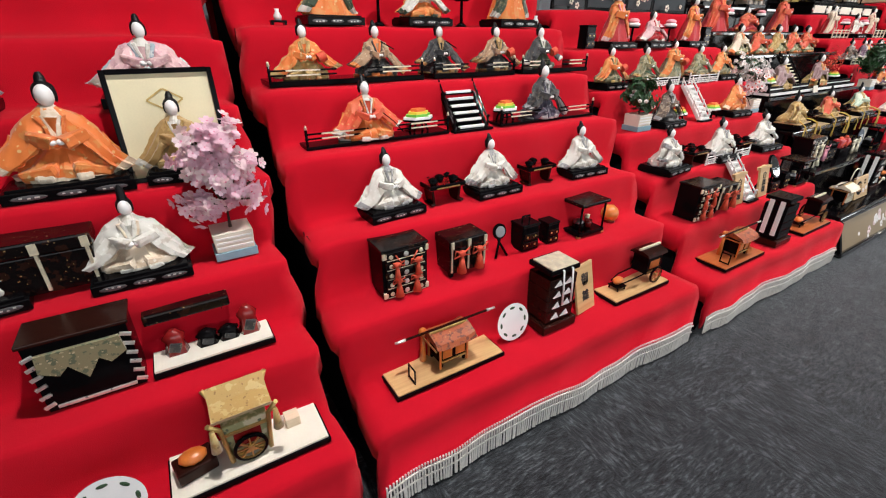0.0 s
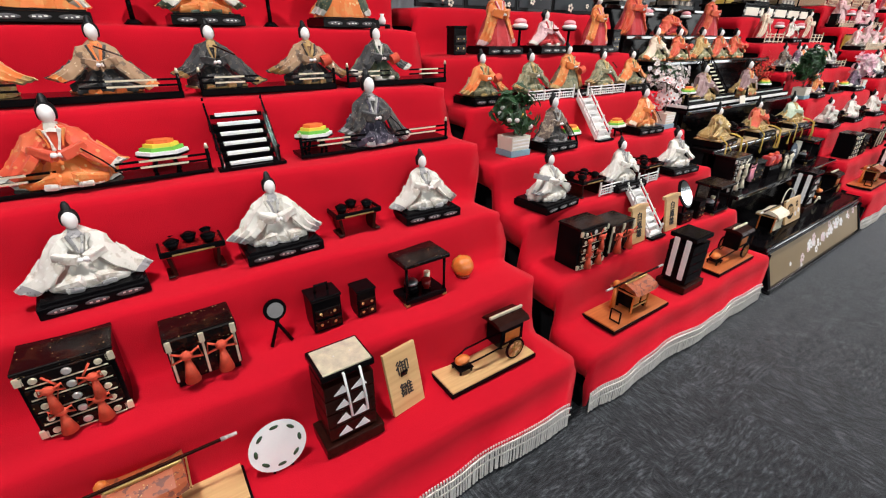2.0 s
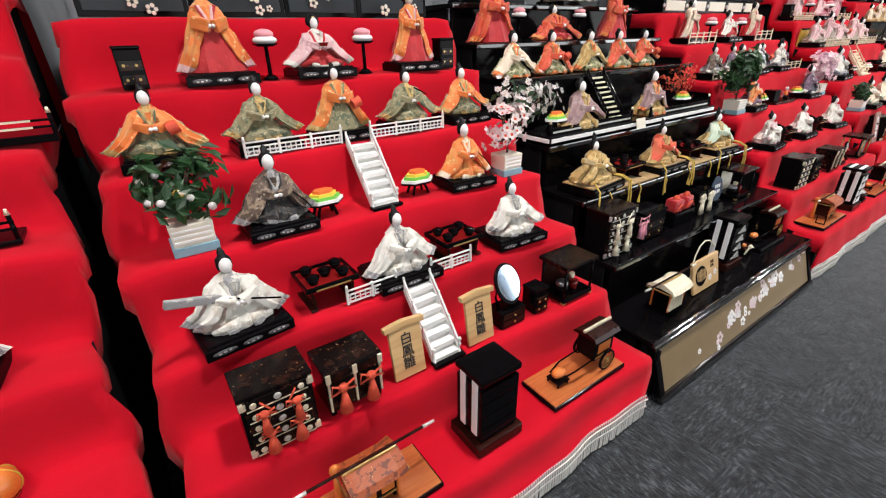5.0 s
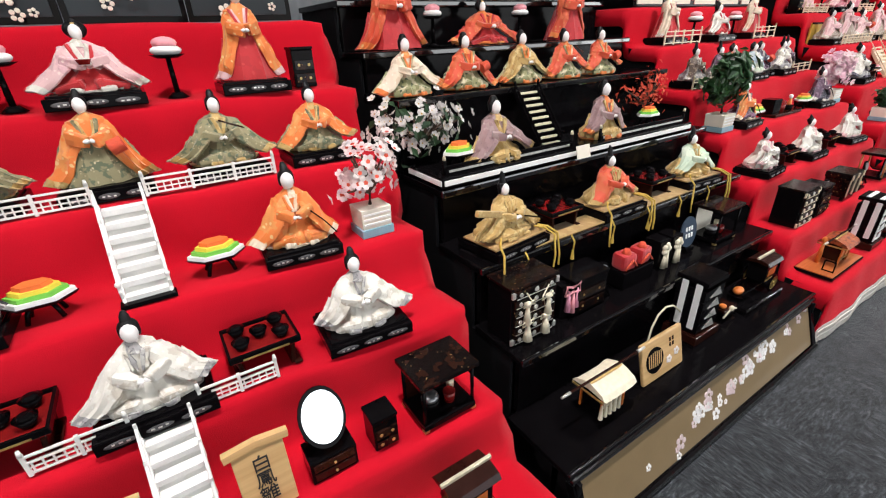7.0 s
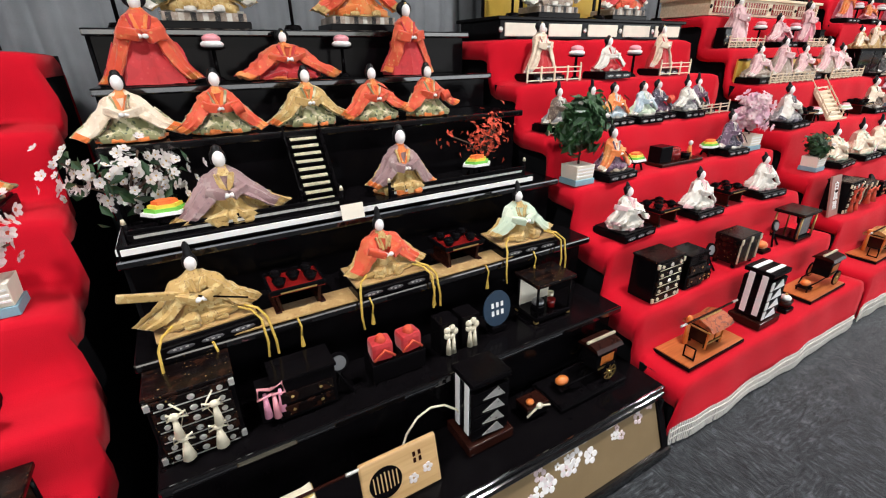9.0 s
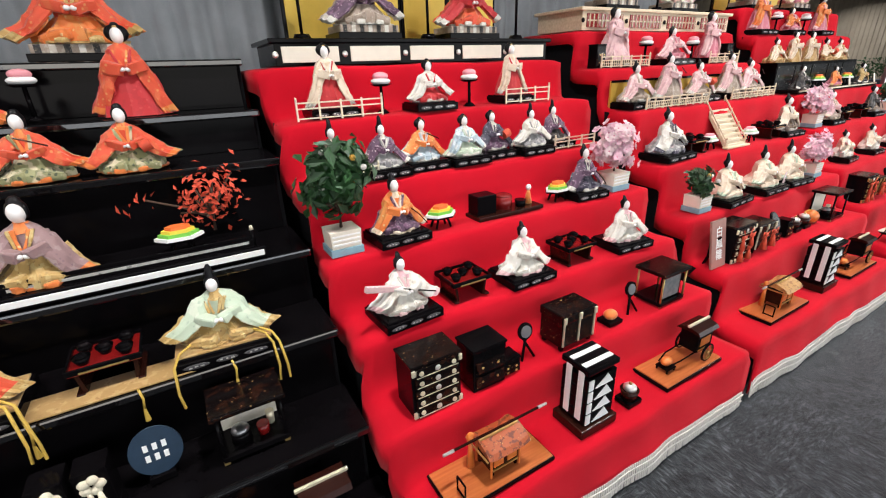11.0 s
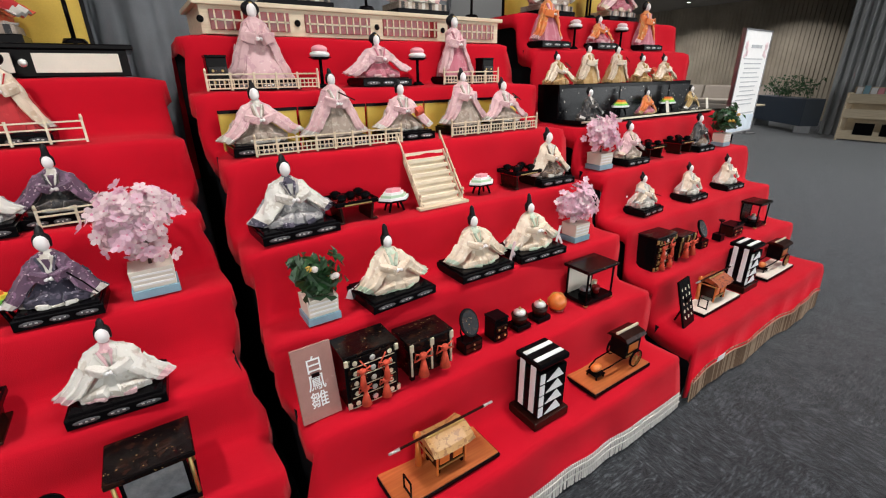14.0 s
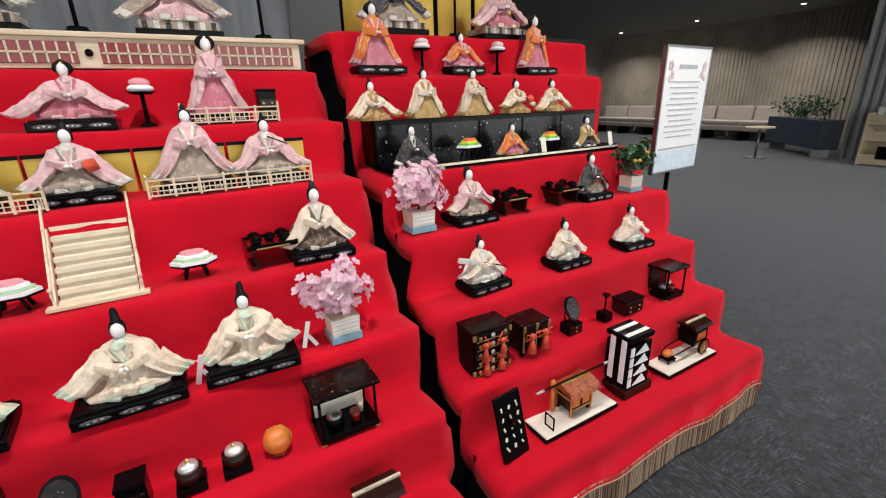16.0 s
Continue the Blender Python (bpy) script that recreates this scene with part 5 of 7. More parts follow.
def railing(length, posts=6, m=WHITE, h=0.045, cross=True, finial=None):
    root = thing("railing", {WHITE: "white", WOOD: "pale wooden", LACQUER: "black lacquer", PALEGILT: "gilt"}.get(m, "") + " miniature railing along a tier", "railing", "miniature railings")
    for z in (h, h * 0.68, h * 0.14):
        Mesh().box((0, 0, z), (length, 0.005, 0.005), m, bevel=0.001).obj("rail", root)
    for k in range(posts):
        x = -length / 2 + length * k / (posts - 1)
        Mesh().box((x, 0, h * 0.56), (0.007, 0.007, h * 1.12), m, bevel=0.001).obj("post", root)
    for q in (-1, 1):
        Mesh().cyl((q * length / 2, 0, h * 1.1), 0.005, 0.003, 0.014, finial or m, 8).obj("finial", root)
    if cross:
        n = int(length / 0.016)
        g = Mesh()
        for k in range(n):
            x = -length / 2 + length * (k + 0.5) / n
            g.box((x, 0, h * 0.4), (0.003, 0.003, h * 0.5), m)
        g.box((0, 0, h * 0.4), (length, 0.003, 0.003), m)
        g.obj("lattice", root)
    return root


def stairs(m=WHITE, w=0.075, drop=0.17, run=0.15, steps=7, rail=True, tread=None, bars=False):
    """A miniature flight that leans from a tier's edge down to the tier below; its origin is at the foot."""
    root = thing("miniature_stairs", {WHITE: "white", WOOD: "pale wooden", LACQUER: "black lacquer"}.get(m, "") + " miniature stairs leaning between two tiers", "stairs", "miniature stairs")
    for k in range(steps):
        f = (k + 0.5) / steps
        Mesh().box((0, run * f, drop * f), (w, run / steps * 1.1, drop / steps * 0.5), m if bars else tread or m, bevel=0.001).obj("step", root)
        if bars:
            Mesh().box((0, run * f - run / steps * 0.3, drop * f + drop / steps * 0.2), (w * 0.82, run / steps * 0.7, drop / steps * 0.4), tread, bevel=0.002).obj("pale_tread", root)
    ang = math.degrees(math.atan2(drop, run))
    ln = math.hypot(drop, run)
    Mesh().box((0, run / 2 + 0.006, drop / 2 - 0.008), (w, ln, 0.006), m if bars else tread or m, (ang, 0, 0), 0.001).obj("backing_board", root)
    for q in (-1, 1):
        Mesh().box((q * w * 0.54, run / 2, drop / 2), (0.006, ln, 0.018), m, (ang, 0, 0), 0.001).obj("string_board", root)
        if rail:
            Mesh().box((q * w * 0.56, run / 2, drop / 2 + 0.034), (0.006, ln, 0.006), m, (ang, 0, 0), 0.001).obj("handrail", root)
            for f in (0.04, 0.36, 0.68, 0.98):
                Mesh().box((q * w * 0.56, run * f, drop * f + 0.02), (0.006, 0.006, 0.05), m, bevel=0.001).obj("baluster", root)
            Mesh().ball((q * w * 0.56, run * 0.02, drop * 0.02 + 0.05), (0.006, 0.006, 0.007), m, 8, 6).obj("finial", root)
    Mesh().box((0, -0.004, 0.005), (w * 1.3, 0.03, 0.01), LACQUER if m is WHITE else m, bevel=0.001).obj("foot_board", root)
    return root


def sign_board(body, w=0.075, h=0.12, roofed=False, m=None, ink=INK, lean=12, size=0.034, label="", bars=0):
    root = thing("name_board", label or "wooden name board with brushed black characters", "name board", "name boards")
    pl = Matrix.Rotation(radians(-lean), 4, "X")
    b = Mesh().box((0, 0, h / 2), (w, 0.008, h), m or WOOD, bevel=0.001)
    bo = b.obj("board", root)
    bo.matrix_basis = pl
    if roofed:
        r = Mesh()
        for q in (-1, 1):
            r.box((q * w * 0.3, 0, h + 0.004), (w * 0.66, 0.014, 0.012), m or WOOD, (0, q * 6, 0), 0.001)
        r.obj("roof", root).matrix_basis = pl
    n = len(body)
    for k, ch in enumerate(body):
        text_part("writing", ch, size, ink, root, pl @ pose(0, -0.0048, h * (0.86 - 0.72 * (k + 0.5) / n) , 90, 0, 0))
    for k in range(bars):
        x = w * (0.3 - 0.6 * (k % 3) / 2)
        Mesh().box((x, -0.0045, h * (0.2 + 0.6 * (k // 3) / max(1, bars // 3 - 1))), (w * (0.05 + 0.03 * (k % 4 == 1)), 0.0012, h * (0.06 + 0.03 * (k % 5 == 2))), ink, (0, (k * 37) % 70 - 35, 0)).obj("writing", root).matrix_basis = pl
    st = Mesh().box((0, 0.03, h * 0.3), (w * 0.2, 0.005, h * 0.7), LACQUER, (18, 0, 0), 0.001)
    st.obj("prop", root)
    return root


def plate_on_stand():
    root = thing("plate", "white porcelain plate with green leaf rim on an easel", "plate")
    tilt = pose(0, 0, 0.055, 78, 0, 0)
    p = Mesh().cyl((0, 0, 0), 0.03, 0.055, 0.008, CARD, 32)
    po = p.obj("dish", root)
    po.matrix_basis = tilt
    lf = Mesh()
    for k in range(8):
        lf.ball((0.042 * math.cos(k * 0.785), 0.042 * math.sin(k * 0.785), 0.0085), (0.004, 0.009, 0.0012), DARKLEAF, 8, 4, (0, 0, 45 * k))
    lf.cyl((0, 0, 0.0075), 0.054, 0.055, 0.001, CARD, 32)
    lf.obj("leaf_pattern", root).matrix_basis = tilt
    for q in (-1, 1):
        Mesh().tube([(q * 0.018, -0.02, 0.003), (q * 0.014, 0.012, 0.004), (q * 0.01, 0.024, 0.055)], 0.003, LACQUER).obj("easel_leg", root)
    return root


def lantern_ball(m=ORANGE):
    root = thing("temari_ball", "orange thread ball on a small dark cushion", "ball", "thread balls")
    Mesh().ball((0, 0, 0.03), (0.029, 0.029, 0.029), m, 16, 12).obj("ball", root)
    Mesh().cyl((0, 0, 0), 0.02, 0.022, 0.008, REDLAC, 12).obj("ring", root)
    for k in range(4):
        t = k * 0.785
        Mesh().tube([(0.0295 * math.cos(a) * math.cos(t), 0.0295 * math.cos(a) * math.sin(t), 0.03 + 0.0295 * math.sin(a)) for a in [-1.3 + 0.26 * i for i in range(11)]], 0.0014, FRUIT, 4).obj("thread_band", root)
    return root


def brazier():
    root = thing("brazier", "dark round brazier with a silver kettle top", "brazier", "braziers")
    Mesh().box((0, 0, 0.008), (0.055, 0.05, 0.016), LACQUER, bevel=0.003).obj("base", root)
    Mesh().cyl((0, 0, 0.015), 0.02, 0.026, 0.03, BROWNLAC, 14).obj("bowl", root)
    Mesh().ball((0, 0, 0.05), (0.019, 0.019, 0.012), SILVER, 14, 8).obj("kettle", root)
    Mesh().ball((0, 0, 0.064), (0.005, 0.005, 0.005), GOLD, 8, 6).obj("knob", root)
    return root


def orange_box():
    root = thing("incense_box", "orange brocade incense box on a black base", "box", "small boxes")
    Mesh().box((0, 0, 0.008), (0.075, 0.065, 0.016), LACQUER, bevel=0.002).obj("base", root)
    Mesh().ball((0, 0, 0.034), (0.03, 0.026, 0.02), SILK["orange"], 14, 8).obj("cushion", root)
    return root


def folding_screen(s, x, w, h, m, panels=2, painted=False, back=0.34, name="gilt folding screen with black frame"):
    root = thing("folding_screen", name, "folding screen", "folding screens")
    for k in range(panels):
        a = -1 if k % 2 else 1
        pw = w / panels
        cx = -w / 2 + pw * (k + 0.5)
        p = Mesh().box((cx, 0, h / 2), (pw, 0.012, h), LACQUER, (0, 0, a * 8), 0.002).obj("panel", root)
        Mesh().box((cx, -0.008, h / 2), (pw * 0.9, 0.006, h * 0.92), m, (0, 0, a * 8), 0.001).obj("leaf", p)
        if painted:
            rnd = random.Random(k)
            for j in range(14):
                fl = Mesh()
                bx, bz, r = cx + rnd.uniform(-0.4, 0.4) * pw, h * rnd.uniform(0.05, 0.5), rnd.uniform(0.008, 0.016)
                for q in range(5):
                    fl.cyl((bx + r * math.cos(q * 1.257), -0.03, bz + r * math.sin(q * 1.257)), r * 0.6, r * 0.5, 0.003, PAPER, 7, (90, 0, 0))
                fl.obj("painted_blossom", p)
    root.matrix_basis = at(s, 7, x, 0.02, back)
    return root

# ---- shared rows of the displays ----


def servants(s, spec, tier=3, **kw):
    """spec: (x, turn, item) of each of the three kneeling attendants."""
    for i, (x, rz, item) in enumerate(spec):
        set_doll(s, tier, x, rz, item=item, seed=i + kw.get("seed0", 0), **{k: v for k, v in kw.items() if k != "seed0"})


def tables(s, tier, xs):
    for x in xs:
        put("zen", footed_table, at(s, tier, x, 0.1, 0.02))


def cakes(s, tier, xs, pale=False, back=0.01, up=0.0):
    for x in xs:
        put(("cakes", pale), lambda: rice_cakes(pale), at(s, tier, x, 0.1, back, 0, up))


def lamps(s, xs, pink=True, back=0.03):
    for x in xs:
        put(("lamp", pink), lambda: mochi_lamp(pink), at(s, 6, x, 0.06, back))


WHITE_ATT = dict(label="kneeling attendant doll in white silk with a black cap", robe="white", skirt="white", trim="grey", w=0.19, h=0.2, hat="eboshi", group="attendant dolls")

# ---- stand A ----
set_doll("A", 4, -0.25, 0, label="seated minister doll in orange brocade", robe="orange", skirt="orange", trim="cream", w=0.25, h=0.27, hat="eboshi", seed=2, group="minister dolls")
set_doll("A", 3, -0.14, 0, label="kneeling attendant doll in ivory silk with a tall black cap", robe="white", skirt="cream", trim="white", w=0.2, h=0.2, hat="tall", item="", seed=4, group="attendant dolls")
set_doll("A", 3, -0.5, 8, **WHITE_ATT, seed=7)
put("tree_a", lambda: blossom_tree("pink", 3, 0.1, 1.7), at("A", 3, 0.1, 0.1, 0.01))


def picture():
    root = thing("framed_picture", "ivory paper picture with a crest in a black frame", "picture")
    pl = Matrix.Rotation(radians(-10), 4, "X")
    Mesh().box((0, 0, 0.125), (0.22, 0.01, 0.25), mat("yellowed_paper", (0.76, 0.68, 0.45), 0.8, 0, 0.12, 8, 0.1), bevel=0.001).obj("paper", root).matrix_basis = pl
    for q in (-1, 1):
        Mesh().box((q * 0.112, -0.002, 0.125), (0.012, 0.02, 0.262), LACQUER, bevel=0.002).obj("frame_bar", root).matrix_basis = pl
        Mesh().box((0, -0.002, 0.125 + q * 0.126), (0.212, 0.02, 0.012), LACQUER, bevel=0.002).obj("frame_bar", root).matrix_basis = pl
    c = Mesh()
    for a in range(4):
        c.box((0.028 * math.cos(a * 1.571 + 0.785), -0.0055, 0.185 + 0.018 * math.sin(a * 1.571 + 0.785)), (0.046, 0.002, 0.004), GOLD, (0, -33 if a % 2 else 33, 0))
    c.obj("crest", root).matrix_basis = pl
    return root


put("picture", picture, at("A", 4, 0.02, 0.02, 0.03))
set_doll("A", 4, 0.03, -6, back=-0.02, label="small minister doll in ochre silk with a black cap", robe="ochre", skirt="gold", trim="white", w=0.17, h=0.21, hat="eboshi", seed=5, group="minister dolls")
set_doll("A", 5, 0.0, 0, label="seated musician doll in rose and pale blue brocade", robe="pink", skirt="blue", trim="white", w=0.24, h=0.22, hat="eboshi", seed=6, group="musician dolls")
set_doll("A", 5, -0.5, 0, label="seated musician doll in cream silk", robe="cream", skirt="grey", trim="white", w=0.2, h=0.2, hat="eboshi", seed=8, group="musician dolls")
put("chest_a", lambda: lidded_chest(0.2, 0.13, 0.12, False), at("A", 3, -0.34, 0.12, 0.02))


def draped_box():
    root = thing("draped_box", "black lacquer box with an olive drape and silver striped edges", "box")
    Mesh().box((0, 0, 0.095), (0.2, 0.1, 0.19), LACQUER, bevel=0.003).obj("body", root)
    Mesh().box((0, 0, 0.194), (0.212, 0.112, 0.01), BROWNLAC, bevel=0.003).obj("top_board", root)
    d = Mesh()
    front = [(-0.08, 0.165), (0.08, 0.165), (0.085, 0.12), (0.05, 0.1), (0.03, 0.12), (0.0, 0.075), (-0.03, 0.12), (-0.05, 0.1), (-0.085, 0.12)]
    d.loft([[Vector((x, y, z)) for x, z in front] for y in (-0.051, -0.062)], SILK["olive"], smooth=False)
    d.obj("drape", root, "olive brocade drape")
    for q in (-1, 1):
        for k in range(6):
            Mesh().box((q * 0.093, -0.052, 0.02 + 0.028 * k), (0.024, 0.006, 0.009), SILVER, (0, q * 20, 0), 0.001).obj("silver_stripe", root)
    Mesh().box((0, -0.052, 0.012), (0.16, 0.006, 0.008), SILVER, bevel=0.001).obj("silver_stripe", root)
    return root


put("draped_box", draped_box, at("A", 2, -0.29, 0.1, 0.01))


def figure_tray():
    root = thing("tableau_tray", "pale tray with a dark canopy and small lacquer pieces", "tray")
    tray_board("tray_board", root, 0.22, 0.1, PAPER)
    for x, h, m in ((-0.065, 0.05, REDLAC), (-0.01, 0.03, LACQUER), (0.03, 0.026, LACQUER), (0.07, 0.06, REDLAC)):
        o = Mesh().loft([ring(0.022, 0.018, 0.018, 14, 0.1, 5), ring(0.016, 0.014, 0.018 + h * 0.5, 14, 0.08, 5), ring(0.02, 0.015, 0.018 + h * 0.75, 14, 0.1, 4), ring(0.006, 0.006, 0.02 + h, 14)], m)
        o.box((x * 0.02, -0.014, 0.018 + h * 0.35), (0.02, 0.006, h * 0.4), SILK["black"], (0, 20, 0), 0.002)
        o.obj("lacquer_piece", root).location.x = x
    Mesh().box((-0.03, 0.03, 0.1), (0.15, 0.06, 0.022), MAKIE, bevel=0.004).obj("canopy", root)
    for q in (-1, 1):
        Mesh().cyl((-0.03 + q * 0.058, 0.03, 0.018), 0.004, 0.004, 0.078, LACQUER, 8).obj("post", root)
    return root


put("figure_tray", figure_tray, at("A", 2, -0.02, 0.1, 0.02))


def crown_box():
    root = thing("gilt_cart_model", "gilt cart model with a flared brocade roof on a pale tray", "cart model")
    tray_board("tray_board", root, 0.3, 0.14, PAPER)
    Mesh().box((0.0, 0, 0.075), (0.075, 0.07, 0.09), SILK["moss"], bevel=0.004, taper=1.1).obj("cabin", root)
    for q in (-1, 1):
        for y in (-0.04, 0.04):
            Mesh().tube([(q * 0.036, y, 0.03), (q * 0.04, y, 0.08), (q * 0.044, y, 0.12), (q * 0.06, y * 1.3, 0.15)], 0.005, GOLD).obj("corner_post", root)
        Mesh().cyl((q * 0.056, -0.052, 0.085), 0.01, 0.004, 0.05, SILK["gold"], 8).obj("tassel", root)
    for z in (0.04, 0.1):
        Mesh().box((0, -0.038, z), (0.08, 0.005, 0.008), GOLD, bevel=0.001).obj("gilt_band", root)
    rf = Mesh()
    rf.loft([[Vector((sx * 0.055, y, 0.122 + h)) for y, h in ((-0.05, 0.03), (-0.025, 0.008), (0.025, 0.008), (0.05, 0.03), (0.02, -0.004), (-0.02, -0.004))] for sx in (-1, 1)], SILK["gold"], smooth=False)
    rf.obj("roof", root)
    Mesh().box((0, -0.037, 0.08), (0.05, 0.004, 0.04), REDLAC, bevel=0.001).obj("window_panel", root)
    for y in (-0.045, 0.045):
        wheel("wheel", root, 0.0, y, 0.055, 0.032)
    Mesh().box((-0.1, -0.01, 0.034), (0.07, 0.05, 0.028), BROWNLAC, (0, 0, 12), 0.004).obj("stool", root)
    Mesh().ball((-0.1, -0.01, 0.056), (0.026, 0.02, 0.012), ORANGE, 10, 8).obj("cushion", root)
    Mesh().box((0.09, 0.01, 0.03), (0.03, 0.03, 0.024), WOOD, bevel=0.002).obj("footstool", root)
    return root


put("crown_box", crown_box, at("A", 1, 0.0, 0.14))
put("ocart_a", lambda: plate_on_stand(), at("A", 1, -0.3, 0.04))

# ---- stand B ----
set_doll("B", 6, 0.65, 0, label="standing court lady doll in green robe and orange skirt", robe="green", skirt="orange", trim="white", w=0.2, h=0.3, hat="hair", stand=True, seed=1, group="court lady dolls")
set_doll("B", 6, 1.06, 0, label="seated court lady doll in white and green robe", robe="white", skirt="orange", trim="green", w=0.19, h=0.19, hat="hair", seed=2, group="court lady dolls")
set_doll("B", 6, 1.54, 0, label="standing court lady doll in green robe and orange skirt", robe="green", skirt="orange", trim="white", w=0.2, h=0.3, hat="hair", stand=True, seed=3, group="court lady dolls")
lamps("B", (0.86, 1.27))


def white_jug():
    root = thing("sake_jug", "small white porcelain jug on a black stand", "jug", "sake jugs")
    Mesh().box((0, 0, 0.012), (0.06, 0.03, 0.008), LACQUER, bevel=0.002).obj("stand", root)
    for q in (-1, 1):
        Mesh().box((q * 0.024, 0, 0.004), (0.008, 0.03, 0.008), LACQUER).obj("leg", root)
    j = Mesh().loft([ring(0.012, 0.012, 0.016, 12), ring(0.016, 0.016, 0.03, 12), ring(0.007, 0.007, 0.046, 12), ring(0.009, 0.009, 0.055, 12)], CARD)
    j.obj("jug", root)
    return root


for x in (0.45, 1.7):
    put("jug", white_jug, at("B", 6, x, 0.03, 0.02))
for i, (x, r, k, t, it) in enumerate(((0.48, "orange", "gold", "ochre", "drum"), (0.75, "tan", "black", "orange", "flute"), (1.03, "black", "black", "ochre", "flute"), (1.32, "tan", "black", "ochre", "drum"), (1.58, "black", "green", "white", "drum"))):
    set_doll("B", 5, x, 0, up=0.02, back=0.02, label="seated musician doll in " + {"orange": "orange and gold", "tan": "tan and black", "black": "black"}[r] + " brocade", robe=r, skirt=k, trim=t, w=0.17, h=0.2, hat="eboshi", base=False, item=it, seed=i, spread=1.15, group="musician dolls")


def lacquer_platform(w, d=0.16, h=0.02, rails=True):
    root = thing("lacquer_platform", "black lacquer platform with gilt-tipped railing", "platform", "lacquer platforms")
    Mesh().box((0, 0, h / 2), (w, d, h), LACQUER, bevel=0.003).obj("board", root)
    for z in ((0.034, 0.05) if rails else ()):
        for q in (-1, 1):
            Mesh().box((q * w * 0.3, -d / 2 + 0.006, z + 0.004), (w * 0.4, 0.006, 0.006), LACQUER, bevel=0.001).obj("rail", root)
            Mesh().box((q * w * 0.3, -d / 2 + 0.002, z + 0.004), (w * 0.2, 0.003, 0.005), PALEGILT).obj("gilt_sleeve", root)
    for q in (-1, 1):
        Mesh().cyl((q * w * 0.49, -d / 2 + 0.008, 0.0), 0.005, 0.005, 0.07, LACQUER, 8).obj("post", root)
        Mesh().cyl((q * w * 0.49, -d / 2 + 0.008, 0.07), 0.006, 0.003, 0.014, PALEGILT, 8).obj("finial", root)
    return root


put("plat1", lambda: lacquer_platform(0.62), at("B", 5, 0.63, 0.16))
put("plat2", lambda: lacquer_platform(0.44), at("B", 5, 1.18, 0.16))
put("plat2", lambda: lacquer_platform(0.44), at("B", 5, 1.64, 0.16))
put("plat3", lambda: lacquer_platform(0.58, 0.15, 0.012), at("B", 4, 0.66, 0.15))
put("plat3", lambda: lacquer_platform(0.58, 0.15, 0.012), at("B", 4, 1.46, 0.15))
set_doll("B", 4, 0.62, 0, up=0.012, label="seated minister doll in vermilion brocade", robe="vermilion", skirt="orange", trim="white", w=0.21, h=0.22, hat="eboshi", base=False, item="bow", seed=1, group="minister dolls")
set_doll("B", 4, 1.45, 0, up=0.012, label="seated minister doll in black brocade", robe="black", skirt="navy", trim="grey", w=0.2, h=0.25, hat="eboshi", base=False, item="bow", seed=2, group="minister dolls")
cakes("B", 4, (0.83, 1.25), up=0.012)
put("stairs_b", lambda: stairs(LACQUER, 0.15, 0.15, 0.13, 6, True, CARD, True), at("B", 4, 1.04, 0.02, -0.01))
servants("B", ((0.61, 4, ""), (1.05, 0, ""), (1.55, -4, "")), **WHITE_ATT)
tables("B", 3, (0.83, 1.29))
put("chest1", lambda: drawer_chest(), at("B", 2, 0.55, 0.1))
put("chest2", lambda: lidded_chest(), at("B", 2, 0.79, 0.1))
put("smirror", small_mirror, at("B", 2, 0.97, 0.04, 0.03))
put("cab1", lambda: box_cabinet(), at("B", 2, 1.1, 0.06, 0.03))
put("cab2", lambda: box_cabinet(0.05, 0.07, 0.05, False), at("B", 2, 1.22, 0.05, 0.03))
put("tea", lambda: tea_shelf(), at("B", 2, 1.41, 0.1))
put("ball", lantern_ball, at("B", 2, 1.6, 0.06, 0.03))
put("pal_b", lambda: palanquin(TRAYPALE, ORANGE, LACQUER, True, 0.4), at("B", 1, 0.6, 0.15))
put("plate", plate_on_stand, at("B", 1, 0.88, 0.06, 0.04))
put("boxes_b", lambda: stacked_boxes(True), at("B", 1, 1.06, 0.105, 0.02))
put("board_b", lambda: sign_board("御雛", 0.085, 0.15, False, TRAYPALE, INK, 14, 0.036, "pale wooden board with two brushed black characters"), at("B", 1, 1.24, 0.03, 0.03, 8))
put("ox_pale", lambda: ox_cart(TRAYPALE), at("B", 1, 1.53, 0.14))

# ---- stand C ----
C_K = dict(robe="orange", trim="pink", hat="hair", group="court lady dolls")
set_doll("C", 6, 2.38, 0, label="standing court lady doll in orange robe and red skirt", skirt="red", w=0.19, h=0.27, stand=True, seed=1, **C_K)
set_doll("C", 6, 2.73, 0, label="seated court lady doll in pale pink robe and red skirt", robe="pink", skirt="red", trim="white", w=0.19, h=0.18, hat="hair", seed=2, item="cup", group="court lady dolls")
set_doll("C", 6, 3.13, 0, label="standing court lady doll in orange robe and red skirt", skirt="red", w=0.17, h=0.27, stand=True, seed=3, **C_K)
lamps("C", (2.55, 2.92))
put("cab3", lambda: box_cabinet(0.055, 0.09, 0.05, False), at("C", 6, 2.14, 0.05, 0.02))
put("cab3", lambda: box_cabinet(0.055, 0.09, 0.05, False), at("C", 6, 3.29, 0.05, 0.02))
for i, (x, r, k, st, it) in enumerate(((2.14, "orange", "olive", False, "drum"), (2.44, "olive", "olive", False, ""), (2.7, "orange", "olive", True, "drum"), (2.98, "olive", "olive", False, "flute"), (3.24, "orange", "olive", False, ""))):
    set_doll("C", 5, x, 0, back=0.03, label="musician doll in " + ("orange and olive" if r == "orange" else "olive and gold") + " brocade", robe=r, skirt=k, trim="gold", w=0.17, h=0.19 if not st else 0.21, hat="eboshi", stand=st, item=it, seed=i, spread=1.1, group="musician dolls")
put("rail_c", lambda: railing(0.31, 4), at("C", 5, 2.51, 0.01, -0.015))
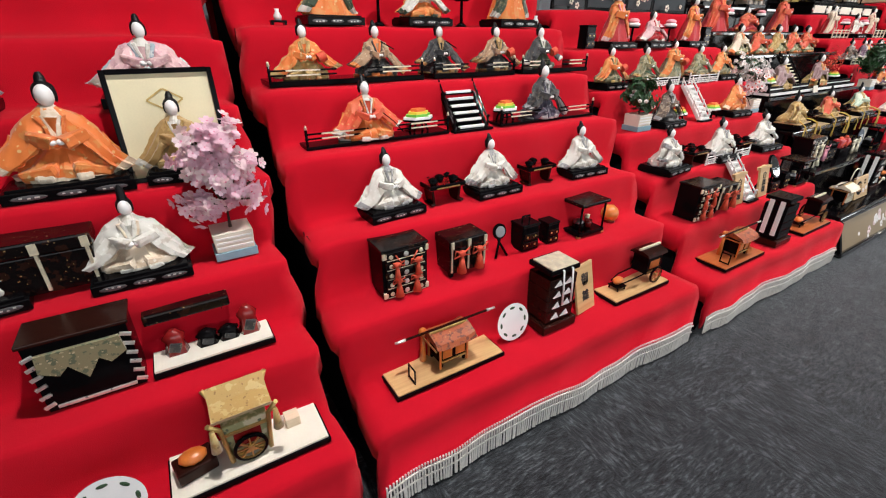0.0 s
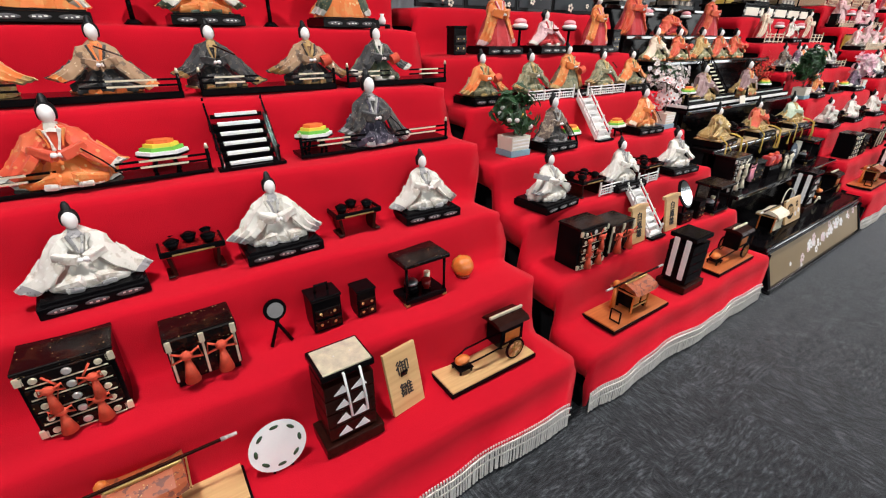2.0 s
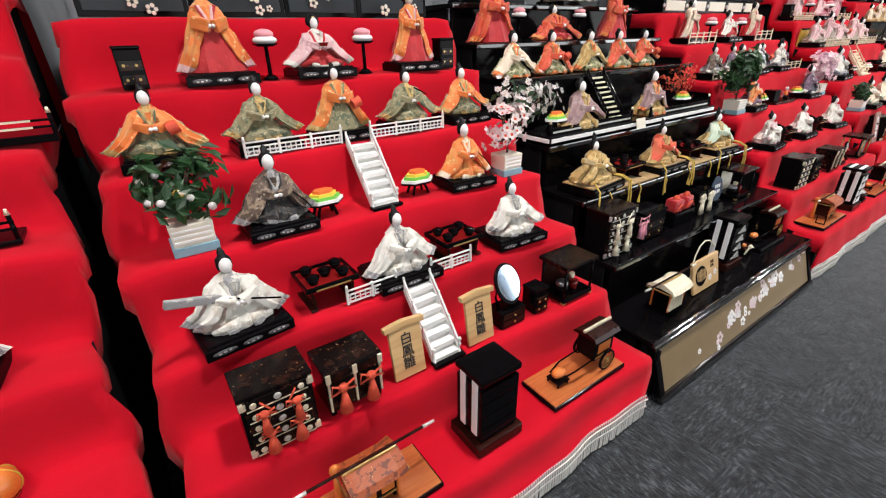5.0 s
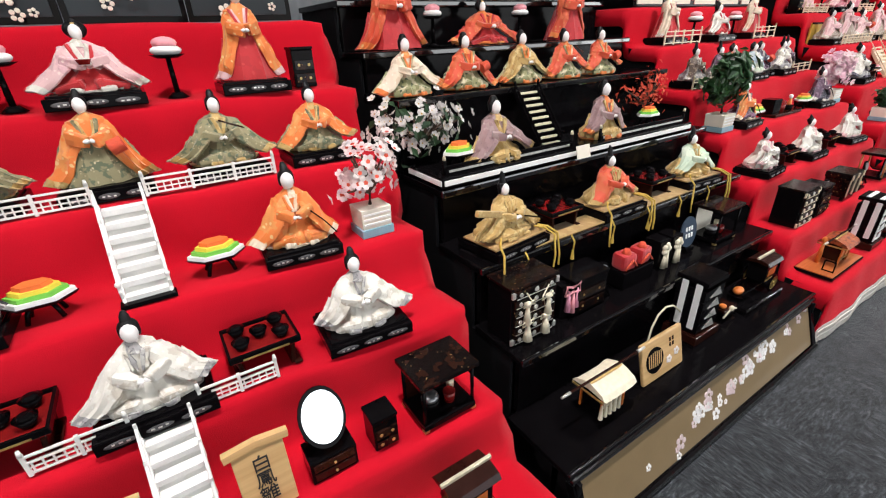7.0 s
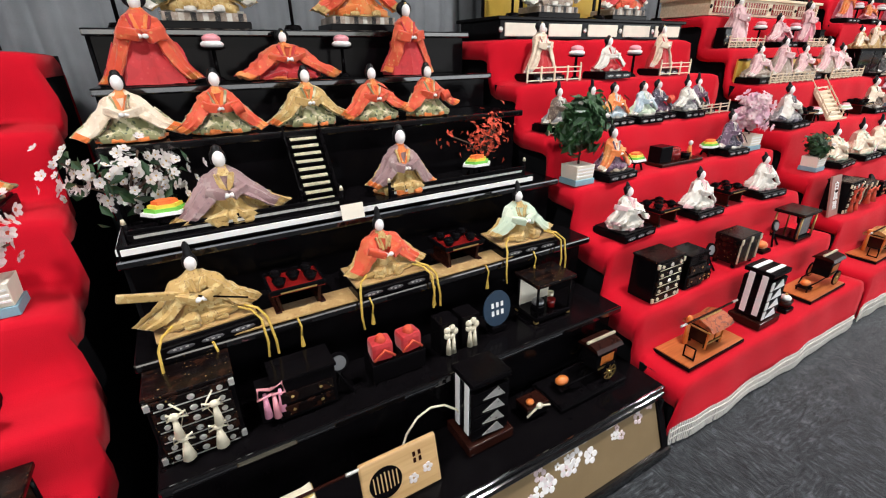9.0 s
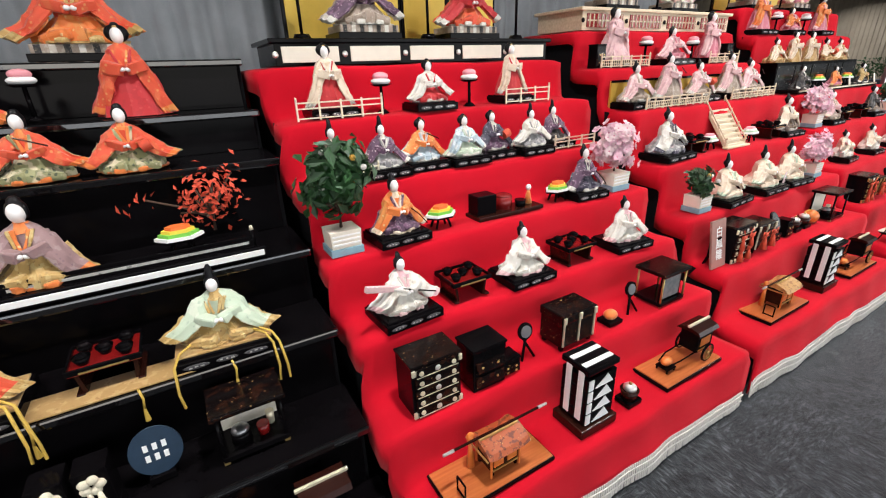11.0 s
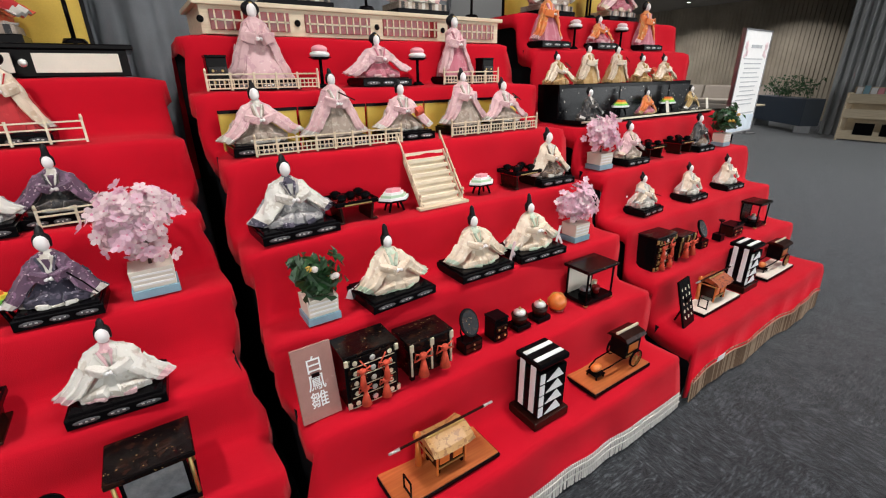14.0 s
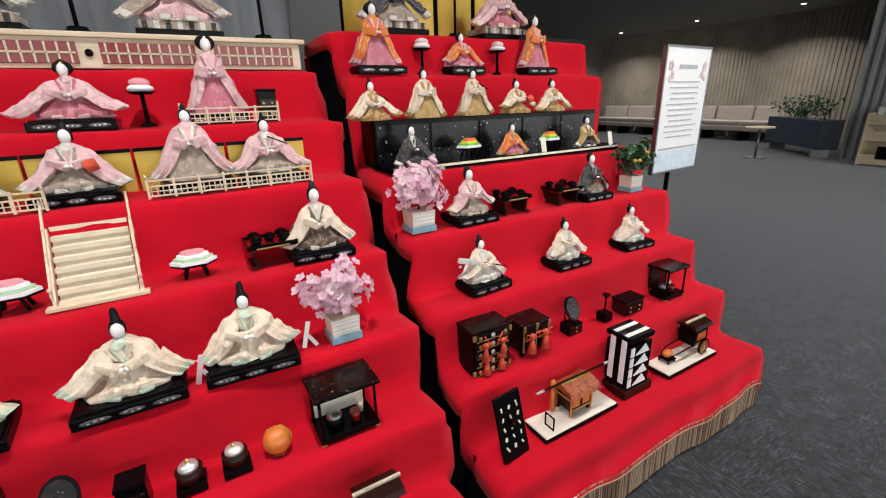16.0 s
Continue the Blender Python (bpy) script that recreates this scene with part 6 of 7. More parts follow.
put("rail_c", lambda: railing(0.31, 4), at("C", 5, 2.93, 0.01, -0.015))
put("stairs_c", lambda: stairs(WHITE, 0.085, 0.19, 0.16), at("C", 4, 2.72, 0.02, -0.005))
put("citrus_c", lambda: blossom_tree("citrus", 11, 0.095), at("C", 4, 2.15, 0.1))
set_doll("C", 4, 2.38, 0, label="seated minister doll in dark brown brocade", robe="brown", skirt="black", trim="grey", w=0.17, h=0.21, hat="eboshi", item="bow", seed=5, group="minister dolls")
set_doll("C", 4, 3.08, -4, label="seated minister doll in orange brocade", robe="orange", skirt="orange", trim="cream", w=0.17, h=0.21, hat="eboshi", item="bow", seed=6, group="minister dolls")
cakes("C", 4, (2.53, 2.88))
put("sakura_c", lambda: blossom_tree("pale", 4, 0.085), at("C", 4, 3.3, 0.1))
servants("C", ((2.19, 6, "staff"), (2.68, 0, ""), (3.16, -4, "")), seed0=10, **WHITE_ATT)
tables("C", 3, (2.44, 2.91))
put("rail_c2", lambda: railing(0.16, 3), at("C", 3, 2.55, 0.01, -0.015))
put("rail_c2", lambda: railing(0.16, 3), at("C", 3, 2.84, 0.01, -0.015))
put("stairs_c2", lambda: stairs(WHITE, 0.085, 0.19, 0.16), at("C", 2, 2.69, 0.02, -0.005))
put("chest1", lambda: drawer_chest(), at("C", 2, 2.2, 0.1))
put("chest2", lambda: lidded_chest(), at("C", 2, 2.39, 0.1))
put("board_c", lambda: sign_board("白鳳雛", 0.075, 0.12, True, TRAYPALE, INK, 10, 0.03, "small roofed wooden board with brushed characters"), at("C", 2, 2.565, 0.03, 0.0))
put("board_c", lambda: sign_board("白鳳雛", 0.075, 0.12, True, TRAYPALE, INK, 10, 0.03), at("C", 2, 2.83, 0.03, 0.0))
put("mirror_big", lambda: mirror_stand(True), at("C", 2, 2.97, 0.06, 0.02))
put("cab2", lambda: box_cabinet(), at("C", 2, 3.1, 0.05, 0.02))
put("tea", lambda: tea_shelf(), at("C", 2, 3.27, 0.1))
put("pal_c", lambda: palanquin(TRAY, ORANGE), at("C", 1, 2.33, 0.15))
put("boxes_plain", lambda: stacked_boxes(False, False, SILVER), at("C", 1, 2.73, 0.105, 0.02))
put("ox_c", lambda: ox_cart(TRAY), at("C", 1, 3.13, 0.14))

# ---- stand D ----
D_K = dict(robe="vermilion", skirt="red", trim="orange", hat="hair", group="court lady dolls")
set_doll("D", 6, 3.73, 0, label="standing court lady doll in flowing vermilion robe", w=0.24, h=0.3, stand=True, base=False, seed=1, **D_K)
set_doll("D", 6, 4.19, 0, label="seated court lady doll in flowing vermilion robe", w=0.25, h=0.19, base=False, seed=2, spread=1.2, **D_K)
set_doll("D", 6, 4.72, 0, label="standing court lady doll in flowing vermilion robe", w=0.22, h=0.3, stand=True, base=False, seed=3, **D_K)
lamps("D", (3.94, 4.43), back=0.06)
for i, (x, r, k, it) in enumerate(((3.64, "cream", "moss", ""), (3.9, "vermilion", "moss", "drum"), (4.19, "gold", "moss", ""), (4.44, "vermilion", "moss", "flute"), (4.68, "vermilion", "moss", "drum"))):
    set_doll("D", 5, x, 0, back=0.0, label="musician doll in " + {"cream": "cream", "vermilion": "vermilion and olive", "gold": "gold"}[r] + " brocade on black lacquer", robe=r, skirt=k, trim="orange", w=0.185, h=0.21, hat="cap", base=False, item=it, seed=i, spread=1.15, group="musician dolls")


def big_platform(w, d, h):
    root = thing("lacquer_platform", "wide black lacquer platform with pale edge strips and rails", "platform", "lacquer platforms")
    Mesh().box((0, 0, h / 2), (w, d, h), LACQUER, bevel=0.003).obj("board", root)
    # white strips along the board's front and left edge
    Mesh().box((0, -d / 2 - 0.002, h * 0.5), (w * 0.99, 0.005, h * 0.5), CARD, bevel=0.001).obj("pale_edge", root, "pale strip along the platform edge")
    Mesh().box((-w / 2 - 0.002, 0, h * 0.5), (0.005, d * 0.97, h * 0.5), CARD, bevel=0.001).obj("pale_edge", root, "pale strip along the platform edge")
    for q in (-1, 1):
        Mesh().box((q * w * 0.27, -d / 2 + 0.03, h + 0.026), (w * 0.42, 0.006, 0.01), LACQUER, bevel=0.001).obj("rail", root)
        Mesh().box((q * w * 0.27, -d / 2 + 0.03, h + 0.01), (w * 0.42, 0.012, 0.02), LACQUER, bevel=0.001).obj("rail_board", root)
        Mesh().box((q * w * 0.27, -d / 2 + 0.0235, h + 0.012), (w * 0.4, 0.002, 0.008), SILVER).obj("silver_line", root)
        for x in (0.06, 0.48):
            Mesh().cyl((q * w * x, -d / 2 + 0.03, h), 0.006, 0.006, 0.05, LACQUER, 8).obj("post", root)
            Mesh().cyl((q * w * x, -d / 2 + 0.03, h + 0.05), 0.007, 0.004, 0.014, PALEGILT, 8).obj("finial", root)
    return root


put("bigplat", lambda: big_platform(1.42, 0.22, 0.035), at("D", 4, 4.27, 0.22, -0.03))
set_doll("D", 4, 3.85, 4, up=0.035, label="seated minister doll in mauve robe and gold skirt", robe="mauve", skirt="gold", trim="gold", w=0.22, h=0.23, hat="cap", base=False, seed=5, spread=1.15, group="minister dolls")
set_doll("D", 4, 4.43, -4, up=0.035, label="seated minister doll in mauve robe and gold skirt", robe="mauve", skirt="gold", trim="orange", w=0.2, h=0.24, hat="cap", base=False, seed=6, group="minister dolls")
cakes("D", 4, (3.69, 4.76), up=0.035)
put("stairs_d", lambda: stairs(LACQUER, 0.11, 0.2, 0.16, 9, True, PALEGILT, True), at("D", 4, 4.13, 0.02, 0.04, 0, 0.035))
put("white_spray", lambda: blossom_tree("white", 8), at("D", 4, 3.6, 0.1, 0.12, 0, 0.06))
put("red_spray", lambda: blossom_tree("redspray", 9), at("D", 4, 4.86, 0.1, 0.1, 0, 0.06))


def small_card(w=0.075, h=0.05):
    root = thing("note_card", "blank cream card leaning on a lacquer platform", "card", "note cards")
    Mesh().box((0, 0, h / 2), (w, 0.002, h), PAPER).obj("card", root).matrix_basis = Matrix.Rotation(radians(-14), 4, "X")
    return root


put("card_d", small_card, at("D", 4, 4.2, 0.01, -0.062))
ATT_D = dict(trim="gold", w=0.21, h=0.19, hat="tall", cloth=True, group="attendant dolls")
set_doll("D", 3, 3.72, 6, label="kneeling attendant doll in gold brocade on yellow silk", robe="gold", skirt="gold", item="staff", seed=1, **ATT_D)
set_doll("D", 3, 4.25, 0, label="kneeling attendant doll in orange and mauve on yellow silk", robe="vermilion", skirt="gold", seed=2, **ATT_D)
set_doll("D", 3, 4.81, -4, label="kneeling attendant doll in pale green on yellow silk", robe="mint", skirt="gold", seed=3, **ATT_D)
tables("D", 3, (3.97, 4.54))


def gold_runner(w):
    root = thing("gold_runner", "gold brocade runner hanging over a shelf edge with tassels", "runner")
    Mesh().box((0, -0.05, 0.003), (w, 0.09, 0.005), SILK["ochre"], bevel=0.001).obj("cloth", root)
    for k in range(6):
        x = -w / 2 + w * (k + 0.5) / 6
        Mesh().tube([(x, -0.1, 0.005), (x + 0.006, -0.112, -0.02), (x + 0.002, -0.112, -0.05)], 0.003, YELLOWSILK).obj("cord", root)
        Mesh().cyl((x + 0.002, -0.112, -0.085), 0.007, 0.003, 0.036, YELLOWSILK, 7).obj("tassel", root)
    return root


put("runner_d", lambda: gold_runner(1.3), at("D", 3, 4.27, 0.19, -0.035))
put("chest_d", lambda: drawer_chest(0.17, 0.175, 0.1, True, 6, SILVER, CREAM), at("D", 2, 3.66, 0.1))
put("cab4", lambda: box_cabinet(0.13, 0.1, 0.08, False), at("D", 2, 3.92, 0.08))
put("smirror", small_mirror, at("D", 2, 4.02, 0.04, 0.0))


def silk_bags():
    root = thing("silk_bag_boxes", "pair of red brocade wrapped boxes on a lacquer base", "boxes")
    Mesh().box((0, 0, 0.03), (0.16, 0.07, 0.06), LACQUER, bevel=0.002).obj("base", root)
    for q in (-1, 1):
        b = Mesh().box((q * 0.042, 0, 0.088), (0.062, 0.055, 0.056), SILK["red"], (0, 0, q * 6), 0.012)
        b.cyl((q * 0.042, -0.004, 0.11), 0.02, 0.008, 0.022, TASSEL, 10)
        b.tube([(q * 0.042 - 0.03, -0.03, 0.07), (q * 0.042, -0.034, 0.1), (q * 0.042 + 0.03, -0.03, 0.07)], 0.004, TASSEL)
        b.obj("silk_bag", root, "red brocade bag")
    return root


def tassel_pair():
    root = thing("cord_tassel_pair", "pair of cream corded boxes with hanging tassels", "boxes")
    for q in (-1, 1):
        Mesh().box((q * 0.036, 0.02, 0.05), (0.06, 0.06, 0.1), LACQUER, bevel=0.003).obj("box", root)
        k = Mesh()
        for a in range(5):
            k.ball((q * 0.036 + 0.014 * math.cos(a * 1.257), -0.016, 0.07 + 0.014 * math.sin(a * 1.257)), (0.011, 0.007, 0.011), CREAM, 8, 6)
        k.obj("knot", root)
        for d in (-0.008, 0.008):
            Mesh().cyl((q * 0.036 + d, -0.018, 0.0), 0.009, 0.004, 0.055, CREAM, 8).obj("tassel", root)
    return root


def blue_fan():
    root = thing("round_fan", "dark blue round fan with white writing marks on a stand", "fan")
    m = mat("dark_blue_paper", (0.015, 0.035, 0.065), 0.4, 0, 0.3, 40, 0.1)
    pl = Matrix.Rotation(radians(-8), 4, "X")
    Mesh().cyl((0, 0.004, 0.085), 0.058, 0.058, 0.006, m, 28, (90, 0, 0), 1.15).obj("leaf", root).matrix_basis = pl
    for k in range(6):
        Mesh().box((-0.02 + 0.02 * (k % 3), -0.003, 0.07 + 0.03 * (k // 3)), (0.01, 0.002, 0.018), CARD).obj("writing", root).matrix_basis = pl
    Mesh().box((0, 0.01, 0.01), (0.06, 0.04, 0.02), LACQUER, bevel=0.002).obj("stand", root)
    return root


put("bags", silk_bags, at("D", 2, 4.2, 0.07))
put("tassels", tassel_pair, at("D", 2, 4.43, 0.06))
put("fan", blue_fan, at("D", 2, 4.6, 0.03, 0.02))
put("tea_d", lambda: tea_shelf(0.14, 0.13, 0.1, PAPER), at("D", 2, 4.82, 0.1))
put("pal_d", lambda: palanquin(TRAY, CREAM, LACQUER, False, 0.36, True), at("D", 1, 3.77, 0.1, -0.04))


def wooden_plaque():
    root = thing("wooden_plaque", "pale wooden plaque with a dark ribbed crest and blossoms", "plaque")
    pl = Matrix.Rotation(radians(-14), 4, "X")
    Mesh().box((0, 0, 0.055), (0.165, 0.01, 0.11), TRAYPALE, bevel=0.004).obj("board", root).matrix_basis = pl
    c = Mesh().cyl((-0.035, -0.0052, 0.055), 0.034, 0.034, 0.0016, LACQUER, 24, (90, 0, 0))
    c.obj("crest", root).matrix_basis = pl
    for k in range(7):
        Mesh().box((-0.059 + 0.008 * k, -0.0075, 0.058), (0.0022, 0.0014, 0.042 - 0.003 * abs(k - 3)), TRAYPALE).obj("crest_rib", root).matrix_basis = pl
    for k in range(4):
        Mesh().box((0.03 + 0.012 * (k % 2), -0.0056, 0.072 + 0.014 * (k // 2)), (0.006, 0.0014, 0.01), BROWNLAC).obj("writing", root).matrix_basis = pl
    for x, z in ((0.022, 0.035), (0.055, 0.045)):
        f = Mesh()
        for a in range(5):
            f.cyl((x + 0.007 * math.cos(a * 1.257), -0.0056, z + 0.007 * math.sin(a * 1.257)), 0.005, 0.004, 0.0016, BLOSSOM, 7, (90, 0, 0))
        f.obj("blossom", root).matrix_basis = pl
    return root




def pink_cords():
    root = thing("cord_bundle", "bundle of pink silk cords hung on a black stand", "cords")
    Mesh().box((0, 0.02, 0.06), (0.07, 0.04, 0.12), LACQUER, bevel=0.003).obj("stand", root)
    for k, (x, z) in enumerate(((-0.016, 0.03), (0.006, 0.02), (0.022, 0.036))):
        Mesh().cyl((x, -0.012, z), 0.011, 0.005, 0.075, RICEPINK if k % 2 else ROSY, 9).obj("tassel", root)
    for q in (-1, 1):
        Mesh().tube([(0, -0.012, 0.115), (q * 0.03, -0.016, 0.13), (q * 0.034, -0.014, 0.095), (0, -0.014, 0.1)], 0.0045, RICEPINK).obj("loop", root)
    return root


def loop_cord():
    root = thing("looped_cord", "long cream cord looped beside the lacquer boxes", "cord")
    pts = [(0.1 * math.cos(a) - 0.02 * a, 0.03 * math.sin(a), 0.16 * max(0.02, math.sin(a)) + 0.004) for a in [0.0, 0.4, 0.8, 1.2, 1.6, 2.0, 2.4, 2.8, 3.14]]
    Mesh().tube(pts, 0.0035, CREAM).obj("cord", root)
    Mesh().cyl((-0.162, 0, 0.0), 0.009, 0.004, 0.03, CREAM, 8).obj("tassel", root)
    return root


put("pink_cords", pink_cords, at("D", 2, 3.83, 0.05, -0.02))
put("loop_cord", loop_cord, at("D", 1, 4.28, 0.02, 0.06))
put("plaque", wooden_plaque, at("D", 1, 4.1, 0.02, -0.02))
put("boxes_d", lambda: stacked_boxes(False, True, SILVER), at("D", 1, 4.41, 0.105, 0.02))


def corded_box():
    root = thing("corded_letter_box", "small black letter box tied with cream cord", "box")
    Mesh().box((0, 0, 0.018), (0.09, 0.06, 0.036), LACQUER, bevel=0.003).obj("box", root)
    Mesh().box((0, 0, 0.042), (0.095, 0.065, 0.012), BROWNLAC, bevel=0.003).obj("lid", root)
    Mesh().tube([(-0.05, -0.034, 0.02), (0.0, -0.036, 0.05), (0.05, -0.034, 0.03)], 0.004, CREAM).obj("cord", root)
    Mesh().ball((0, -0.036, 0.05), (0.014, 0.01, 0.012), CREAM, 8, 6).obj("knot", root)
    Mesh().ball((-0.02, -0.01, 0.055), (0.016, 0.014, 0.01), ORANGE, 8, 6).obj("seal", root)
    return root


put("letter_box", corded_box, at("D", 1, 4.62, 0.06, 0.03))
put("cart_d", lambda: ox_cart(LACQUER, LACQUER, 0.3), at("D", 1, 4.86, 0.14))

# ---- stand E ----
E_K = dict(trim="white", hat="hair", group="court lady dolls")
set_doll("E", 6, 5.38, 0, back=0.05, label="standing court lady doll in cream robe and red skirt", robe="cream", skirt="red", w=0.17, h=0.24, stand=True, seed=1, **E_K)
set_doll("E", 6, 5.81, 0, label="seated court lady doll in white robe and red skirt", robe="white", skirt="red", w=0.17, h=0.18, seed=2, **E_K)
set_doll("E", 6, 6.3, 0, back=0.05, label="standing court lady doll in cream robe and red skirt", robe="cream", skirt="red", w=0.16, h=0.24, stand=True, seed=3, **E_K)
lamps("E", (5.59, 6.03))
put("rail_e", lambda: railing(0.34, 5, PALEGILT, 0.065, False), at("E", 6, 5.39, 0.01, -0.01))
put("rail_e2", lambda: railing(0.27, 4, PALEGILT, 0.065, False), at("E", 6, 6.34, 0.01, 0.0))
for i, (x, r, k, hat, it, bk) in enumerate(((5.29, "brown", "grey", "tall", "", 0.03), (5.47, "violet", "grey", "tall", "", 0.0), (5.65, "orange", "blue", "hair", "flute", 0.02), (5.84, "blue", "mint", "hair", "", 0.0), (6.01, "navy", "violet", "hair", "drum", 0.04), (6.2, "white", "grey", "tall", "", 0.0), (6.38, "violet", "black", "tall", "", 0.05))):
    set_doll("E", 5, x, 0, back=bk, label="seated musician doll in " + {"brown": "brown", "violet": "violet", "orange": "orange", "blue": "pale blue", "navy": "navy", "white": "white"}[r] + " brocade", robe=r, skirt=k, trim="white", w=0.155, h=0.17, hat=hat, item=it, seed=i, group="musician dolls")
put("rail_e3", lambda: railing(0.26, 4, PALEGILT, 0.05, False), at("E", 5, 6.46, 0.01, 0.01))
put("rail_e3", lambda: railing(0.26, 4, PALEGILT, 0.05, False), at("E", 5, 5.3, 0.01, -0.01))
put("citrus_e", lambda: blossom_tree("citrus", 21, 0.095, 1.65), at("E", 4, 5.22, 0.1))
set_doll("E", 4, 5.42, 3, label="seated minister doll in orange brocade and violet skirt", robe="orange", skirt="violet", trim="cream", w=0.17, h=0.2, hat="eboshi", item="bow", seed=5, group="minister dolls")
set_doll("E", 4, 6.35, -3, label="seated minister doll in violet brocade", robe="violet", skirt="navy", trim="white", w=0.16, h=0.2, hat="eboshi", item="bow", seed=6, group="minister dolls")
cakes("E", 4, (5.61, 6.21))


def smoking_tray():
    root = thing("go_board_tray", "long dark tray with black and red lacquer boxes", "tray")
    Mesh().box((0, 0, 0.008), (0.33, 0.1, 0.016), BROWNLAC, bevel=0.002).obj("tray_board", root)
    Mesh().box((-0.11, 0.01, 0.055), (0.09, 0.07, 0.078), LACQUER, bevel=0.003).obj("black_box", root)
    b = Mesh().cyl((0.0, 0.015, 0.016), 0.036, 0.036, 0.05, REDLAC, 16)
    b.ball((0, 0.015, 0.068), (0.034, 0.034, 0.012), REDLAC, 16, 6)
    b.obj("red_tub", root)
    Mesh().cyl((0.07, -0.01, 0.016), 0.02, 0.024, 0.03, LACQUER, 14).obj("bowl", root)
    o = Mesh().cyl((0.13, 0.01, 0.016), 0.018, 0.006, 0.06, SILK["orange"], 10)
    o.ball((0.13, 0.01, 0.084), (0.012, 0.012, 0.013), FACE, 8, 6)
    o.obj("tassel_ornament", root)
    return root


put("long_tray", smoking_tray, at("E", 4, 5.92, 0.1, 0.01))
put("sakura_e", lambda: blossom_tree("blush", 6, 0.1, 1.18), at("E", 4, 6.56, 0.1))
ATT_E = dict(label="kneeling attendant doll in white and pink silk with a cap", robe="white", skirt="white", trim="pink", w=0.18, h=0.19, hat="eboshi", group="attendant dolls")
servants("E", ((5.34, 4, "staff"), (5.85, 0, ""), (6.43, -4, "")), seed0=20, **ATT_E)
tables("E", 3, (5.59, 6.13))
put("chest_e", lambda: drawer_chest(0.15, 0.16, 0.1, False, 5), at("E", 2, 5.32, 0.1))
put("cab_e", lambda: box_cabinet(0.1, 0.12, 0.08, False), at("E", 2, 5.51, 0.08))
put("cab_low", lambda: box_cabinet(0.06, 0.04, 0.05, False), at("E", 2, 5.61, 0.05, 0.01))
put("smirror", small_mirror, at("E", 2, 5.71, 0.04, 0.03))
put("chest_e2", lambda: lidded_chest(0.15, 0.12, 0.1, False), at("E", 2, 5.91, 0.1))
put("obox", orange_box, at("E", 2, 6.14, 0.06, 0.01))
put("smirror", small_mirror, at("E", 2, 6.27, 0.04, 0.03))
put("case_e", lambda: glass_case(), at("E", 2, 6.47, 0.11))
put("pal_e", lambda: palanquin(TRAY, ORANGE, BROWNLAC), at("E", 1, 5.43, 0.15))
put("boxes_e", lambda: stacked_boxes(False), at("E", 1, 5.83, 0.105, 0.02))
put("braz", brazier, at("E", 1, 6.03, 0.05, 0.02))
put("ox_c", lambda: ox_cart(TRAY), at("E", 1, 6.37, 0.14))

# ---- stand F ----
F_K = dict(trim="pink", hat="hair", group="court lady dolls")
set_doll("F", 6, 7.06, 0, back=0.04, label="standing court lady doll in pale pink robes", robe="pink", skirt="pink", w=0.21, h=0.28, stand=True, seed=1, **F_K)
set_doll("F", 6, 7.55, 0, back=0.01, label="seated court lady doll in pale pink and rose robes", robe="pink", skirt="rose", w=0.2, h=0.19, seed=2, spread=1.2, **F_K)
set_doll("F", 6, 7.98, 0, back=0.04, label="standing court lady doll in pale pink robes", robe="pink", skirt="rose", w=0.18, h=0.28, stand=True, seed=3, **F_K)
lamps("F", (7.29, 7.75))
put("rail_f", lambda: railing(0.4, 6, WOOD, 0.055), at("F", 6, 7.05, 0.01, -0.01))
put("rail_f2", lambda: railing(0.33, 5, WOOD, 0.055), at("F", 6, 8.02, 0.01, -0.01))
put("cab3", lambda: box_cabinet(), at("F", 6, 8.16, 0.05, 0.05))
put("cab3", lambda: box_cabinet(), at("F", 6, 6.9, 0.05, 0.05))
for i, (x, st, it) in enumerate(((6.97, False, ""), (7.25, True, "flute"), (7.54, False, "drum"), (7.86, True, ""), (8.1, False, "flute"))):
    set_doll("F", 5, x, 0, back=0.05, label=("standing" if st else "seated") + " musician doll in pink silk and taupe skirt", robe="pink", skirt="taupe", trim="white", w=0.19, h=0.2 if not st else 0.235, hat="eboshi", stand=st, item=it, seed=i, spread=1.1, group="musician dolls")
put("rail_f3", lambda: railing(0.55, 9, WOOD, 0.055), at("F", 5, 7.2, 0.01, -0.015))
put("rail_f4", lambda: railing(0.5, 8, WOOD, 0.055), at("F", 5, 7.97, 0.01, -0.015))


def low_gold_screen():
    root = thing("low_gold_screen", "row of low gold panels with black top rail", "screen")
    for k in range(5):
        p = Mesh().box((-0.56 + 0.28 * k, 0, 0.07), (0.27, 0.012, 0.14), GOLDLEAF, bevel=0.002).obj("panel", root, "gold leaf panel")
        Mesh().box((-0.56 + 0.28 * k, -0.007, 0.137), (0.275, 0.006, 0.012), LACQUER, bevel=0.001).obj("top_rail", p)
    return root


put("lowscreen", low_gold_screen, at("F", 5, 7.55, 0.02, 0.16))
put("stairs_f", lambda: stairs(WOOD, 0.18, 0.23, 0.17, 9, True, TREAD), at("F", 4, 7.56, 0.02, -0.005))
set_doll("F", 4, 6.98, 3, label="seated minister doll in white and grey brocade", robe="white", skirt="grey", trim="navy", w=0.22, h=0.22, hat="eboshi", item="", seed=5, group="minister dolls")
set_doll("F", 4, 8.19, -3, label="seated minister doll in cream and brown silk", robe="cream", skirt="brown", trim="white", w=0.18, h=0.22, hat="eboshi", item="", seed=6, group="minister dolls")
tables("F", 4, (7.2, 8.03))
cakes("F", 4, (7.37, 7.8), True)
put("citrus_f", lambda: blossom_tree("citrus", 31, 0.09, 0.7), at("F", 3, 6.97, 0.09))
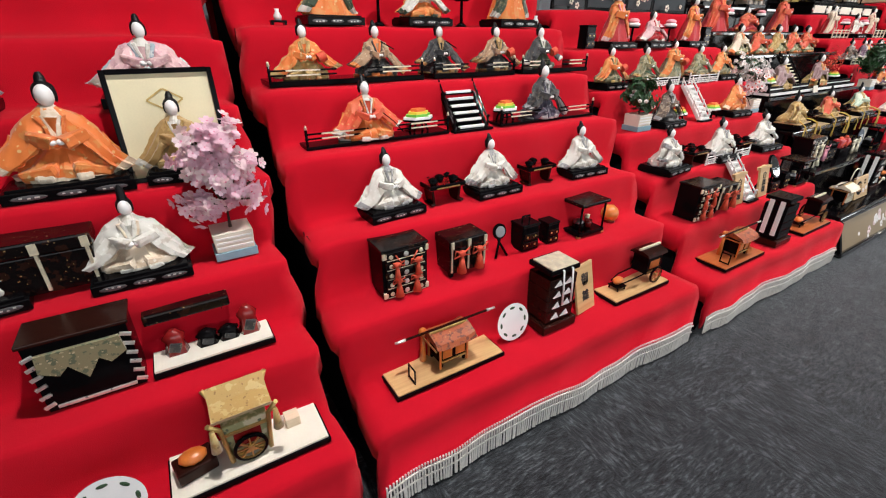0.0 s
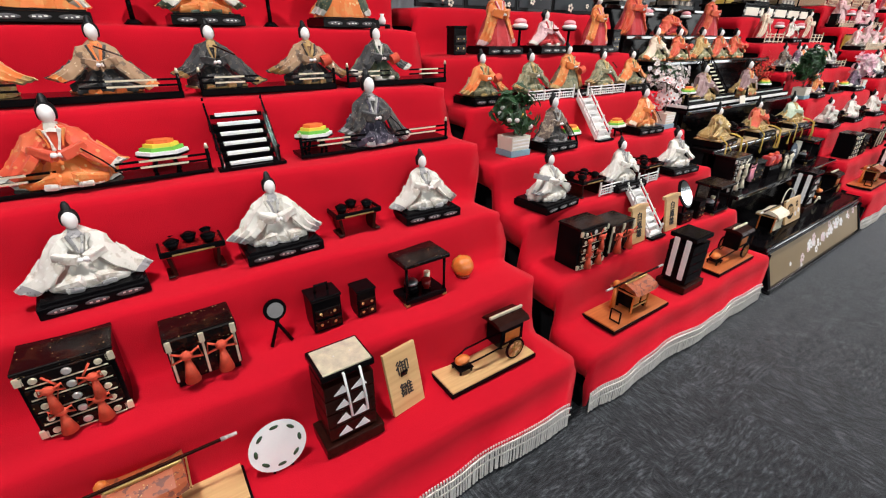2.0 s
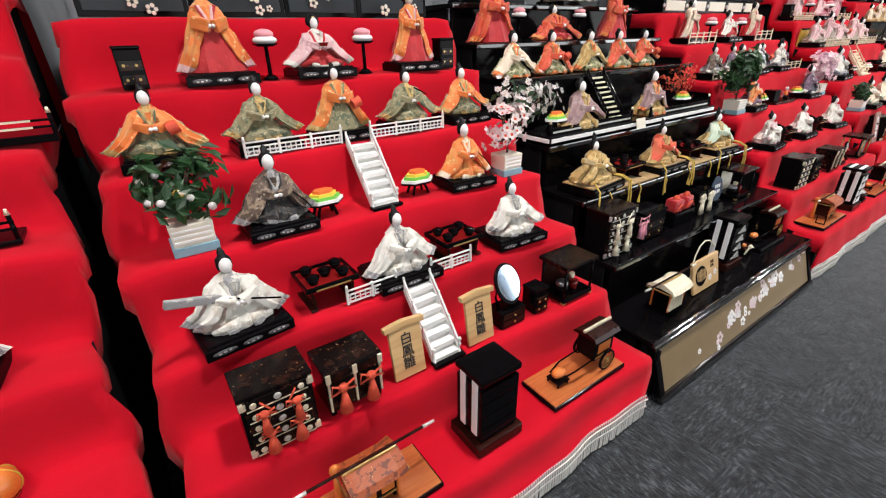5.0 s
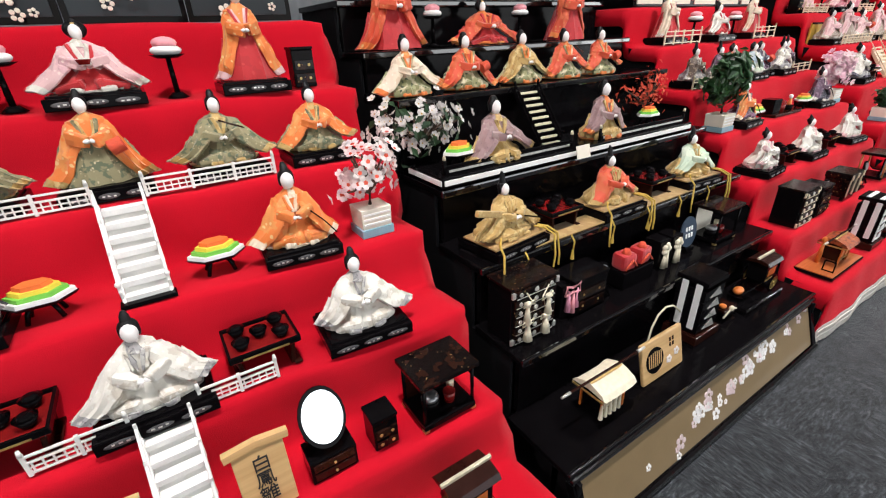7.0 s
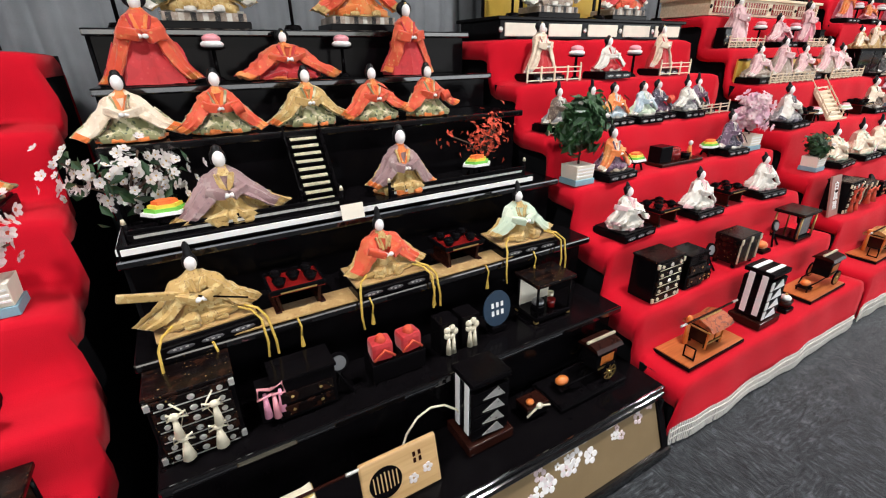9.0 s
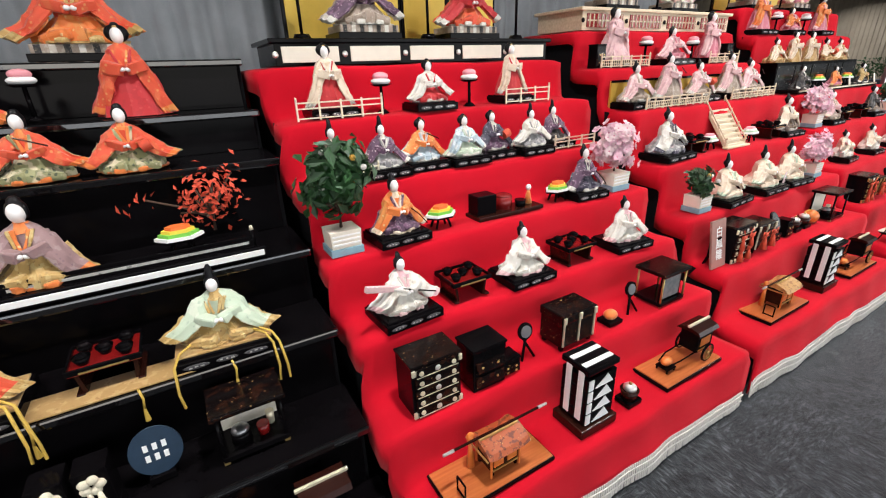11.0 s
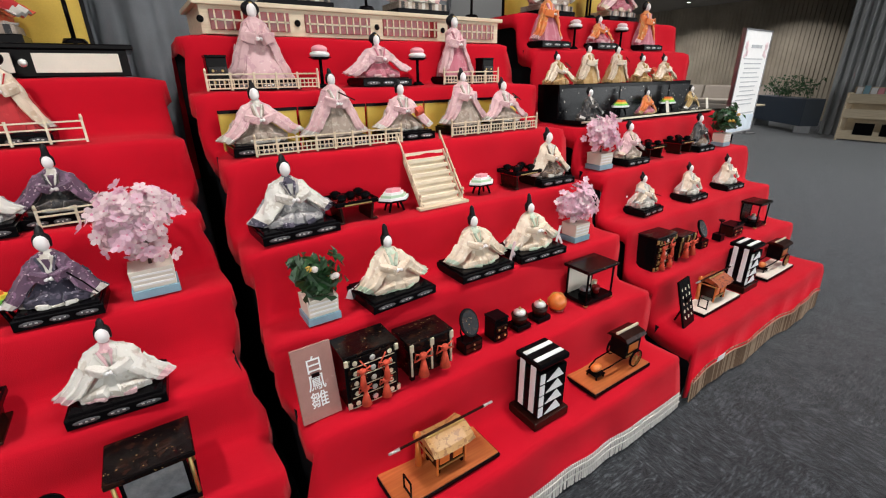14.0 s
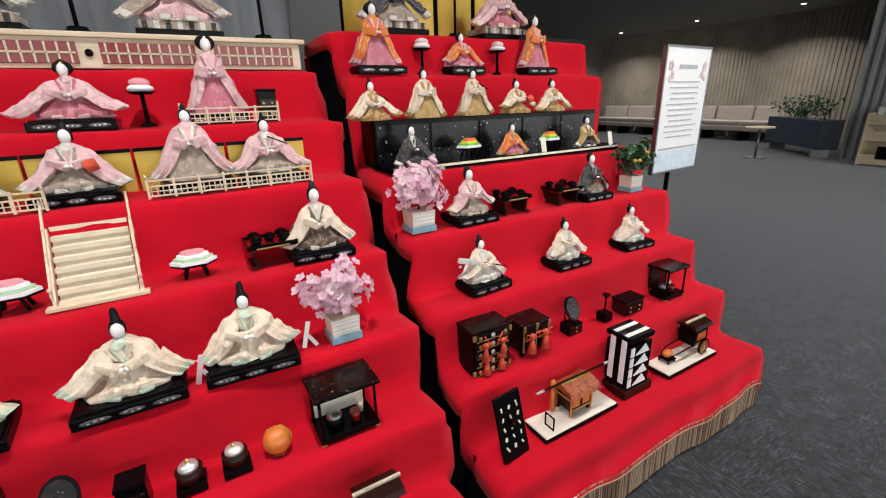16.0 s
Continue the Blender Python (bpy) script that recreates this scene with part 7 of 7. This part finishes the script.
ATT_F = dict(label="kneeling attendant doll in cream silk with pale green lining", robe="cream", skirt="cream", trim="mint", w=0.215, h=0.2, hat="tall", group="attendant dolls")
servants("F", ((7.23, 4, ""), (7.6, 0, ""), (7.9, -3, "")), seed0=30, **ATT_F)
put("sakura_f", lambda: blossom_tree("pink", 9, 0.085), at("F", 3, 8.18, 0.09))


def paper_bird():
    root = thing("white_ribbon", "white folded paper ornament on red cloth", "paper ornament", "paper ornaments")
    o = Mesh()
    o.loft([[Vector((-0.02, 0, 0.0)), Vector((0.0, -0.02, 0.0)), Vector((0.02, 0, 0.0))], [Vector((-0.004, 0.0, 0.03)), Vector((0.0, -0.004, 0.032)), Vector((0.006, 0, 0.03))]], CARD, smooth=False)
    o.loft([[Vector((-0.004, 0, 0.026)), Vector((0.0, -0.008, 0.026)), Vector((0.006, 0, 0.026))], [Vector((0.03, 0.0, 0.042)), Vector((0.032, -0.004, 0.046)), Vector((0.034, 0, 0.042))]], CARD, smooth=False)
    o.obj("folded_paper", root)
    return root


put("bird", paper_bird, at("F", 3, 7.1, 0.02, 0.1))


def ribbon_pick(m, label):
    root = thing("ribbon_pick", label, "ribbon", "ribbon picks")
    me = Mesh()
    me.box((0, 0, 0.045), (0.014, 0.003, 0.09), m, (0, 14, 0), 0.001)
    me.box((0.018, 0, 0.02), (0.012, 0.003, 0.05), m, (0, -30, 0), 0.001)
    me.obj("folded_strip", root)
    return root


put("pick_w", lambda: ribbon_pick(CARD, "folded white paper strip standing beside a doll"), at("F", 3, 8.06, 0.02, 0.03))
put("pick_p", lambda: ribbon_pick(PALEPINK, "folded pale pink ribbon strip standing beside a doll"), at("F", 3, 7.76, 0.02, 0.0))
put("pick_w", None, at("G", 3, 8.7, 0.02, 0.08))
put("glassboard", lambda: sign_board("白鳳雛", 0.085, 0.17, False, TINT, CARD, 10, 0.04, "rosy brown board with three white brushed characters"), at("F", 2, 6.88, 0.02, 0.0))
put("chest_f", lambda: drawer_chest(0.155, 0.16, 0.1, True, 5), at("F", 2, 7.04, 0.1))
put("chest_f2", lambda: lidded_chest(0.15, 0.12, 0.1, True), at("F", 2, 7.25, 0.1))
put("mirror_s", lambda: mirror_stand(False), at("F", 2, 7.44, 0.06, 0.01))
put("cab2", lambda: box_cabinet(), at("F", 2, 7.57, 0.05, 0.02))
put("braz", brazier, at("F", 2, 7.69, 0.05, 0.02))
put("braz", brazier, at("F", 2, 7.8, 0.05, 0.02))
put("ball", lantern_ball, at("F", 2, 7.91, 0.06, 0.02))
put("tea_f", lambda: tea_shelf(0.15, 0.135, 0.1, PAPER), at("F", 2, 8.11, 0.1))
put("pal_f", lambda: palanquin(TRAY, WOOD, BROWNLAC), at("F", 1, 7.18, 0.15))
put("boxes_c", lambda: stacked_boxes(), at("F", 1, 7.62, 0.105, 0.02))
put("ox_c", lambda: ox_cart(TRAY), at("F", 1, 8.03, 0.14))

# ---- stand G ----
G_K = dict(robe="orange", skirt="rose", trim="pink", hat="hair", group="court lady dolls")
set_doll("G", 6, 8.67, 0, label="standing court lady doll in orange robe and rose skirt", w=0.2, h=0.27, stand=True, seed=1, **G_K)
set_doll("G", 6, 9.13, 0, label="seated court lady doll in orange robe and rose skirt", w=0.17, h=0.17, seed=2, **G_K)
set_doll("G", 6, 9.61, 0, label="standing court lady doll in orange robe and rose skirt", w=0.18, h=0.27, stand=True, seed=3, **G_K)
lamps("G", (8.91, 9.36), False, 0.02)


def shelf_platform(w, d, h):
    root = thing("lacquer_shelf", "black lacquer shelf with a raised back step and pale front edge", "platform")
    Mesh().box((0, d * 0.34, h / 2), (w, d * 0.55, h), LACQUER, bevel=0.003).obj("back_step", root)
    Mesh().box((0, -d * 0.2, 0.012), (w * 1.02, d * 0.6, 0.024), LACQUER, bevel=0.003).obj("front_board", root)
    Mesh().box((0, -d * 0.5 - 0.002, 0.016), (w * 1.0, 0.005, 0.01), PALEGILT).obj("edge_strip", root)
    for k in range(5):
        Mesh().box((-w * 0.4 + w * 0.2 * k, d * 0.06, h * 0.5), (w * 0.19, 0.004, h * 0.8), INLAY, bevel=0.001).obj("painted_panel", root)
    return root


put("shelf_g", lambda: shelf_platform(1.32, 0.3, 0.2), at("G", 5, 9.2, 0.3, -0.02))
for i, (x, st, it) in enumerate(((8.55, False, "flute"), (8.8, True, ""), (9.06, True, "flute"), (9.32, False, "drum"), (9.56, False, ""))):
    set_doll("G", 5, x, 0, back=0.14, up=0.2, label=("standing" if st else "seated") + " musician doll in beige and ochre silk", robe="cream", skirt="ochre", trim="ochre", w=0.16, h=0.17 if not st else 0.21, hat="eboshi", stand=st, base=False, item=it, seed=i, spread=1.15, group="musician dolls")
cakes("G", 5, (8.94, 9.42), False, -0.01, 0.024)
set_doll("G", 5, 9.17, 0, up=0.024, back=-0.01, label="small seated doll in orange and crimson brocade", robe="orange", skirt="rose", trim="gold", w=0.13, h=0.15, hat="cap", base=False, seed=11, group="minister dolls")
set_doll("G", 5, 9.66, 0, up=0.024, back=-0.01, label="small seated doll in gold brocade", robe="gold", skirt="black", trim="white", w=0.13, h=0.16, hat="cap", base=False, seed=12, group="minister dolls")
set_doll("G", 5, 8.65, 0, up=0.024, back=-0.01, label="small seated doll in black brocade", robe="black", skirt="black", trim="white", w=0.14, h=0.17, hat="cap", base=False, seed=13, group="minister dolls")
for x in (9.33, 9.8):
    put("card_g", lambda: small_card(0.03, 0.07), at("G", 5, x, 0.01, -0.03, 0, 0.024))
put("sakura_g", lambda: blossom_tree("pink", 14, 0.09), at("G", 4, 8.59, 0.09))
set_doll("G", 4, 8.83, 0, label="seated minister doll in beige pink silk", robe="pink", skirt="taupe", trim="cream", w=0.17, h=0.2, hat="cap", item="bow", seed=5, group="minister dolls")
set_doll("G", 4, 9.55, 0, label="seated minister doll in black brocade", robe="black", skirt="brown", trim="grey", w=0.16, h=0.2, hat="cap", item="bow", seed=6, group="minister dolls")
tables("G", 4, (9.06, 9.38))
put("citrus_g", lambda: blossom_tree("citrus", 41, 0.08), at("G", 4, 9.86, 0.08))
ATT_G = dict(label="kneeling attendant doll in cream silk with a black cap", robe="cream", skirt="white", trim="white", w=0.17, h=0.18, hat="eboshi", group="attendant dolls")
servants("G", ((8.78, 4, "staff"), (9.24, 0, ""), (9.69, -3, "")), seed0=40, **ATT_G)
put("chest_g", lambda: drawer_chest(0.15, 0.155, 0.1, True, 5, GOLD), at("G", 2, 8.66, 0.1))
put("chest_g2", lambda: lidded_chest(0.12, 0.11, 0.09, True, GOLD), at("G", 2, 8.87, 0.09))
put("mirror_s", mirror_stand, at("G", 2, 9.11, 0.06, 0.01))


def lamp_stand():
    root = thing("lamp_stand", "small black lacquer lamp stand with a dish", "lamp stand")
    Mesh().box((0, 0, 0.02), (0.05, 0.05, 0.04), LACQUER, bevel=0.002).obj("base", root)
    Mesh().cyl((0, 0, 0.04), 0.004, 0.004, 0.075, LACQUER, 8).obj("stem", root)
    Mesh().cyl((0, 0, 0.112), 0.01, 0.018, 0.012, LACQUER, 12).obj("dish", root)
    return root


put("lampstand", lamp_stand, at("G", 2, 9.31, 0.05, 0.01))
put("cab_g", lambda: box_cabinet(0.1, 0.05, 0.06, False, BROWNLAC), at("G", 2, 9.47, 0.06, 0.01))
put("tea_g", lambda: tea_shelf(0.12, 0.13, 0.09), at("G", 2, 9.76, 0.09))
put("board_g", lambda: sign_board("", 0.085, 0.17, False, LACQUER, CREAM, 16, 0.03, "black lacquer board with pale brushed writing", 15), at("G", 1, 8.62, 0.02, 0.0, 6))
put("pal_g", lambda: palanquin(PAPER, ORANGE, BROWNLAC), at("G", 1, 8.93, 0.15))
put("boxes_c", stacked_boxes, at("G", 1, 9.25, 0.105, 0.02))
put("ox_g", lambda: ox_cart(PAPER), at("G", 1, 9.62, 0.14))

# a price tag pinned to the cloth's front
tag = thing("paper_tag", "small white paper tag on the red cloth front", "tag")
Mesh().box((0, 0, 0), (0.07, 0.002, 0.035), CARD).obj("tag_paper", tag)
tag.matrix_basis = pose(8.75, EDGE["G"][0] - 0.026, 0.15, 4, 3, 0)

# ---- top tiers ----


def top_platform(s, x, w, h, m, panel, n):
    root = thing("palace_platform", {LACQUER: "black lacquer platform with white panels", WOOD: "pale wooden platform with red lattice panels"}[m], "platform")
    Mesh().box((0, 0, h / 2), (w, 0.36, h), m, bevel=0.003).obj("body", root)
    Mesh().box((0, 0, h + 0.008), (w * 1.03, 0.39, 0.018), m, bevel=0.004).obj("top_board", root)
    for k in range(n):
        c = -w / 2 + w * (k + 0.5) / n
        p = Mesh().box((c, -0.183, h / 2), (w / n * 0.82, 0.008, h * 0.7), panel, bevel=0.002).obj("front_panel", root)
        if m is WOOD:
            for j in range(9):
                Mesh().box((c - w / n * 0.36 + w / n * 0.72 * j / 8, -0.189, h / 2), (0.006, 0.005, h * 0.66), WOOD).obj("lattice_bar", p)
            Mesh().box((c, -0.189, h / 2), (w / n * 0.8, 0.005, 0.006), WOOD).obj("lattice_bar", p)
        Mesh().ball((c - w / n * 0.5, -0.186, h / 2), (0.013, 0.006, 0.013), SILVER if m is LACQUER else LACQUER, 10, 6).obj("boss", root)
    root.matrix_basis = at(s, 7, x, 0.36, 0.0)
    return root


top_platform("E", 5.93, 1.42, 0.085, LACQUER, PAPER, 5)
top_platform("F", 7.62, 1.45, 0.1, WOOD, REDLAC, 4)
folding_screen("E", 5.95, 1.2, 0.6, GOLDLEAF, 4, False, 0.36)
folding_screen("G", 9.2, 1.1, 0.55, GOLDLEAF, 4, False, 0.3)
folding_screen("B", 1.08, 1.2, 0.5, mat("dark_red_silk_screen", (0.25, 0.02, 0.02), 0.6), 4, False, 0.3, "dark red folding screen")
folding_screen("C", 2.7, 1.3, 0.45, mat("black_screen", (0.006, 0.012, 0.016), 0.5), 4, True, 0.06, "black folding screen painted with pale blossoms")


def prince(s, x, c, w, up, back, hat):
    m = thing("throne_mat", "thick woven mat with patterned edge under a robed doll", "mat", "throne mats")
    Mesh().box((0, 0, 0.014), (w * 1.15, w * 0.75, 0.028), LACQUER, bevel=0.003).obj("base", m)
    Mesh().box((0, 0, 0.043), (w * 1.06, w * 0.68, 0.03), SILK["taupe"], bevel=0.004).obj("mat", m)
    for k in range(7):
        Mesh().box(((k - 3) * w * 0.15, -w * 0.342, 0.043), (w * 0.07, 0.002, 0.028), SILK["white"] if k % 2 else SILK["black"]).obj("edge_band", m)
    m.matrix_basis = at(s, 7, x, w * 0.75, back, 0, up)
    set_doll(s, 7, x, up=up + 0.058, back=back + 0.01, label="robed court doll in layered silk seated on a mat", robe=c[0], skirt=c[1], trim=c[2], w=w, h=w * 1.05, hat=hat, base=False, spread=1.1, seed=3, group="court couples")


for s, xs, cols, w, up, back in (
    ("E", (5.66, 6.22), (("violet", "taupe", "white"), ("red", "vermilion", "white")), 0.26, 0.103, 0.06),
    ("F", (7.3, 7.92), (("black", "grey", "white"), ("taupe", "pink", "white")), 0.26, 0.118, 0.06),
    ("G", (8.86, 9.5), (("navy", "taupe", "white"), ("pink", "rose", "cream")), 0.26, 0.0, 0.02),
    ("D", (3.95, 4.6), (("green", "gold", "white"), ("vermilion", "orange", "gold")), 0.28, 0.0, 0.03),
):
    prince(s, xs[0], cols[0], w, up, back, "crown")
    prince(s, xs[1], cols[1], w, up, back, "hair")


def standing_lantern():
    root = thing("paper_lantern", "white paper lantern on a black lacquer post", "lantern", "paper lanterns")
    Mesh().cyl((0, 0, 0), 0.04, 0.03, 0.02, LACQUER, 12).obj("foot", root)
    Mesh().cyl((0, 0, 0.018), 0.007, 0.007, 0.2, LACQUER, 8).obj("post", root)
    Mesh().cyl((0, 0, 0.215), 0.045, 0.055, 0.11, CARD, 16).obj("shade", root, "white paper shade")
    return root


for s, x, up, back in (("E", 5.36, 0.103, 0.06), ("E", 6.5, 0.103, 0.06), ("E", 5.94, 0.103, 0.02), ("F", 7.6, 0.118, 0.02), ("F", 8.22, 0.118, 0.04), ("G", 9.18, 0.0, 0.02), ("D", 3.66, 0.0, 0.06), ("D", 4.28, 0.0, 0.03)):
    put("lantern", standing_lantern, at(s, 7, x, 0.06, back, 0, up))

# grey pleated curtain that hangs behind the gap of two stands


def curtain(x0, x1, y, z0, z1):
    root = thing("pleated_curtain", "grey pleated cloth curtain behind the stands", "curtain", "grey curtains")
    me = Mesh()
    n = int((x1 - x0) / 0.02)
    a, b = [], []
    for i in range(n + 1):
        x = x0 + (x1 - x0) * i / n
        o = 0.03 * math.sin(i * 1.1) + 0.012 * math.sin(i * 2.7)
        a.append((x, y + o, z0))
        b.append((x, y + 0.6 * o, z1))
    k = me.slot(GREYCLOTH)
    va, vb = [me.bm.verts.new(p) for p in a], [me.bm.verts.new(p) for p in b]
    for i in range(n):
        f = me.bm.faces.new((va[i], va[i + 1], vb[i + 1], vb[i]))
        f.smooth = True
    ob = me.obj("cloth", root)
    so = ob.modifiers.new("thickness", "SOLIDIFY")
    so.thickness = 0.004
    Mesh().cyl((x0, y, z1), 0.012, 0.012, x1 - x0, CHROME, 10, (0, 90, 0)).obj("rod", root)
    for x in (x0 + 0.02, x1 - 0.02):
        Mesh().cyl((x, y, 0), 0.012, 0.012, z1, CHROME, 10).obj("post", root)
    return root


GREYCLOTH = mat("grey_curtain_cloth", (0.2, 0.215, 0.23), 0.8, 0, 0.25, 8, 0.3)
curtain(-1.6, 8.5, 2.72, 0.02, 2.3)

# ---- hall beyond the stands ----


def notice_stand():
    root = thing("notice_stand", "tall white notice sign with grey text on a black post", "notice sign")
    Mesh().box((0, 0, 1.32), (0.5, 0.02, 0.72), CARD, bevel=0.002).obj("panel", root, "white printed panel")
    for q in (-1, 1):
        Mesh().box((q * 0.252, 0, 1.32), (0.012, 0.028, 0.74), CHROME, bevel=0.002).obj("frame_bar", root)
        Mesh().box((0, 0, 1.32 + q * 0.365), (0.5, 0.028, 0.012), CHROME, bevel=0.002).obj("frame_bar", root)
    Mesh().box((0, -0.0105, 1.025), (0.49, 0.003, 0.12), mat("pale_blue_band", (0.6, 0.68, 0.74), 0.6)).obj("lower_band", root)
    lt = mat("grey_print", (0.42, 0.44, 0.45), 0.7)
    Mesh().box((0, -0.0115, 1.575), (0.2, 0.002, 0.022), lt).obj("writing", root)
    for k in range(11):
        Mesh().box((-0.02 + 0.01 * (k % 3), -0.0115, 1.49 - 0.032 * k), (0.36 - 0.03 * (k % 4), 0.002, 0.007), lt).obj("writing", root)
    Mesh().box((0, -0.0115, 1.1), (0.44, 0.002, 0.01), lt).obj("writing", root)
    for q in (-1, 1):
        f = Mesh()
        for x, z, r in ((0.19, 1.58, 0.03), (0.165, 1.53, 0.022), (0.2, 1.51, 0.016)):
            for a in range(5):
                f.cyl((q * x + r * 0.6 * math.cos(a * 1.257), -0.0115, z + r * 0.6 * math.sin(a * 1.257)), r * 0.45, r * 0.4, 0.002, PALEPINK, 8, (90, 0, 0))
        f.obj("printed_blossom", root)
    Mesh().cyl((0, 0.03, 0.01), 0.014, 0.014, 1.2, LACQUER, 12).obj("post", root)
    Mesh().cyl((0, 0.03, -0.05), 0.15, 0.14, 0.064, LACQUER, 24).obj("foot", root)
    root.matrix_basis = pose(10.56, 1.72, 0.05, 0, 0, 4)
    return root


notice_stand()
SOFA = mat("taupe_upholstery", (0.33, 0.29, 0.245), 0.9, 0, 0.12, 6, 0.4, 300)
NAVY = mat("dark_blue_planter", (0.02, 0.032, 0.05), 0.5, 0, 0.2, 5, 0.1)


def sofa(length, n):
    root = thing("sofa", "long low taupe upholstered bench sofa with back cushions", "sofa")
    Mesh().box((0, 0, 0.3), (length, 0.75, 0.14), SOFA, bevel=0.03).obj("seat_base", root)
    for k in range(n):
        x = -length / 2 + length * (k + 0.5) / n
        Mesh().box((x, -0.06, 0.42), (length / n - 0.02, 0.62, 0.12), SOFA, bevel=0.035).obj("seat_cushion", root)
        Mesh().box((x, 0.27, 0.62), (length / n - 0.03, 0.18, 0.4), SOFA, (-10, 0, 0), 0.05).obj("back_cushion", root)
    for k in range(n + 1):
        Mesh().box((-length / 2 + 0.08 + (length - 0.16) * k / n, 0, 0.12), (0.05, 0.5, 0.24), LACQUER, bevel=0.004).obj("leg", root)
    root.matrix_basis = pose(23.1, 9.6, 0, 0, 0, -90) @ Matrix.Scale(1.22, 4)
    return root


sofa(5.6, 6)


def side_table():
    root = thing("side_table", "small round wooden side table on one pale metal foot", "table")
    Mesh().cyl((0, 0, 0.66), 0.28, 0.28, 0.03, WOOD, 32).obj("tabletop", root)
    Mesh().cyl((0, 0, 0.02), 0.025, 0.025, 0.64, CHROME, 14).obj("column", root)
    Mesh().cyl((0, 0, 0), 0.22, 0.2, 0.02, CHROME, 28).obj("foot", root)
    root.matrix_basis = pose(19.15, 5.15, 0)
    return root


side_table()


def floor_planter(x, y, rz, w):
    root = thing("floor_planter", "dark blue trough planter full of leafy green plants", "planter")
    rnd = random.Random(9)
    Mesh().box((0, 0, 0.5), (w, 0.42, 0.62), NAVY, bevel=0.012, taper=1.02).obj("trough", root)
    for q in (-1, 1):
        Mesh().box((q * w * 0.4, 0, 0.1), (0.05, 0.36, 0.2), CHROME, bevel=0.004).obj("leg", root)
    for k in range(34):
        bx, by = rnd.uniform(-0.46, 0.46) * w, rnd.uniform(-0.15, 0.15)
        st = Mesh()
        top = Vector((bx + rnd.gauss(0, 0.16), by + rnd.gauss(0, 0.14), 0.95 + rnd.uniform(0, 0.38)))
        st.tube([(bx, by, 0.78), (bx * 0.98, by, 0.9), top], 0.006, DARKLEAF, 5)
        for j in range(9):
            c = Vector((bx, by, 0.82)).lerp(top, 0.3 + 0.7 * j / 8) + Vector((rnd.gauss(0, 0.03), rnd.gauss(0, 0.03), 0))
            q = Euler((rnd.uniform(-0.9, 0.9), rnd.uniform(-0.9, 0.9), rnd.uniform(0, 6.28))).to_matrix()
            ln = rnd.uniform(0.07, 0.13)
            v = [st.bm.verts.new(c + q @ Vector(p)) for p in ((0, 0, 0), (ln * 0.22, ln * 0.5, 0.015), (0, ln, -0.02), (-ln * 0.22, ln * 0.5, 0.015))]
            st.bm.faces.new(v).material_index = st.slot(LEAF)
        st.obj("leafy_stem", root)
    root.matrix_basis = pose(x, y, 0, 0, 0, rz)
    return root


floor_planter(20.75, 5.0, 48, 2.3)


def leaflet_rack():
    root = thing("leaflet_rack", "wooden leaflet rack with open bins and printed papers", "rack")
    Mesh().box((0, 0.15, 0.5), (1.6, 0.03, 1.0), WOOD, bevel=0.004).obj("back_panel", root)
    for q in (-1, 1):
        Mesh().box((q * 0.79, 0, 0.45), (0.03, 0.34, 0.9), WOOD, bevel=0.004).obj("side_panel", root)
    for z in (0.02, 0.42, 0.7):
        Mesh().box((0, 0, z + 0.02), (1.56, 0.32, 0.025), WOOD, bevel=0.003).obj("shelf", root)
        Mesh().box((0, -0.155, z + 0.1), (1.56, 0.02, 0.16), WOOD, bevel=0.003).obj("front_rail", root)
    for k in range(3):
        Mesh().box((-0.4 + 0.4 * k, -0.17, 0.24), (0.3, 0.01, 0.22), LACQUER, bevel=0.003).obj("dark_bin_front", root)
    rnd = random.Random(4)
    for k in range(14):
        Mesh().box((-0.7 + 0.108 * k, 0.05, 0.86 + rnd.uniform(0, 0.06)), (0.09, 0.02, 0.24), rnd.choice((CARD, PAPER, RICEPINK, BLUEGREY)), (-12, 0, 0), 0.001).obj("leaflet", root)
    root.matrix_basis = pose(19.55, 2.55, 0, 0, 0, -92) @ Matrix.Scale(1.1, 4)
    return root


leaflet_rack()


def downlight(x, y):
    root = thing("ceiling_light", "small round recessed ceiling downlight", "ceiling light", "downlights")
    Mesh().cyl((0, 0, -0.012), 0.07, 0.08, 0.012, CARD, 20).obj("ring", root)
    Mesh().cyl((0, 0, -0.016), 0.05, 0.05, 0.006, GLOW, 20).obj("diffuser", root)
    return root


GLOW, gnt, gb = shader("lamp_glow")
gb.inputs["Emission Color"].default_value, gb.inputs["Emission Strength"].default_value = (1, 0.93, 0.82, 1), 12.0
for x, y in LIGHTS:
    put("downlight", lambda: downlight(x, y), pose(x, y, 3.55))
